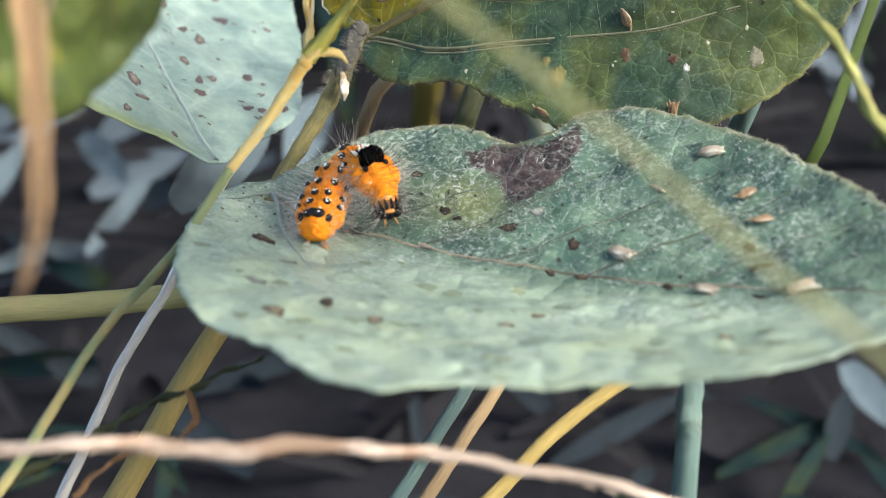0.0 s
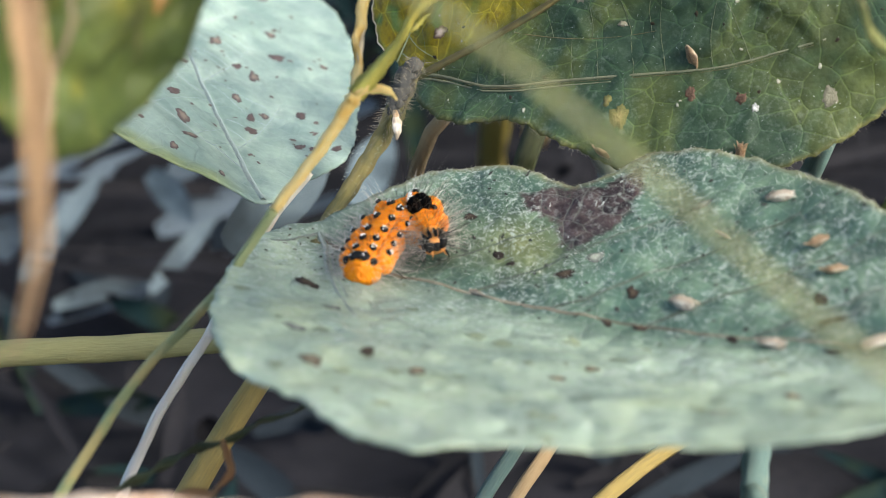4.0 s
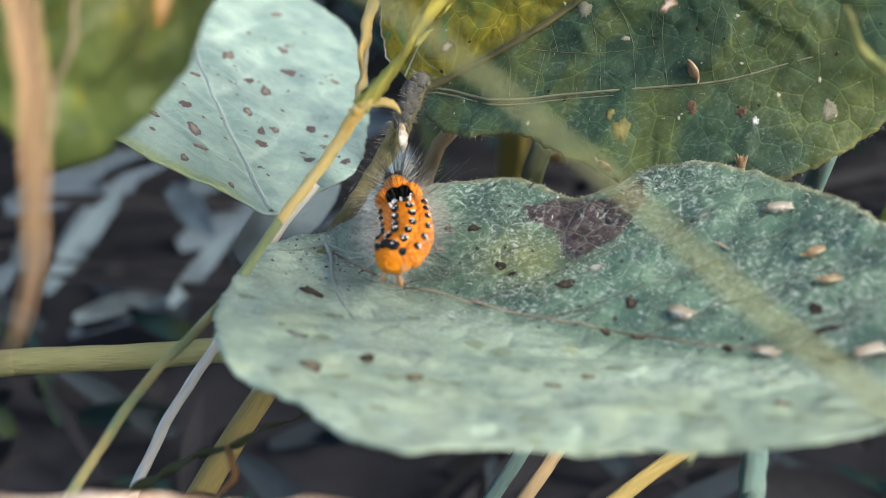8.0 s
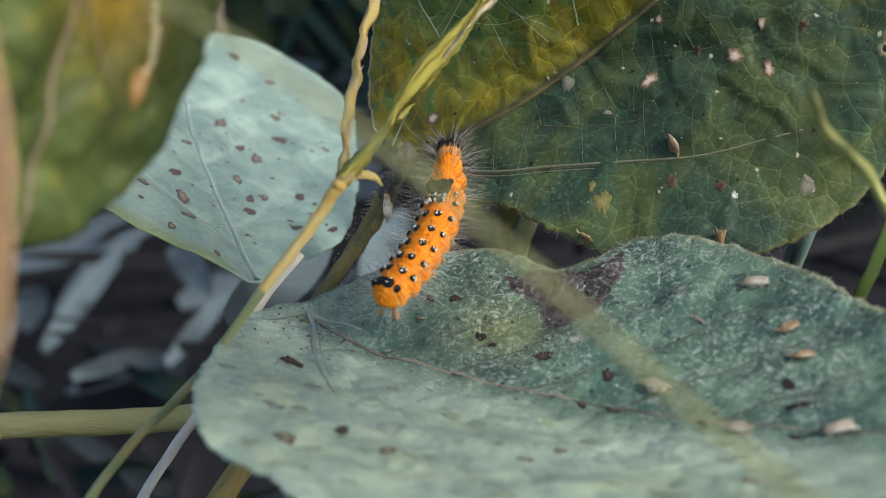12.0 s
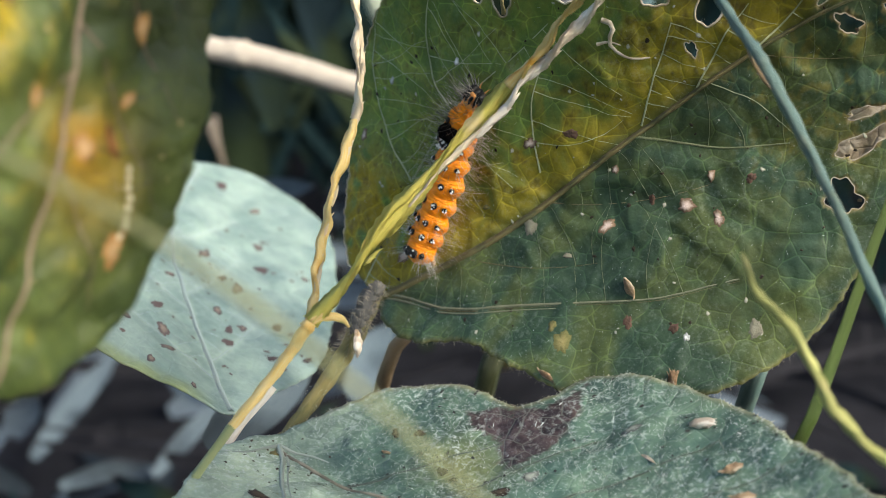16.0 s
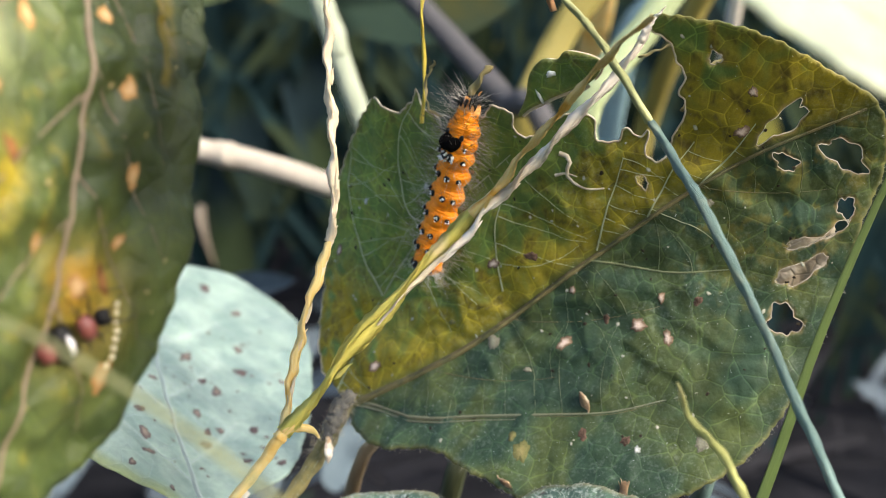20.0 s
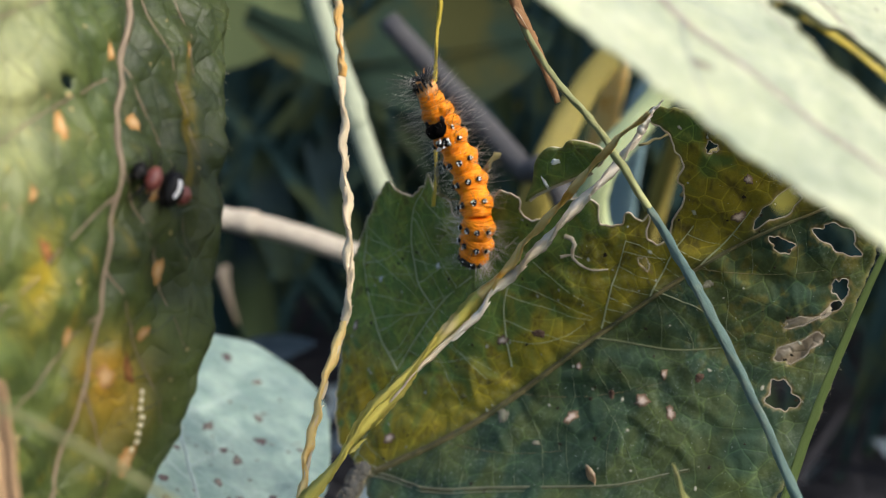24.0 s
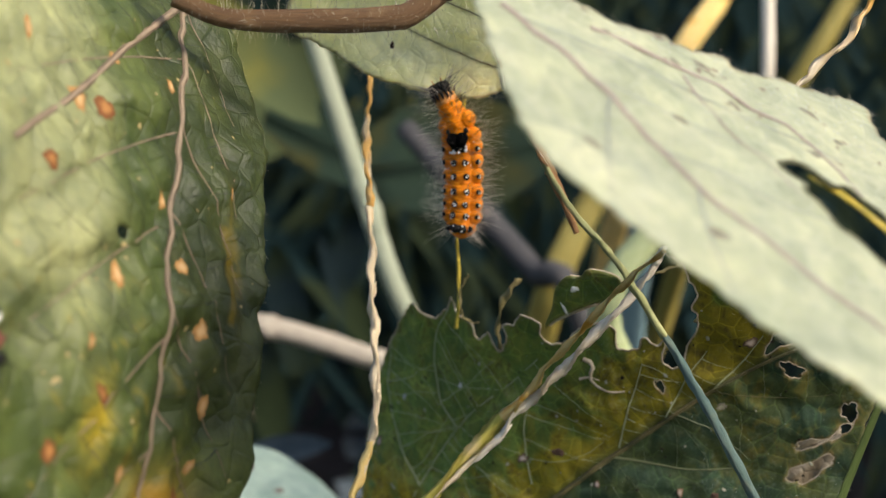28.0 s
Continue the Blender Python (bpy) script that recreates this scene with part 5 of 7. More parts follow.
for label, pts, r, mat in (("blue-grey stem leaning behind the dark leaf", [(5.2, 19.4, 19.2), (4.9, 19.2, 17.2), (4.5, 19.2, 15.0), (4.6, 30, 6), (4.6, 45, 0)], 0.16, blue_stalk),
                           ("tan stem leaning behind the stalk", [(0.9, 21.0, 17.6), (-0.2, 20.4, 16.2), (-1.3, 20.2, 14.8), (-3, 30, 6), (-4, 45, 0)], 0.12, tan_stalk),
                           ("pale tan stem leaning behind the stalk", [(1.9, 23.0, 17.4), (1.0, 22.4, 16.0), (0.4, 22.2, 14.5), (-1, 31, 6), (-2, 45, 0)], 0.12, tan_stalk),
                           ("grey-green stem leaning behind the dark leaf", [(1.1, 22.6, 16.4), (0.7, 22.0, 15.2), (0.2, 22, 13.5), (-0.5, 31, 6), (-1, 46, 0)], 0.2, dark_tendril)):
    stalk("leaning_stem", label, "stem", pts, [r, r, r], mat, n=40)


# ---- the leaf that closes the view above ----
def pigment_under(leaf, u, v, near, rim, bite):
    """Pale underside with a brown, hairy rim."""
    n1, n2 = wave(u * 1.6, v * 1.6, 21), wave(u * 5, v * 5, 22)
    c = blend((0.74, 0.77, 0.62), (0.82, 0.84, 0.72), step(n1 + 0.5 * n2, -0.7, 0.7))
    c = blend(c, (0.20, 0.15, 0.07), 0.7 * step(0.06 - rim, 0, 0.05))
    return blend(c, (0.20, 0.20, 0.12), 0.5 * step(0.05 - near, 0, 0.04))


under_mat = leaf_material("leaf_underside", (0.50, 0.52, 0.36), 0.6, 0.3, see=0.3, net_show=0.2)
upper = Leaf("bean_leaf", "pale green bean leaf seen from below, with a hairy brown rim", (-1.21, 18.36, 25.67), (1, 0, -0.15), (0, -0.85, -0.5), (0, 0, 0, 0, 0, 0.1),
             [(-1.55, 0.28), (-1.17, 0.12), (-0.42, -0.29), (0.1, -0.42), (0.52, -0.5), (1.36, -0.53), (1.84, -0.36), (2.3, 0.3), (2.6, 1.4), (2.4, 3.0), (1.2, 4.0), (-0.2, 3.4), (-1.2, 2.0), (-1.6, 0.9)],
             [(1.9, -0.3), (1.6, 0.8), (1.2, 2.2), (1.0, 3.9)], under_mat, vein_olive, pigment_under, [(0.1, 1, 60, 1.8, 10), (0.3, 1, 55, 2.2, 10), (0.5, 1, 55, 2.2, 10), (0.25, -1, 50, 0.9, 5)], cell=0.05, pucker=0.03, seed=6.0, vein=0.025)

# ---- spots, scars and scabs ----
BROWN, TAN, DARK = (0.070, 0.052, 0.034), (0.30, 0.24, 0.15), (0.022, 0.017, 0.014)
for a, b, s, k in ((0.72, -1.21, 0.17, 0), (2.49, -3.32, 0.18, 1), (2.68, -2.65, 0.13, 0), (3.36, -2.75, 0.16, 1), (1.41, 1.33, 0.1, 0), (1.1, 1.19, 0.08, 0), (2.1, 0.9, 0.1, 2), (2.35, 0.79, 0.06, 2), (3.09, 0.81, 0.13, 0), (4.04, 0.72, 0.12, 0), (3.98, 0.19, 0.1, 0),
                   (4.39, 0.21, 0.1, 0), (5.47, 0.23, 0.09, 2), (6.18, 0.92, 0.1, 2), (6.43, 0.58, 0.13, 2), (6.6, 0.08, 0.09, 2), (6.34, -2.29, 0.13, 1), (6.71, -1.48, 0.12, 1), (4.4, -1.77, 0.1, 1), (4.54, -1.28, 0.1, 1)):
    shelf.spot(a, b, s, s * 0.6, -20 + 40 * math.sin(a * 9), scab, (BROWN, TAN, DARK)[k], (DARK, BROWN, DARK)[k], label="dark brown spot", seed=a)
for a, b, s in ((4.21, 2.26, 0.12), (3.3, 1.2, 0.12), (1.4, -1.6, 0.1), (1.7, -2.6, 0.12)):
    shelf.spot(a, b, s, s * 0.7, 30, scab, (0.25, 0.27, 0.22), (0.09, 0.1, 0.09), label="greyish ring spot", seed=b)
for a, b, s, k in ((2.94, -1.75, 0.16, 1), (4.6, -2.38, 0.06, 2), (4.08, -0.49, 0.12, 0), (5.26, -0.69, 0.13, 0), (5.59, -1.04, 0.11, 0), (4.83, -0.41, 0.07, 3), (6.22, -0.71, 0.08, 3), (3.56, 1.08, 0.11, 0), (4.22, 0.93, 0.1, 3), (2.97, -0.03, 0.13, 4), (0.9, 2.43, 0.1, 0), (1.86, 2.92, 0.06, 2), (8.44, 1.64, 0.08, 0),
                   (7.99, 1.24, 0.11, 0), (3.91, -1.87, 0.09, 3), (4.48, -2.2, 0.08, 3), (4.54, 0.2, 0.07, 0), (0.8, 0.39, 0.12, 0), (5.73, -0.45, 0.08, 0), (3.13, 2.63, 0.06, 2), (2.45, 0.52, 0.06, 1), (7.03, 0.54, 0.08, 4), (2.85, -1.49, 0.08, 1), (3.36, -0.65, 0.06, 4), (5.45, -2.66, 0.13, 4)):
    chewed.spot(a, b, s, s * 0.7, 25 + 50 * math.sin(a * 7), scab, ((0.58, 0.46, 0.38), (0.21, 0.18, 0.07), (0.6, 0.62, 0.58), (0.05, 0.03, 0.02), (0.27, 0.26, 0.18))[k], ((0.14, 0.09, 0.05), (0.12, 0.12, 0.04), (0.3, 0.32, 0.28), (0.10, 0.06, 0.04), (0.18, 0.17, 0.12))[k], label=("pale dead spot", "yellow spot", "white fleck", "dark brown spot", "greyish scar")[k], seed=a)
for a, b, s in ((1.05, 1.11, 0.17), (1.48, 1.86, 0.16), (1.6, 1.24, 0.19), (2.31, 1.42, 0.17), (3.04, 0.42, 0.15), (0.48, 1.33, 0.12), (0.27, 0.62, 0.1), (2.58, 0.17, 0.15), (2.81, -0.06, 0.12), (2.15, 0.16, 0.16), (3.14, -0.64, 0.16), (4.25, 0.11, 0.2), (5.09, 0.81, 0.2), (6.43, -0.2, 0.2), (5.38, -0.29, 0.22), (1.94, -0.57, 0.14), (1.96, -0.79, 0.12), (2.17, -1.16, 0.12), (3.65, 1.33, 0.14), (8.21, -0.07, 0.18), (5.4, -1.11, 0.13), (4.5, 0.41, 0.14), (8.9, 0.7, 0.26)):
    pale.spot(a, b, s * 0.85, s * 0.5, -15 + 30 * math.sin(a * 5), scab, ((0.20, 0.165, 0.13), (0.085, 0.06, 0.055))[int(a * 10) % 2], (0.085, 0.068, 0.064), label="brown spot", lift=0.014, seed=a)
for a, b, s, w in ((2.2, -3.3, 0.16, 0.6), (2.17, -2.9, 0.16, 0.7), (3.08, -3.76, 0.11, 0.9), (4.07, -2.75, 0.14, 0.8), (3.72, -1.66, 0.1, 0.8), (2.99, -1.97, 0.13, 0.5), (4.41, -1.35, 0.12, 0.9), (5.27, -1.07, 0.16, 0.5), (5.42, -2.91, 0.14, 0.7), (6.08, -3.49, 0.13, 0.8), (4.91, -3.18, 0.09, 0.8), (6.18, -2.31, 0.11, 0.8), (1.38, -1.58, 0.1, 0.8), (1.66, -4.06, 0.12, 0.6), (7.36, -1.12, 0.16, 0.9), (6.39, -1.36, 0.15, 0.7), (6.51, -1.7, 0.12, 0.9), (5.97, -1.17, 0.1, 0.6), (1.37, -2.53, 0.09, 0.8), (2.5, -0.61, 0.08, 0.5)):
    hanging.spot(a, b, s, s * w, 10 + 30 * math.sin(a * 6), scab, (0.55, 0.36, 0.17) if int(a * 10) % 3 else (0.34, 0.16, 0.05), (0.36, 0.19, 0.06) if int(a * 10) % 3 else (0.16, 0.06, 0.02), label="tan dead scar", seed=a)
# Light through torn gaps along a vein, painted as a row of spots
for i in range(8):
    hanging.spot(6.6 + 0.09 * i, -1.1 - 0.01 * (i % 3), 0.035, 0.028, 0, scab, (0.9, 0.85, 0.6), (0.7, 0.6, 0.35), name="gap_light", label="pale spot painted for light through a torn gap", lift=0.035)
for a, b, s in ((0.0, 0.0, 0.12), (1.35, 0.23, 0.14), (0.98, 4.51, 0.12), (-0.22, 3.62, 0.14), (-0.8, 3.46, 0.1), (1.38, 3.53, 0.1), (1.46, 4.29, 0.07), (-1.08, 2.52, 0.07), (-0.4, 3.2, 0.1), (0.4, 3.3, 0.09), (0.2, 2.0, 0.1)):
    roof.spot(a, b, s, s * 0.6, 20, scab, (0.15, 0.135, 0.09), (0.27, 0.27, 0.20), label="brown scar", seed=a)
upper.spot(0.05, 0.25, 0.06, 0.035, 80, scab, DARK, BROWN, label="brown spot")

def flecks(leaf, name, label, mat, inner, outer, count, seed, size, thin, where):
    """Many small marks in one mesh, each an uneven scab on the blade."""
    r = random.Random(seed)
    vs, fs, cs = [], [], []
    while count:
        a, b = r.uniform(*where[:2]), r.uniform(*where[2:])
        if not inside(np.array([a]), np.array([b]), leaf.rim)[0]:
            continue
        count -= 1
        s, t = size * r.uniform(0.4, 1.5), r.uniform(0, 6.28)
        ang = np.linspace(0, 2 * np.pi, 9, endpoint=False)
        w = np.array([r.uniform(0.6, 1.2) for _ in ang])
        x, y = s * w * np.cos(ang), s * thin * w * np.sin(ang)
        pu, pv = np.append(a + x * math.cos(t) - y * math.sin(t), a), np.append(b + x * math.sin(t) + y * math.cos(t), b)
        h = leaf.height(pu, pv) + 0.008
        h[-1] += 0.01
        o = len(vs)
        vs += list(np.stack([pu, pv, h], 1))
        fs += [(o + i, o + (i + 1) % 9, o + 9) for i in range(9)]
        cs += [outer] * 9 + [inner]
    me = mesh_of(name, np.array(vs) * CM, fs, mat)
    colours(me, "pigment", np.array(cs))
    part(name, me, leaf.root, label)["kind"] = "stuff"


flecks(shelf, "speck", "tiny dark specks", scab, DARK, BROWN, 50, 61, 0.022, 0.7, (-0.5, 1.0, -1.0, 0.6))
flecks(shelf, "speck", "tiny dark specks", scab, DARK, (0.06, 0.07, 0.06), 170, 62, 0.028, 0.6, (1.0, 8.5, -0.2, 3.2))
flecks(shelf, "scratch", "fine white scratches", scab, (0.50, 0.54, 0.50), (0.36, 0.41, 0.37), 90, 63, 0.032, 0.2, (2.2, 8.6, 0.1, 3.2))
flecks(shelf, "blotch", "pale greenish blotches", scab, (0.24, 0.28, 0.16), (0.19, 0.24, 0.17), 60, 64, 0.09, 0.7, (0.3, 8.0, -4.0, -0.2))
flecks(chewed, "speck", "tiny dark specks", scab, DARK, (0.05, 0.04, 0.02), 80, 65, 0.028, 0.7, (0.0, 9.0, -2.6, 3.6))
flecks(chewed, "fleck", "tiny pale flecks", scab, (0.5, 0.5, 0.4), (0.3, 0.3, 0.2), 70, 66, 0.03, 0.7, (0.0, 9.0, -2.8, 3.4))
flecks(roof, "fleck", "small brown flecks", scab, (0.16, 0.10, 0.07), (0.30, 0.26, 0.20), 36, 67, 0.045, 0.5, (-1.5, 3.0, 2.6, 5.5))
flecks(hanging, "fleck", "small pale flecks", scab, (0.5, 0.4, 0.2), (0.3, 0.24, 0.1), 60, 68, 0.03, 0.7, (0.5, 8.0, -4.5, -0.3))
flecks(pale, "fleck", "small brown flecks", scab, (0.09, 0.06, 0.05), (0.14, 0.13, 0.11), 60, 69, 0.05, 0.6, (0.3, 8.0, -1.3, 2.2))

# ---- down on the leaves ----
down_mat = noise_material("leaf_down", (0.42, 0.47, 0.42), (0.62, 0.66, 0.60), 300.0, 0.6, 0.3)
rust_down = noise_material("rim_down", (0.40, 0.38, 0.26), (0.6, 0.58, 0.44), 300.0, 0.6, 0.3)


def down(leaf, count, seed, length, where, thick=0.0026, lie=0.8, mat=down_mat):
    """Short pale hairs lying over the blade."""
    r = random.Random(seed)
    lo, hi = leaf.rim.min(0), leaf.rim.max(0)
    a = np.array([r.uniform(lo[0], hi[0]) for _ in range(count * 3)])
    b = np.array([r.uniform(lo[1], hi[1]) for _ in range(count * 3)])
    ok = inside(a, b, leaf.rim)
    for bite in leaf.bites:
        ok &= ~inside(a, b, bite)
    ok &= np.array([r.random() for _ in a]) < where(a, b)
    a, b = a[ok][:count], b[ok][:count]
    h = leaf.height(a, b)
    rows = []
    for x, y, z in zip(a, b, h):
        t, l = r.uniform(0, 6.283), length * r.uniform(0.3, 1.3)
        rows.append(((x, y, z), (x + math.cos(t) * l * lie, y + math.sin(t) * l * lie, z + l * (1 - lie) + 0.012), (0, 0, 0.25 * l)))
    part("down", bristle_mesh("down", rows, mat, thick), leaf.root, "short pale down")["kind"] = "stuff"


def rim_down(leaf, seed, length, count, where=None, thick=0.0015):
    """Fine hairs that stand out from the rim."""
    r = random.Random(seed)
    rows = []
    n = len(leaf.rim)
    mid = leaf.rim.mean(0)
    for _ in range(count):
        i = r.randrange(n)
        p = leaf.rim[i]
        if where and not where(*p):
            continue
        if any(inside(p[:1], p[1:], bite)[0] for bite in leaf.bites):
            continue
        d = leaf.rim[(i + 2) % n] - leaf.rim[i - 2]
        out = np.array([d[1], -d[0]])
        out /= np.linalg.norm(out) + 1e-9
        if out @ (p - mid) < 0:
            out = -out
        out = out + np.array([r.uniform(-0.6, 0.6), r.uniform(-0.6, 0.6)])
        z = float(leaf.height(p[:1], p[1:])[0])
        l = length * r.uniform(0.4, 1.2)
        rows.append(((p[0], p[1], z - 0.01), (p[0] + out[0] * l, p[1] + out[1] * l, z + r.uniform(-0.3, 0.5) * l), (0, 0, 0.1 * l)))
    part("rim_down", bristle_mesh("rim_down", rows, rust_down, thick), leaf.root, "fine hairs along the rim")["kind"] = "stuff"


down(shelf, 9000, 31, 0.065, lambda a, b: (0.12 + 0.88 * step(b, 0.0, 0.8) * step(wave(a * 2.2, b * 2.2, 4) + 0.4, 0, 0.6)) * ~inside(a, b, DEAD), 0.0023)
down(chewed, 700, 32, 0.04, lambda a, b: 0.3 + 0.7 * step(-b, -0.2, 1.0), 0.0018)
down(chewed, 1400, 35, 0.06, lambda a, b: np.exp(-((to_line(a, b, chewed.mid) / 0.07) ** 2)), 0.0022, 0.5, vein_buff)
down(roof, 1200, 33, 0.06, lambda a, b: 0.3 + 0.7 * step(b, 2.0, 3.5))
down(upper, 500, 34, 0.08, lambda a, b: a * 0 + 1)
rim_down(shelf, 41, 0.042, 2200, lambda a, b: b > 0.2)
rim_down(chewed, 42, 0.05, 1400, lambda a, b: b < 1.5 and (a > 0.6 or b < 0.2))
rim_down(pale, 43, 0.05, 400)
rim_down(hanging, 44, 0.05, 400)
rim_down(roof, 45, 0.09, 600)
rim_down(upper, 46, 0.10, 600)

# ---- husks lying on the leaves ----
husk_tan = fibre_material("husk_tan", (0.66, 0.48, 0.28), (0.22, 0.12, 0.06), (0.75, 0.62, 0.44), scale=500.0)
husk_cream = fibre_material("husk_cream", (0.78, 0.70, 0.56), (0.40, 0.30, 0.20), (0.85, 0.80, 0.70), scale=500.0)
husk_rust = fibre_material("husk_rust", (0.55, 0.24, 0.06), (0.62, 0.5, 0.34), scale=500.0)


def husk(leaf, a, b, turn, length, width, mat, label, open_end=False, stand=0.0):
    """A dry seed husk: a ribbed hull, a split flap along it and a stub of stalk."""
    p = leaf.place(a, b, width * 0.35)
    base = leaf.m.to_3x3() @ Euler((0, radians(-stand), radians(turn))).to_matrix()
    root = thing("seed_husk", label, "seed husk", Matrix.Translation(p) @ base.to_4x4(), group="husks fallen on the leaves")
    r = random.Random(int(a * 100))
    k = np.linspace(-0.5, 0.5, 5)
    part("hull", tube_mesh("hull", np.stack([k * length, 0.06 * length * np.cos(k * 3), 0 * k], 1), [width * 0.12, width * 0.34, width * 0.4, width * 0.34, width * (0.2 if open_end else 0.06)], mat, sides=14, n=22, ridge=0.35, wobble=0.006, flat=0.6, seed=a), root)
    for i in range(7 if width > 0.08 else 2):
        y = (i / 6 - 0.5) * width * 0.8
        z = 0.28 * width * math.cos(y / width * 2.6)
        fan = y * (1.9 if open_end else 0.4) + r.uniform(-0.1, 0.1) * width
        reach = r.uniform(0.42, 0.66)
        part("bract", tube_mesh("bract", [(-0.45 * length, y * 0.4, z * 0.4), (-0.1 * length, y, z), (0.25 * length, y + 0.3 * (fan - y), z + 0.03 * width), (reach * length, fan, z * r.uniform(0.3, 1.4))], [width * 0.05, width * 0.12, width * 0.1, 0.004], mat, sides=6, n=12, ridge=0.3, flat=0.3, seed=i + a), root, "papery bract")
    if open_end:
        for i in range(4):
            part("bristle", bristle_mesh("bristle", [((0.4 * length, (i - 1.5) * 0.12 * width, 0), ((0.62 + 0.05 * (i % 2)) * length, (i - 1.5) * 0.4 * width, 0.1 * width), (0, 0, 0.02))], mat, 0.012), root)
    else:
        part("stub", tube_mesh("stub", [(-0.5 * length, 0, 0), (-0.6 * length, 0.02, 0.01), (-0.68 * length, 0.03, 0.0)], [0.015, 0.012, 0.01], mat, sides=6, n=5), root)
    return root


husk(shelf, 5.09, 2.51, 25, 0.30, 0.16, husk_cream, "frayed cream seed husk on the leaf", True, 10)
husk(shelf, 5.83, 1.84, 65, 0.34, 0.13, husk_tan, "striped tan seed husk on the leaf")
husk(shelf, 6.2, 1.31, 35, 0.28, 0.12, husk_tan, "tan seed husk on the leaf")
husk(shelf, 4.7, 0.6, -10, 0.30, 0.17, husk_cream, "crumpled cream seed husk on the leaf", True)
husk(shelf, 5.97, 0.02, 5, 0.28, 0.14, husk_cream, "cream seed husk on the leaf rib")
husk(shelf, 6.99, 0.19, 40, 0.32, 0.15, husk_cream, "bright cream seed husk on the leaf", True, 10)
husk(shelf, 2.27, 0.12, -5, 0.2, 0.07, husk_cream, "small white husk on the leaf rib")
husk(shelf, 4.65, 1.86, -25, 0.32, 0.045, husk_cream, "thin white splinter on the leaf")
husk(chewed, 4.09, -1.43, 92, 0.28, 0.13, husk_tan, "striped tan seed husk on the upright leaf")
husk(chewed, 4.24, -2.86, 62, 0.28, 0.11, husk_rust, "rust and cream husk at the leaf rim", True)
husk(chewed, 2.62, -2.09, -55, 0.24, 0.09, husk_tan, "small tan husk at the leaf rim")
husk(shelf, 1.2, 0.85, 10, 0.12, 0.05, husk_tan, "tiny tan husk on the leaf")

# husk on the rust stalk and the pale bud on the leaf stalk
bud = thing("dry_bud", "pale pointed dry bud on the leaf stalk", "bud", Matrix.Translation(Vector((-1.43, 18.1, 16.12)) * CM))
part("scale", tube_mesh("scale", [(0, 0.1, 0.12), (0.02, 0.0, 0.03), (0.03, -0.05, -0.08), (0.02, -0.05, -0.2)], [0.03, 0.08, 0.06, 0.01], husk_cream, n=16, flat=0.6), bud)
part("base", tube_mesh("base", [(-0.02, 0.14, 0.16), (0, 0.1, 0.12), (0.0, 0.05, 0.08)], [0.03, 0.05, 0.04], husk_tan, n=8), bud)
pod = thing("stalk_husk", "brown pointed husk on the rust stalk", "seed husk", Matrix.Translation(Vector((1.31, 16.72, 24.23)) * CM))
part("hull", tube_mesh("hull", [(-0.08, 0, 0.16), (-0.03, 0, 0.08), (0.05, -0.02, -0.05), (0.12, -0.02, -0.16)], [0.01, 0.08, 0.09, 0.02], rust_straw, n=20, flat=0.5, ridge=0.15), pod)
part("keel", tube_mesh("keel", [(-0.09, -0.03, 0.14), (0.0, -0.06, 0.03), (0.11, -0.04, -0.14)], [0.008, 0.014, 0.006], husk_tan, n=12), pod)

# stiff hairs on the vine
rows = []
rv = random.Random(8)
for _ in range(120):
    s = rv.random()
    c = np.array([-2.7 + 3.1 * s, 13.87 + 0.7 * s, 26.01 + 0.1 * s])
    a = rv.uniform(0, 6.28)
    d = np.array([rv.uniform(-0.4, 0.4), math.cos(a), math.sin(a)])
    rows.append((c + d * 0.16 - (-3.3, 13.7, 26.25), c + d * (0.16 + rv.uniform(0.08, 0.2)) - (-3.3, 13.7, 26.25), (0.02, 0, 0.01)))
vine = bpy.data.objects["bean_vine"]
part("vine_hairs", bristle_mesh("vine_hairs", rows, rust_down, 0.004), vine, "stiff pale hairs")["kind"] = "stuff"
rows = []
for _ in range(130):
    s = rv.random()
    c = np.array([-1.2 - 0.9 * s, 18.9 - 1.3 * s, 16.75 - 1.45 * s]) + (1.2, -18.9, -16.75)
    a = rv.uniform(0, 6.28)
    d = np.array([math.cos(a), 0.3 * math.sin(a) - 0.3, 0.5 * math.sin(a)])
    rows.append((c + d * 0.12, c + d * (0.13 + rv.uniform(0.01, 0.035)), (0.002, 0, 0.002)))
part("stalk_hairs", bristle_mesh("stalk_hairs", rows, down_mat, 0.0025), bpy.data.objects["leaf_stalk"], "soft grey hairs")["kind"] = "stuff"

# round dry leaf, far behind
dry = thing("dry_leaf", "round tan dry leaf in the shade", "dry leaf", Matrix.Translation(Vector((-14.3, 60.0, 10.4)) * CM))
part("blade", ball_mesh("blade", (0, 0, 0), (1.3, 1.6, 0.2), fibre_material("dry_leaf_tan", (0.24, 0.20, 0.15), (0.17, 0.14, 0.10)), (0.15, -1, 0.2), rough=0.08), dry)
part("stalk", tube_mesh("stalk", [(0, 0, -0.6), (0.1, 0.1, -1.6), (0.2, 0.3, -3.0)], [0.05, 0.04, 0.04], tan_stalk, n=10), dry)


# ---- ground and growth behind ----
# Soil near black: shade under the weeds is put into its colour
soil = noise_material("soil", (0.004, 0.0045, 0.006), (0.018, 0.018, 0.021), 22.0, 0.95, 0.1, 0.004)


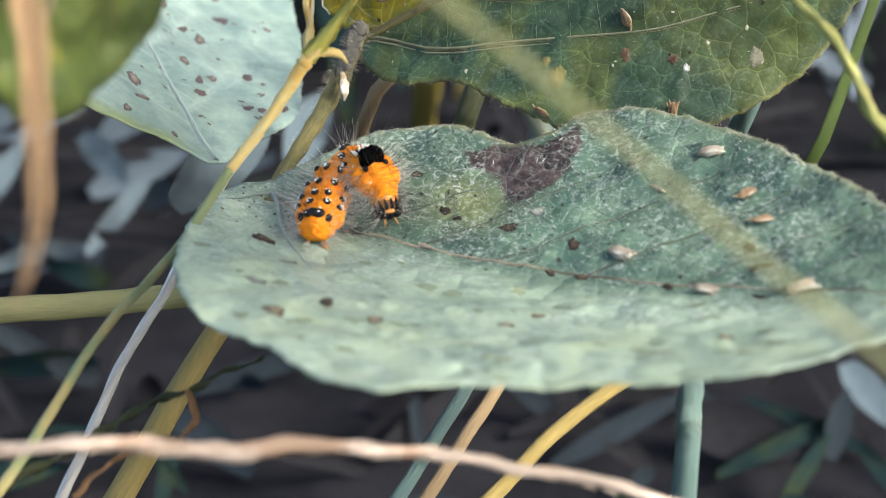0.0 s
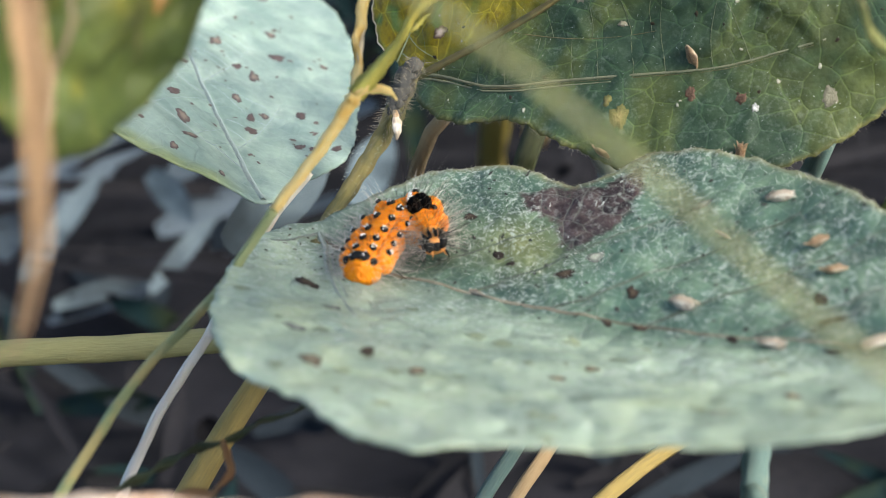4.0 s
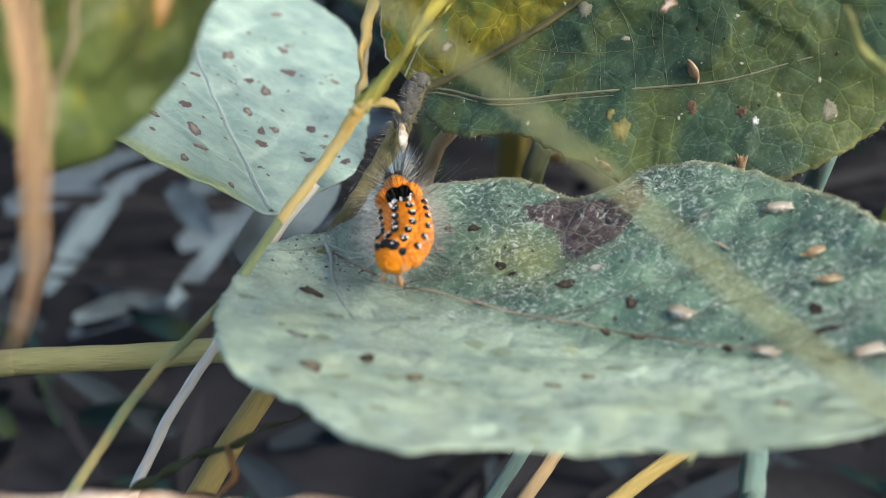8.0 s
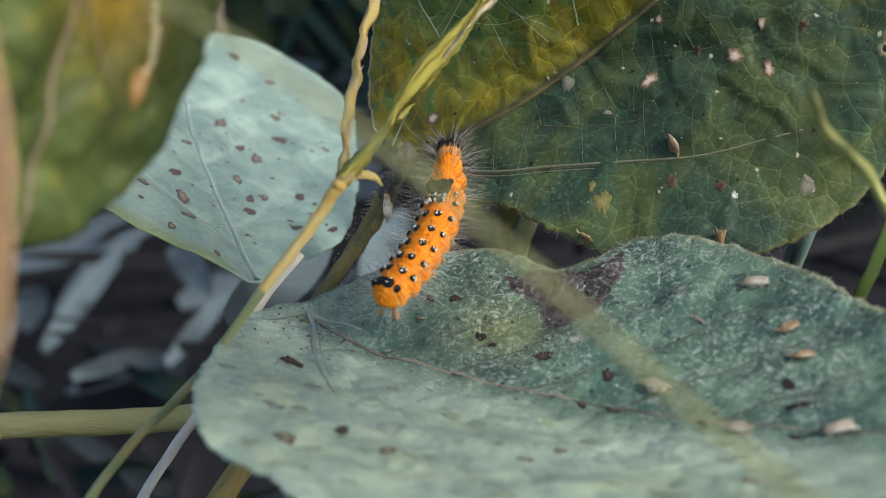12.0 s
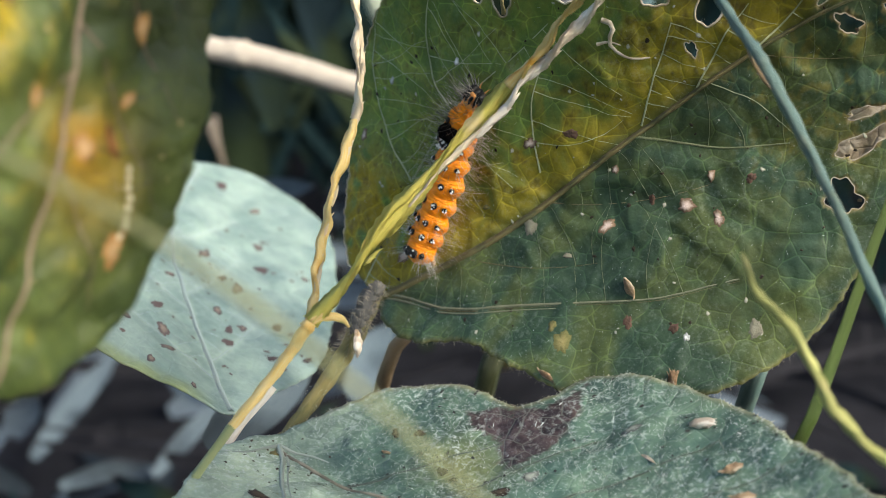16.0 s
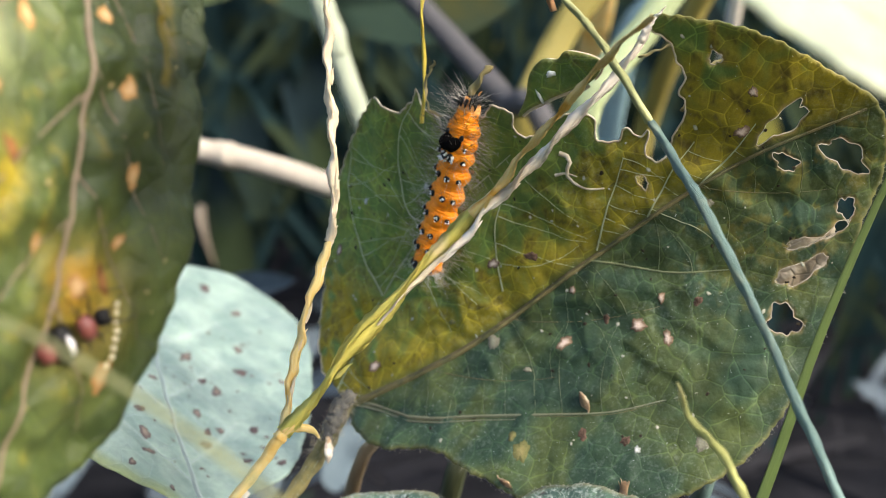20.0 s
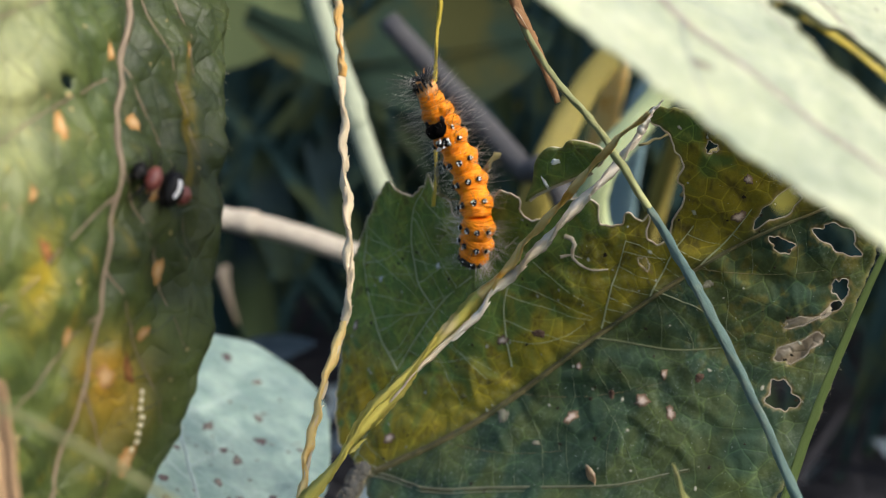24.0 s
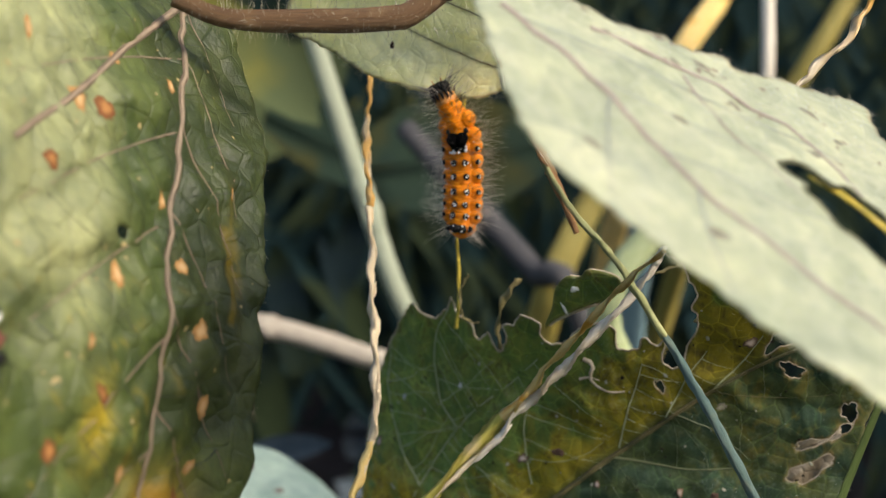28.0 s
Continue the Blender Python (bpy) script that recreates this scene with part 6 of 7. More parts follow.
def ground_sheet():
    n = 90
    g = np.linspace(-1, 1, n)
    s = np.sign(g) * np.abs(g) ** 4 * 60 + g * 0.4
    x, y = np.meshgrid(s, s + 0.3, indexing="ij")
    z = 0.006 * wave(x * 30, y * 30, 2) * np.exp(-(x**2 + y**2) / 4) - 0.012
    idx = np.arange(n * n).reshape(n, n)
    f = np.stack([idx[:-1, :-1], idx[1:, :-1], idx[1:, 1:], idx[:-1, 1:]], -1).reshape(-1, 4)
    tagged(new("ground", mesh_of("ground", np.stack([x, y, z], -1).reshape(-1, 3), f.tolist(), soil)), "bare soil under the weeds, shade put into its colour", "ground", kind="structure")


def ribbons(name, label, category, rows, mat, kind="stuff"):
    """Many flat, bowed blades in one mesh. A row: foot, tip, sag, half width (cm)."""
    vs, fs = [], []
    for foot, tip, sag, w in rows:
        foot, tip = np.array(foot), np.array(tip)
        d = tip - foot
        side = np.cross(d, (0.2, -1, 0.3))
        side /= np.linalg.norm(side) + 1e-9
        o = len(vs)
        for k in range(9):
            t = k / 8
            c = foot + d * t + np.array([0, 0, -sag]) * (t * t) + np.array([0, 0, sag * 0.8]) * t
            ww = w * math.sin(math.pi * min(1.0, 0.1 + 0.9 * t)) ** 0.75 + 0.01
            fold = np.cross(d, side)
            fold = fold / (np.linalg.norm(fold) + 1e-9) * ww * 0.35
            vs += [c - side * ww, c + fold, c + side * ww]
        for k in range(8):
            a = o + 3 * k
            fs += [(a, a + 1, a + 4, a + 3), (a + 1, a + 2, a + 5, a + 4)]
    me = mesh_of(name, np.array(vs) * CM, fs, mat)
    layer = me.uv_layers.new(name="UVMap")
    li = np.empty(len(me.loops), int)
    me.loops.foreach_get("vertex_index", li)
    layer.data.foreach_set("uv", np.stack([(li % 3) / 2.0, (li // 3 % 9) * 0.5], 1).astype(np.float32).ravel())
    return tagged(new(name, me), label, category, kind=kind)


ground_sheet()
rng = random.Random(5)
# All but back_grey are near black: background shade put into the colour
back_green = fibre_material("weed_green_shaded", (0.015, 0.036, 0.036), (0.008, 0.021, 0.025), (0.030, 0.044, 0.022), scale=30.0, see=0.2, rough=0.85, spec=0.08)
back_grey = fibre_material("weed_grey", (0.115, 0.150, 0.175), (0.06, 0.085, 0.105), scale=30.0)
back_dim = fibre_material("weed_grey_shaded", (0.030, 0.040, 0.048), (0.014, 0.020, 0.026), scale=30.0, rough=0.85, spec=0.08)
back_dry = fibre_material("weed_dry_shaded", (0.024, 0.023, 0.025), (0.010, 0.011, 0.014), scale=30.0, rough=0.85, spec=0.08)


def weeds(count, seed, y0, y1, low, high, lean, wide=1.0):
    r = random.Random(seed)
    rows = []
    for _ in range(count):
        y = r.uniform(y0, y1)
        x = r.uniform(-0.55 * y - 6, 0.55 * y + 6)
        z = r.uniform(0, 5)
        a = r.uniform(-lean, lean)
        h = r.uniform(low, high)
        rows.append(((x, y, z), (x + a * h, y + r.uniform(-0.5, 0.5) * h, z + h), r.uniform(0, 0.3) * h, wide * r.uniform(0.15, 0.45)))
    return rows


ribbons("back_grass", "dense green grass behind the leaves, shade put into its colour", "grass", weeds(640, 3, 66, 130, 10, 50, 0.9, 1.0), back_green)
ribbons("far_grass", "tall grass closing the view, shade put into its colour", "grass", weeds(1300, 4, 95, 260, 30, 120, 0.6, 1.7), back_green)
rm = random.Random(9)
meadow = []
for _ in range(2600):
    a, d = rm.uniform(0, 6.283), 60 + 260 * rm.random() ** 0.7
    x, y, h = d * math.sin(a), d * math.cos(a), rm.uniform(14, 44)
    meadow.append(((x, y, -1), (x + rm.uniform(-0.5, 0.5) * h, y + rm.uniform(-0.5, 0.5) * h, h), 0.2 * h, rm.uniform(0.4, 1.1)))
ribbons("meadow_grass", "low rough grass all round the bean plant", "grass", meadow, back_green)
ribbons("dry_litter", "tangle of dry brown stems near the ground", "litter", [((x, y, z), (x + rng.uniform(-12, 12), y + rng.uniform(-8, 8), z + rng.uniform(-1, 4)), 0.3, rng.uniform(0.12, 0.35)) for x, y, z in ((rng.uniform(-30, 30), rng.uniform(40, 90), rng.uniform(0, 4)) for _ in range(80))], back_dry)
ribbons("low_litter", "bleached grey leaves lying in the shade", "litter", [((x, y, z), (x + rng.uniform(1, 5), y + rng.uniform(-2, 2), z + rng.uniform(1, 5)), 0.5, rng.uniform(0.4, 0.8)) for x, y, z in ((rng.uniform(-24, -9), rng.uniform(46, 58), rng.uniform(-1, 2)) for _ in range(6))], back_grey)
rc = random.Random(17)
# Bits use the near-black weed colours, which hold the shade down there
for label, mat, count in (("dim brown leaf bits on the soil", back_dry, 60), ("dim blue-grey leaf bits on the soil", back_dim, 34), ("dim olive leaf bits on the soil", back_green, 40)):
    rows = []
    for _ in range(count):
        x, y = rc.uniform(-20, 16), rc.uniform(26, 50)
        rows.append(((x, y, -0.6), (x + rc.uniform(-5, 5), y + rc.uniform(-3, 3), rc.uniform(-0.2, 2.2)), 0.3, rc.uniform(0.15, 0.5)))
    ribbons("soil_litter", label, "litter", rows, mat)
far_olive = fibre_material("far_olive", (0.20, 0.175, 0.03), (0.11, 0.115, 0.028), (0.07, 0.09, 0.04), scale=12.0, rough=0.85, spec=0.08)
for label, foot, tip, w in (("pale grey dry leaf in the shade", (-23.5, 54.5, 1.0), (-15.0, 56.0, 3.6), 0.9), ("grey-blue dry blade leaning in the shade", (-20.8, 53.0, -0.6), (-17.0, 55.5, 3.0), 0.6), ("small pale dry leaf in the shade", (-15.6, 54.0, -0.5), (-11.2, 55.2, 1.2), 0.7), ("grey-blue dry blade low in the shade", (-17.5, 45.0, -0.5), (-12.5, 46.0, 1.0), 0.35)):
    ribbons("bleached_leaf", label, "dry leaf", [(foot, tip, 0.4, w)], back_grey, "")
light_grey = fibre_material("bleached_grey", (0.10, 0.135, 0.15), (0.058, 0.084, 0.098), (0.025, 0.038, 0.046), scale=25.0)
for label, foot, tip, w in (
    ("long bleached blue-grey blade in the shade", (-18.9, 46.6, 0.5), (-17.3, 53.1, 2.9), 0.5),
    ("bleached blue-grey blade leaning in the shade", (-12.3, 41.4, 2.5), (-10.7, 45.4, 3.9), 0.35),
    ("pale curled dry leaf in the shade", (-16.3, 42.7, 1.3), (-12.6, 45.3, 1.5), 0.4),
    ("bleached grey leaf in the shade", (-14.9, 51.3, 3.3), (-12.5, 48.8, 2.1), 0.6),
    ("pale blue-grey leaf low behind the stalks", (-4.8, 21.8, 12.7), (-3.4, 24.8, 13.1), 0.5),
    ("lilac-grey dry leaf behind the stalks", (-4.6, 37.6, 7.3), (-3.9, 42.4, 8.1), 0.7),
    ("grey-green dry leaf low under the bean leaf", (12.8, 36.6, 1.0), (13.6, 34.0, 0.2), 0.6),
    ("pale teal leaf low in the shade behind", (-9.8, 41.5, 12.2), (-6.0, 39.6, 13.6), 0.5),
    ("brown dry leaf low under the bean leaf", (7.1, 34.1, 0.5), (10.9, 33.7, -0.5), 0.9),
):
    ribbons("bleached_leaf", label, "dry leaf", [(foot, tip, 0.4, w)], back_dry if label.startswith("brown") else light_grey, "")
# Near-black olive: the shade these leaves hang in is put into the colour
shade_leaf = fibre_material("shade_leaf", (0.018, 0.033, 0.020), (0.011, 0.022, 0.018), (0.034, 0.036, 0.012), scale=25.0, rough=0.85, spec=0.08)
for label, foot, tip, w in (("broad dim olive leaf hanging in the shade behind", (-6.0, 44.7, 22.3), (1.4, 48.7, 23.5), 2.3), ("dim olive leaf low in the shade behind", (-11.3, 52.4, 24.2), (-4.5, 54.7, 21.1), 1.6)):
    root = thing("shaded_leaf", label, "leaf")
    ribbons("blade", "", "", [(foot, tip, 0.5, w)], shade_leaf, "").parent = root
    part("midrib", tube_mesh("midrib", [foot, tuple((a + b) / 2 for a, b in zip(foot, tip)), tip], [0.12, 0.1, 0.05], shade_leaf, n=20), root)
lilac_stem = fibre_material("lilac_stem", (0.090, 0.088, 0.088), (0.066, 0.064, 0.066), rough=0.85, spec=0.08)
stalk("leaning_stem", "lilac-grey dry stem leaning far behind", "stem", [(-4.3, 44.2, 23.9), (-2.4, 43.0, 22.1), (-0.7, 41.9, 20.5), (0.7, 40.7, 19.2), (2.2, 39.6, 17.8), (8.0, 44.0, 0.0)], [0.4, 0.42, 0.42, 0.4, 0.38, 0.38], lilac_stem, n=40, ridge=0.04)
# Near-black teal, with the far background's shade put into it
shaded_teal = fibre_material("shaded_teal", (0.010, 0.020, 0.023), (0.005, 0.012, 0.015), (0.018, 0.028, 0.012), scale=14.0, rough=0.85, spec=0.08)
ribbons("far_leaf", "broad olive leaf far behind", "leaf", [((-17, 62, 22), (-9.5, 63, 27.5), 0.5, 2.6), ((-12.5, 46, 28.5), (-7.5, 45, 24.0), 0.5, 1.3), ((-17.5, 100, 20), (-1.0, 102, 27.5), 0.5, 4.2), ((-9.0, 105, 14), (3.5, 105, 22), 0.5, 3.2), ((14, 70, 14), (9, 71, 24), 1.0, 1.4)], far_olive)
ribbons("far_leaf", "broad blue-green leaves far behind", "leaf", [((x, y, z), (x + rng.uniform(-5, 5), y, z + rng.uniform(4, 9)), 1.0, rng.uniform(0.5, 1.1)) for x, y, z in ((rng.uniform(-22, 14), rng.uniform(55, 85), rng.uniform(6, 26)) for _ in range(18))], shaded_teal)
ribbons("grey_litter", "bleached blue-grey grass blades lying low in the shade", "litter", [((x, y, z), (x + rng.uniform(-3, 6), y + rng.uniform(-3, 3), z + rng.uniform(1, 6)), 0.6, rng.uniform(0.4, 0.9)) for x, y, z in ((rng.uniform(-30, -8), rng.uniform(60, 80), rng.uniform(0, 3)) for _ in range(8))], back_grey)
ribbons("grey_litter", "bleached blue-grey grass blades lying low in the shade", "litter", [((x, y, z), (x + rng.uniform(-5, 5), y + rng.uniform(-3, 3), z + rng.uniform(1, 4)), 0.6, rng.uniform(0.3, 0.6)) for x, y, z in ((rng.uniform(8, 26), rng.uniform(50, 70), rng.uniform(0, 4)) for _ in range(9))], back_grey)

# ---- caterpillar ----
skin, nt, bsdf = nodes_of("orange_skin", 0.45, 0.28)
tc = nt.nodes.new("ShaderNodeTexCoord")
n1 = node(nt, "ShaderNodeTexNoise", Scale=700.0, Detail=6.0)
n2 = node(nt, "ShaderNodeTexNoise", Scale=160.0, Detail=2.0)
for n in (n1, n2):
    nt.links.new(tc.outputs["Object"], n.inputs["Vector"])
col = mix(nt, ramp(nt, n2.outputs["Fac"], [(0.3, (0, 0, 0)), (0.7, (1, 1, 1))]), (0.84, 0.215, 0.001), (0.93, 0.31, 0.004))
col = mix(nt, ramp(nt, n1.outputs["Fac"], [(0.55, (0, 0, 0)), (0.8, (0.5, 0.5, 0.5))]), col, (0.50, 0.10, 0.004))
nt.links.new(col, bsdf.inputs["Base Color"])
bsdf.inputs["Subsurface Weight"].default_value = 0.15
bsdf.inputs["Subsurface Radius"].default_value = (0.001, 0.0004, 0.0001)
bsdf.inputs["Subsurface Scale"].default_value = 0.5
fold = nt.nodes.new("ShaderNodeMapping")
fold.inputs["Scale"].default_value = (1.0, 0.16, 0.16)
nt.links.new(tc.outputs["Object"], fold.inputs["Vector"])
n3 = node(nt, "ShaderNodeTexNoise", Scale=2600.0, Detail=3.0)
nt.links.new(fold.outputs["Vector"], n3.inputs["Vector"])
bump(nt, mix(nt, 0.65, n1.outputs["Fac"], n3.outputs["Fac"]), 0.9, 0.0011, bsdf)
nt.links.new(mix(nt, ramp(nt, n3.outputs["Fac"], [(0.3, (0.75, 0.75, 0.75)), (0.5, (0, 0, 0))]), col, (0.66, 0.15, 0.001)), bsdf.inputs["Base Color"])
ink = noise_material("black_skin", (0.003, 0.003, 0.003), (0.010, 0.009, 0.008), 900.0, 0.5, 0.22)
velvet = noise_material("velvet_black", (0.0012, 0.0012, 0.0014), (0.003, 0.003, 0.003), 1200.0, 0.95, 0.02)
white_wart = noise_material("white_wart", (0.75, 0.73, 0.68), (0.9, 0.88, 0.84), 900.0, 0.5, 0.4)
hair_pale = noise_material("pale_bristle", (0.46, 0.43, 0.37), (0.62, 0.58, 0.50), 300.0, 0.4, 0.5)
hair_dark = noise_material("dark_bristle", (0.015, 0.013, 0.012), (0.04, 0.035, 0.03), 300.0, 0.4, 0.5)
proleg_mat = noise_material("proleg_skin", (0.22, 0.11, 0.04), (0.38, 0.22, 0.10), 500.0, 0.5, 0.4)
collar_mat = noise_material("collar_skin", (0.62, 0.22, 0.04), (0.70, 0.34, 0.10), 500.0, 0.5, 0.4)


def ring_mesh(name, length, r_back, r_front, bulge, mat, lumps=0.04, seed=0.0, cap_back=False, cap_front=False, flat=0.86):
    """A body ring along x: bulging in its middle, creased across by two finer folds, a little flat below."""
    nx, na = 25, 36
    vs = []
    for i in range(nx):
        t = i / (nx - 1)
        base = r_back + (r_front - r_back) * t
        r = base * (1 - bulge * abs(2 * t - 1) ** 1.4)
        r *= 1 - 0.035 * math.exp(-((t - 0.34) / 0.03) ** 2) - 0.03 * math.exp(-((t - 0.68) / 0.03) ** 2)
        if cap_back:
            r *= math.sin(0.5 * math.pi * min(1, t * 1.9 + 0.02)) ** 0.55
        if cap_front:
            r *= math.sin(0.5 * math.pi * min(1, (1 - t) * 1.7 + 0.02)) ** 0.6
        for j in range(na):
            a = 2 * math.pi * j / na
            l = 1 + lumps * max(0, math.cos(4 * (a - 0.4))) * math.sin(math.pi * t) + 0.018 * math.sin(5 * a + seed + 7 * t) + 0.012 * math.sin(9 * a + 2 * seed - 11 * t)
            y, z = r * l * math.cos(a), r * l * math.sin(a)
            vs.append(((t - 0.5) * length + 0.012 * math.sin(3 * a + seed), y, z * (flat if z < 0 else 1)))
    fs = [(i * na + j, i * na + (j + 1) % na, (i + 1) * na + (j + 1) % na, (i + 1) * na + j) for i in range(nx - 1) for j in range(na)]
    fs += [tuple(range(na - 1, -1, -1)), tuple(range((nx - 1) * na, nx * na))]
    return mesh_of(name, np.array(vs) * CM, fs, mat)


def bristles(seed, count, radius, spread, length, low, high, side=0, back=0.0):
    """Hairs that stand off a ring, between two angles from its back; on one side, or on both (0)."""
    r = random.Random(seed)
    rows = []
    for _ in range(count):
        a = radians(90 - (side or r.choice((-1, 1))) * r.uniform(low, high))
        n = np.array([r.uniform(-0.45, 0.45) + back, math.cos(a), math.sin(a)])
        n /= np.linalg.norm(n)
        root = np.array([r.uniform(-spread, spread), radius * math.cos(a) * 0.93, radius * math.sin(a) * 0.93])
        l = length * r.uniform(0.35, 1.2)
        rows.append((root, root + n * l, np.array([r.uniform(-0.12, 0.12), r.uniform(-0.1, 0.1), r.uniform(-0.05, 0.12)]) * l))
    return rows


def dots_mesh(name, at, n, wide, count, seed):
    """The glistening white points on one wart."""
    r = random.Random(seed)
    q = Vector(n).to_track_quat("Z", "Y").to_matrix()
    vs, fs = [], []
    for i in range(count):
        a, d = 6.283 * i / count + r.uniform(-0.6, 0.6), wide * r.uniform(0.2, 0.8)
        c = Vector(at) + q @ Vector((d * math.cos(a), d * math.sin(a), 0.004))
        s = r.uniform(0.010, 0.018)
        o = len(vs)
        for k in range(7):
            g = 6.283 * k / 7
            vs.append(tuple(c + q @ Vector((s * math.cos(g), s * r.uniform(0.7, 1.3) * math.sin(g), -0.004))))
        vs.append(tuple(c + q @ Vector((0, 0, s * 0.9))))
        fs += [(o + k, o + (k + 1) % 7, o + 7) for k in range(7)]
    return mesh_of(name, np.array(vs) * CM, fs, white_wart)


RINGS = 12
caterpillar = thing("caterpillar", "bright orange caterpillar with black warts and fine pale bristles", "caterpillar")
ring_obs, lobe_obs = [], {}
BODY = (0.222, 0.247, 0.246, 0.252, 0.254, 0.254, 0.252, 0.248, 0.234, 0.216, 0.19, 0.16)


def wart_on(ob, x, a, r_at, rx, ry, tall, seed, dots=3):
    n = (0.0, math.sin(radians(a)), math.cos(radians(a)))
    part("wart", ball_mesh("wart", (x, n[1] * r_at, n[2] * r_at), (rx, ry, tall), ink, n, seed=seed), ob, "black wart")
    if dots:
        h = r_at + tall * 0.9
        part("wart_tip", dots_mesh("wart_tip", (x - 0.004, n[1] * h, n[2] * h), n, min(rx, ry), dots, seed * 3 + 1), ob, "white wart tips")


for k in range(RINGS):
    R, nxt = BODY[k], BODY[min(k + 1, 11)]
    name = "tail_ring" if k == 0 else "head" if k == 11 else "body_ring"
    if k == 11:
        ob = part("head", ring_mesh("head", 0.25, 0.155, 0.14, 0.1, ink, 0.03, k, cap_front=True), caterpillar, "dark shiny head")
        for s in (-1, 1):
            part("cheek", ball_mesh("cheek", (0.03, s * 0.09, 0.03), (0.10, 0.085, 0.11), ink, seed=s), ob)
            part("feeler", bristle_mesh("feeler", [((0.1, s * 0.06, -0.03), (0.2, s * 0.09, -0.07), (0.01, 0, 0.02))], collar_mat, 0.016), ob)
        part("bristles", bristle_mesh("bristles", bristles(90, 36, 0.14, 0.1, 0.6, 5, 60, 0, 0.5) + bristles(91, 32, 0.14, 0.1, 0.5, 55, 130, 0, 0.5), hair_dark, 0.0036), ob, "long dark bristles")
        part("pale_bristles", bristle_mesh("pale_bristles", bristles(92, 60, 0.13, 0.1, 0.34, 0, 120, 0, 0.5), hair_pale, 0.0028), ob, "fine pale bristles")
        ring_obs.append(ob)
        continue
    mat = collar_mat if k == 10 else skin
    long = 0.34 if k == 0 else 0.42 if k in (3, 4, 5) else 0.36
    ob = part(name, ring_mesh(name, long, R, nxt, 0.17 if k else 0.06, mat, 0.02 if k > 7 else 0.05, k, cap_back=k == 0), caterpillar, "pale collar ring with dark stripes" if k == 10 else "")
    ring_obs.append(ob)
    # side swellings, which stand out as the body draws together
    if 1 <= k <= 8:
        for s in (-1, 1):
            lobe = part("side_lobe", ball_mesh("side_lobe", (0.0, s * (R - 0.125), -0.01), (0.155 if k else 0.17, 0.150, 0.175), skin, (0, 0, 1), seed=k + s, rough=0.03), caterpillar, "soft side swelling")
            lobe_obs[k, s] = lobe
            part("pale_bristles", bristle_mesh("pale_bristles", bristles(10 + 2 * k + s, 34, R * 0.97, 0.12, 0.42, 55, 125, s, 0.0), hair_pale, 0.0021), lobe, "fine pale bristles")
            if 1 <= k <= 6:
                wart_on(lobe, 0.0, s * 60, R * 1.015, 0.042, 0.045, 0.034, 5 * k + s, 3)
    if k == 0:
        for a, rx, ry in ((15, 0.075, 0.085), (-15, 0.075, 0.085), (0, 0.065, 0.06), (48, 0.06, 0.055), (-48, 0.055, 0.05)):
            wart_on(ob, 0.0, a, R * 1.01, rx, ry, 0.055, a + 3, 2 if abs(a) == 15 else 0)
    elif 1 <= k <= 5:
        for s in (-1, 1):
            wart_on(ob, 0.0, s * (23 + 3 * math.sin(k * 2.3)), R * 1.01, 0.053, 0.054, 0.040, 7 * k + s, 4)
    elif k == 6:
        for s in (-1, 1):
            wart_on(ob, 0.03, s * 15, R * 0.99, 0.075, 0.07, 0.04, 7 * k + s, 3)
    elif k == 7:
        for s in (-1, 1):
            part("hump", ball_mesh("hump", (0.0, s * 0.052, R * 0.96), (0.13, 0.11, 0.155), velvet, (-0.1, s * 0.12, 1), seed=s, rough=0.03), ob, "velvety black hump")
            wart_on(ob, 0.13, s * 37, R * 0.975, 0.05, 0.038, 0.03, s, 0)
            wart_on(ob, -0.04, s * 60, R * 0.985, 0.038, 0.038, 0.025, s + 4, 2)
    if k == 6:
        rt = random.Random(77)
        for i in range(15):
            a = rt.uniform(-30, 30)
            n = (rt.uniform(-0.5, 0.1), math.sin(radians(a)), math.cos(radians(a)))
            s = rt.uniform(0.012, 0.022)
            part("white_tuft", ball_mesh("white_tuft", (rt.uniform(-0.05, 0.1), n[1] * (R + 0.03), n[2] * (R + 0.03)), (s, s, s * rt.uniform(1.2, 2.2)), white_wart, n, seed=i, rough=0.18), ob, "white warty tuft")
    if k == 10:
        for i in range(6):
            a = -62 + 25 * i
            n = (0.0, math.sin(radians(a)), math.cos(radians(a)))
            part("stripe", tube_mesh("stripe", [(0.02, n[1] * R * 0.99, n[2] * R * 0.99), (0.09, n[1] * R * 0.96, n[2] * R * 0.96), (0.16, n[1] * R * 0.9, n[2] * R * 0.9)], [0.008, 0.024, 0.022], ink, n=8), ob, "dark stripe")
    part("pale_bristles", bristle_mesh("pale_bristles", bristles(110 + k, (50 if k == 0 else 60 if k > 8 else 14), R, 0.13, 0.42, 30, 115, 0, -0.5 if k == 0 else 0.3 if k > 8 else 0.0), hair_pale, 0.0021), ob, "fine pale bristles")
    part("dark_bristles", bristle_mesh("dark_bristles", bristles(40 + k, 12 if k < 6 else 26, R, 0.1, 0.85 if k in (6, 7) else 0.6 if k > 7 else 0.5, 5, 75, 0, 0.4 if k > 6 else 0.1), hair_dark, 0.0032), ob, "long dark bristles")
    if k == 0:
        part("tail_fringe", bristle_mesh("tail_fringe", bristles(131, 110, R * 0.8, 0.16, 0.3, 60, 180, 0, -0.9), hair_pale, 0.0024), ob, "fringe of pale hairs")
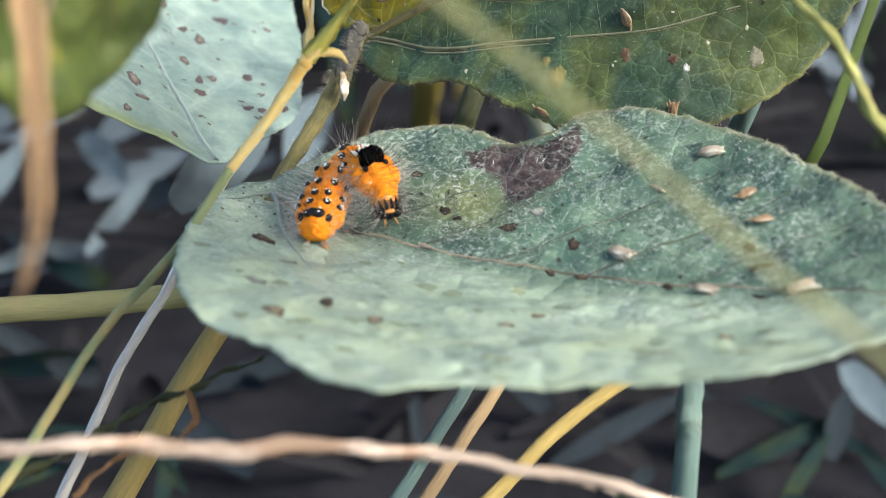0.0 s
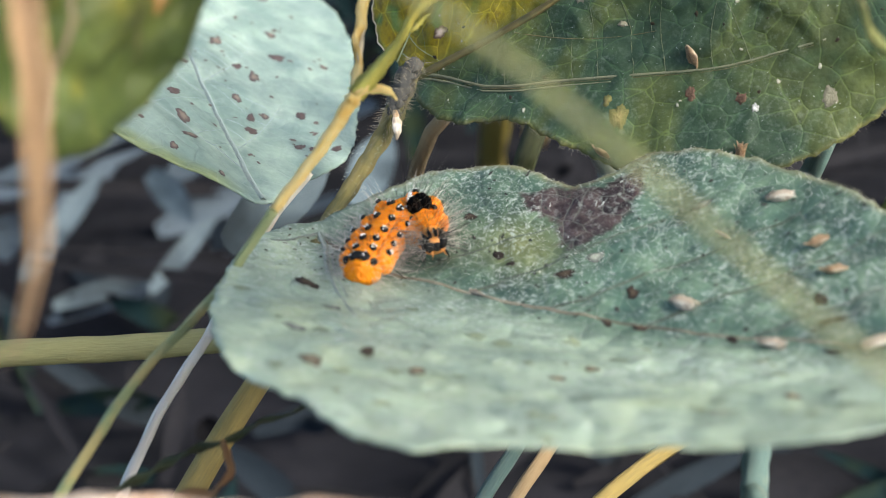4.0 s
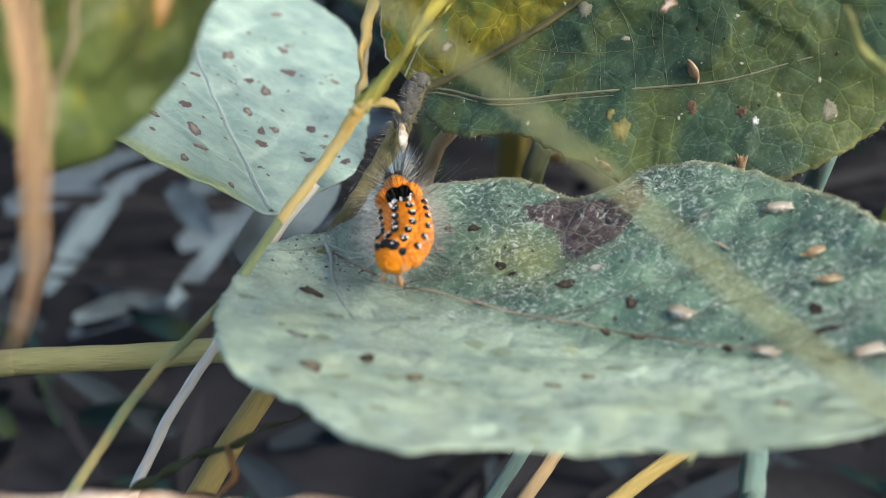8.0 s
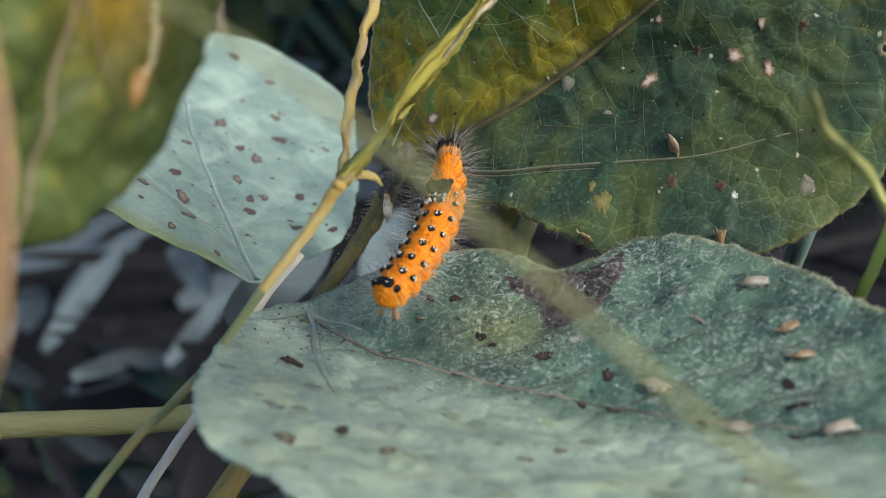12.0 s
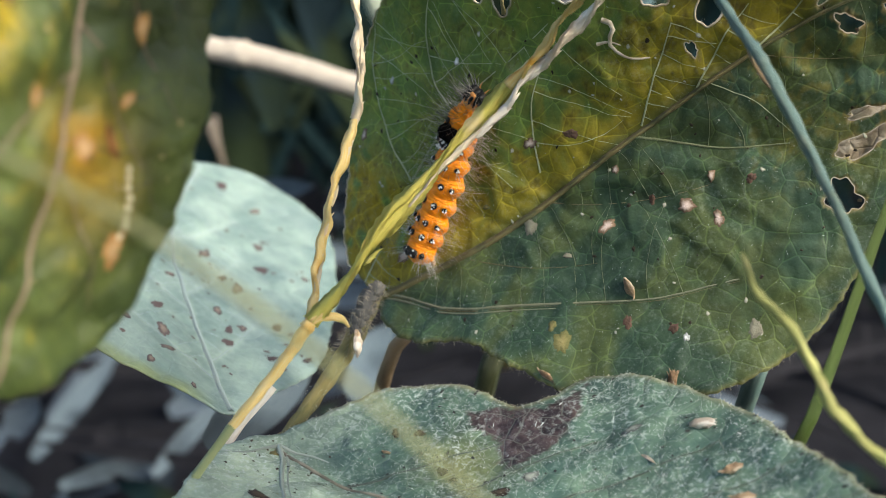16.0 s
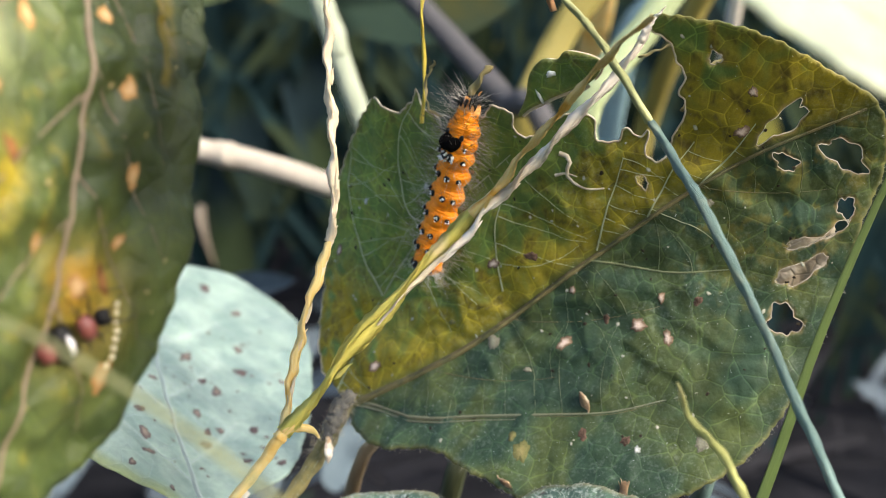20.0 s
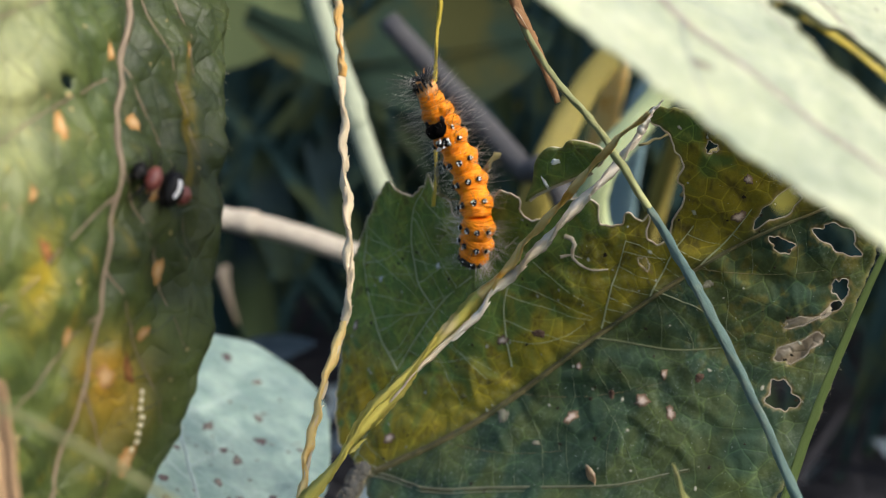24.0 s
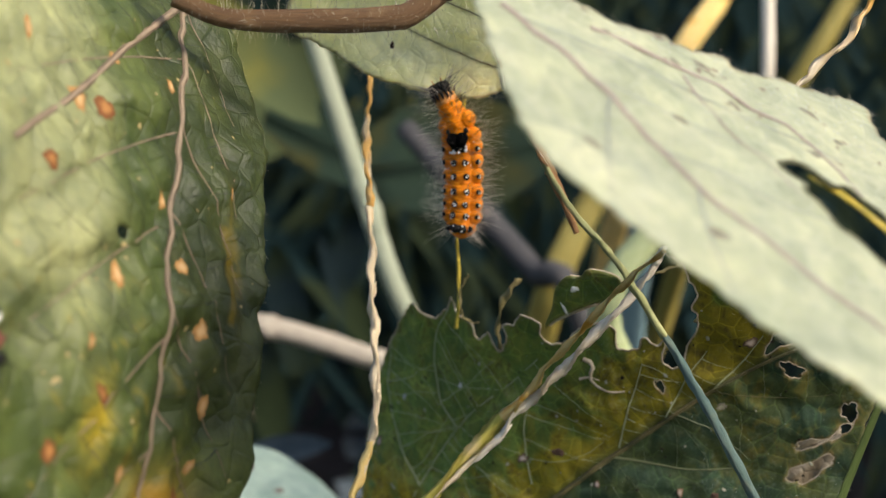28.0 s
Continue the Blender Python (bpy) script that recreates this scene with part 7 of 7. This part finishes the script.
    if k in (0, 3, 4, 5, 6):
        for s in (-1, 1):
            part("proleg", ball_mesh("proleg", (-0.1 if k == 0 else 0.0, s * 0.12, -R * 0.95), (0.045, 0.04, 0.09), proleg_mat, (-0.3 if k == 0 else 0, s * 0.35, -1), seed=k), ob, "soft stubby leg")
    if k in (8, 9, 10):
        for s in (-1, 1):
            part("leg", bristle_mesh("leg", [((0.0, s * 0.1, -R * 0.75), (0.1, s * 0.16, -R * 0.75 - 0.17), (0.05, s * 0.05, 0))], ink, 0.025), ob, "dark jointed leg")


# ---- a small red and black insect that walks over the hanging leaf ----
bug_red = noise_material("bug_red", (0.13, 0.03, 0.025), (0.22, 0.07, 0.05), 500.0, 0.4, 0.5)
bug = thing("beetle", "small red and black beetle with a white band", "beetle")
part("abdomen", ball_mesh("abdomen", (-0.16, 0, 0.13), (0.13, 0.22, 0.13), ink, (0, 0, 1), rough=0.02), bug, "glossy black wing cases")
part("band", tube_mesh("band", [(-0.14, -0.14, 0.13), (-0.14, -0.09, 0.23), (-0.14, 0, 0.268), (-0.14, 0.09, 0.23), (-0.14, 0.14, 0.13)], [0.02, 0.025, 0.025, 0.025, 0.02], white_wart, n=24), bug, "white band")
part("tail", ball_mesh("tail", (-0.34, 0, 0.12), (0.10, 0.12, 0.10), bug_red, (0, 0, 1), rough=0.02), bug, "red tail end")
part("thorax", ball_mesh("thorax", (0.13, 0, 0.13), (0.10, 0.15, 0.10), bug_red, (0, 0, 1), rough=0.02), bug, "dull red thorax")
part("head", ball_mesh("head", (0.33, 0, 0.12), (0.09, 0.10, 0.08), ink, (0, 0, 1), rough=0.02), bug, "black head")
for s in (-1, 1):
    part("feeler", bristle_mesh("feeler", [((0.38, s * 0.05, 0.15), (0.58, s * 0.16, 0.2), (0.02, s * 0.03, 0.05))], ink, 0.014), bug)
    part("eye", ball_mesh("eye", (0.36, s * 0.07, 0.15), (0.03, 0.03, 0.03), ink, (0, s, 0.4)), bug)
    for x, fx in ((0.2, 0.32), (0.1, 0.1), (-0.02, -0.2)):
        part("leg", bristle_mesh("leg", [((x, s * 0.08, 0.1), (fx, s * 0.34, 0.0), (0, s * 0.03, 0.12))], ink, 0.022), bug)
# seconds, and the place on the hanging leaf (along it, across it)
BUG_WALK = [(0.0, 7.4, -4.4), (18.6, 7.4, -4.3), (19.4, 7.6, -3.3), (19.8, 7.31, -1.97), (20.1, 6.75, -1.57), (20.3, 6.45, -1.26), (20.5, 5.91, -0.95), (21.5, 4.2, -0.45), (22.3, 2.75, -0.3), (22.5, 2.77, -0.09), (22.7, 2.8, 0.08), (23.0, 3.1, 0.1),
            (23.2, 3.3, 0.0), (23.4, 3.82, -0.26), (23.6, 4.12, -0.62), (23.8, 4.4, -0.9), (24.0, 4.35, -1.41), (24.2, 4.19, -2.25), (24.4, 4.38, -3.39), (24.7, 4.6, -4.5), (25.4, 5.0, -4.8), (28.0, 5.1, -4.7)]


def bug_rows():
    rows = []
    for i, (t, a, b) in enumerate(BUG_WALK):
        before, after = BUG_WALK[max(i - 1, 0)], BUG_WALK[min(i + 1, len(BUG_WALK) - 1)]
        p, q = hanging.place(before[1], before[2]), hanging.place(after[1], after[2])
        here = hanging.place(a, b, 0.02)
        e = 0.15
        n = (hanging.place(a + e, b) - hanging.place(a - e, b)).cross(hanging.place(a, b + e) - hanging.place(a, b - e)).normalized()
        way = q - p
        way = (way - way.dot(n) * n).normalized()
        side = n.cross(way)
        rows.append((t, Matrix(((way.x, side.x, n.x, here.x), (way.y, side.y, n.y, here.y), (way.z, side.z, n.z, here.z), (0, 0, 0, 1)))))
    return rows


# ---- motion ----
# how far along the body each ring sits
SHARE = (0.0, 0.095, 0.185, 0.285, 0.40, 0.52, 0.625, 0.70, 0.79, 0.87, 0.94, 1.0)
# seconds, five points of the body's line from tail to head (cm), the way its back faces, and how far along it the hump sits
SPINE = [
    (0.0, (-1.60, 15.04, 15.23), (-1.48, 15.89, 15.37), (-1.22, 16.32, 15.60), (-0.88, 15.89, 15.63), (-0.68, 15.50, 15.24), (-0.04, -0.23, 0.97), 0.76),
    (1.0, (-1.61, 15.04, 15.21), (-1.49, 15.87, 15.35), (-1.23, 16.32, 15.57), (-0.88, 15.90, 15.60), (-0.67, 15.50, 15.20), (-0.07, -0.34, 0.94), 0.77),
    (2.0, (-1.54, 15.29, 15.04), (-1.42, 16.12, 15.17), (-1.13, 16.55, 15.38), (-0.79, 16.13, 15.36), (-0.54, 15.52, 15.20), (-0.14, -0.22, 0.96), 0.73),
    (4.5, (-1.63, 15.22, 15.21), (-1.49, 15.80, 15.28), (-1.28, 16.40, 15.38), (-1.02, 16.53, 15.38), (-0.83, 16.16, 15.27), (-0.04, -0.42, 0.91), 0.81),
    (5.0, (-1.54, 14.84, 15.37), (-1.39, 15.41, 15.42), (-1.21, 16.10, 15.47), (-1.06, 16.49, 15.49), (-0.92, 16.73, 15.13), (0.25, -0.26, 0.93), 0.68),
    (6.0, (-1.58, 14.73, 15.42), (-1.43, 15.31, 15.48), (-1.25, 16.01, 15.56), (-1.10, 16.45, 15.56), (-1.02, 16.79, 15.20), (0.19, -0.16, 0.97), 0.61),
    (7.0, (-1.58, 14.83, 15.40), (-1.41, 15.36, 15.46), (-1.26, 16.03, 15.50), (-1.29, 16.56, 15.60), (-1.50, 17.04, 15.61), (0.00, -0.20, 0.98), 0.62),
    (8.0, (-1.28, 15.05, 15.52), (-1.11, 15.49, 15.62), (-1.19, 16.06, 15.70), (-1.32, 16.58, 15.79), (-1.44, 17.31, 15.75), (-0.14, -0.25, 0.96), 0.53),
    (9.0, (-1.22, 15.07, 15.62), (-1.19, 15.54, 15.71), (-1.23, 16.02, 15.85), (-1.26, 16.52, 16.02), (-1.21, 17.15, 16.09), (-0.18, -0.36, 0.92), 0.59),
    (10.0, (-1.35, 15.56, 15.51), (-1.23, 16.07, 15.69), (-1.15, 16.60, 15.91), (-1.07, 17.12, 16.13), (-1.02, 17.64, 16.34), (-0.16, -0.36, 0.92), 0.57),
    (11.0, (-1.28, 15.70, 15.54), (-1.10, 16.35, 15.79), (-0.90, 17.02, 16.08), (-0.74, 17.65, 16.30), (-0.58, 18.09, 16.56), (-0.05, -0.31, 0.95), 0.61),
    (12.0, (-1.16, 15.64, 15.73), (-0.86, 16.19, 15.97), (-0.60, 16.97, 16.27), (-0.52, 17.53, 16.66), (-0.52, 18.22, 17.07), (-0.28, -0.54, 0.80), 0.67),
    (12.5, (-0.99, 15.70, 15.83), (-0.77, 16.34, 16.05), (-0.58, 17.09, 16.34), (-0.53, 17.70, 16.79), (-0.67, 18.38, 17.27), (-0.25, -0.60, 0.76), 0.68),
    (14.5, (-0.80, 18.03, 16.07), (-0.69, 18.86, 16.41), (-0.51, 19.13, 16.99), (-0.31, 19.25, 17.66), (-0.07, 19.13, 18.37), (-0.20, -0.97, 0.09), 0.75),
    (15.0, (-0.68, 18.76, 16.22), (-0.54, 19.09, 16.80), (-0.38, 19.26, 17.43), (-0.24, 19.29, 18.12), (-0.06, 19.20, 18.82), (-0.14, -0.99, -0.03), 0.78),
    (16.0, (-0.62, 19.26, 17.12), (-0.41, 19.30, 17.71), (-0.16, 19.25, 18.38), (0.01, 19.11, 19.09), (0.34, 18.86, 19.79), (-0.65, -0.76, 0.03), 0.76),
    (17.0, (-0.54, 19.30, 17.65), (-0.32, 19.27, 18.31), (-0.07, 19.17, 19.01), (0.24, 19.02, 19.58), (0.68, 18.66, 20.01), (-0.35, -0.91, -0.21), 0.77),
    (18.0, (-0.43, 19.29, 17.80), (-0.18, 19.23, 18.53), (0.10, 19.07, 19.25), (0.40, 18.79, 19.85), (0.89, 18.50, 20.32), (-0.48, -0.87, -0.09), 0.80),
    (19.0, (-0.52, 19.33, 17.91), (-0.24, 19.20, 18.61), (0.07, 19.01, 19.36), (0.38, 18.83, 20.12), (0.56, 18.54, 20.78), (-0.81, -0.58, 0.13), 0.75),
    (20.0, (0.00, 19.12, 18.84), (0.18, 18.98, 19.59), (0.38, 18.80, 20.30), (0.54, 18.55, 21.00), (0.72, 18.51, 21.70), (-0.60, -0.80, -0.03), 0.78),
    (20.5, (0.08, 19.08, 19.29), (0.30, 18.84, 20.03), (0.57, 18.53, 20.76), (0.75, 18.27, 21.37), (0.99, 18.50, 21.83), (-0.69, -0.70, 0.19), 0.81),
    (22.5, (0.37, 18.84, 20.05), (0.57, 18.55, 20.73), (0.56, 18.50, 21.44), (0.25, 18.40, 22.17), (-0.09, 18.30, 22.86), (0.01, -0.99, -0.14), 0.77),
    (23.0, (0.47, 18.80, 20.10), (0.67, 18.51, 20.81), (0.61, 18.51, 21.47), (0.17, 18.39, 22.19), (-0.32, 18.29, 22.90), (-0.10, -0.97, -0.21), 0.77),
    (24.0, (0.58, 18.69, 20.36), (0.67, 18.35, 21.04), (0.52, 18.48, 21.71), (0.15, 18.39, 22.47), (-0.26, 18.29, 23.32), (-0.35, -0.89, -0.28), 0.76),
    (25.0, (0.56, 18.61, 20.94), (0.56, 18.50, 21.56), (0.31, 18.39, 22.26), (-0.02, 18.28, 22.91), (-0.33, 18.29, 23.73), (-0.68, -0.65, -0.33), 0.73),
    (26.0, (0.48, 18.52, 21.39), (0.30, 18.41, 22.02), (0.01, 18.29, 22.70), (-0.25, 18.29, 23.43), (-0.29, 18.30, 24.25), (-0.71, -0.69, -0.16), 0.71),
    (27.0, (0.15, 18.41, 22.27), (-0.04, 18.30, 22.87), (-0.17, 18.29, 23.51), (-0.17, 18.31, 24.18), (-0.15, 18.30, 24.94), (-0.59, -0.81, 0.04), 0.67),
    (28.0, (0.01, 18.31, 22.89), (0.04, 18.31, 23.46), (0.03, 18.30, 24.00), (-0.04, 18.20, 24.59), (-0.37, 18.10, 25.24), (-0.14, -0.97, -0.21), 0.64),
]


def motions():
    rows_of = [[] for _ in range(RINGS)]
    lobe_rows = {key: [] for key in lobe_obs}
    home = []
    for t, a, b, c, d, e, back, hump in SPINE:
        line = smooth_curve([a, b, c, d, e], 121)
        length = float(np.linalg.norm(np.diff(line, axis=0), axis=1).sum())
        swell = 0.022 + 0.065 * min(1.0, max(0.0, (3.0 - length) / 1.0))
        centre = Vector(c) * CM
        home.append((t, Matrix.Translation(centre)))
        for k in range(RINGS):
            share = SHARE[k] * hump / 0.7 if SHARE[k] <= 0.7 else hump + (SHARE[k] - 0.7) / 0.3 * (1 - hump)
            i = int(round(4 + share * 112))
            tang = Vector(line[min(i + 5, 120)] - line[max(i - 5, 0)]).normalized()
            up = Vector(back)
            up = (up - up.dot(tang) * tang).normalized()
            side = up.cross(tang)
            p = Vector(line[i]) * CM - centre
            m = Matrix(((tang.x, side.x, up.x, p.x), (tang.y, side.y, up.y, p.y), (tang.z, side.z, up.z, p.z), (0, 0, 0, 1)))
            rows_of[k].append((t, m))
            for s in (-1, 1):
                if (k, s) in lobe_rows:
                    lobe_rows[k, s].append((t, m @ Matrix.Translation((0, s * swell * CM, 0.4 * swell * CM))))
    walk(caterpillar, home)
    for ob, rows in zip(ring_obs, rows_of):
        walk(ob, rows)
    for key, rows in lobe_rows.items():
        walk(lobe_obs[key], rows)
    walk(bug, bug_rows())


motions()
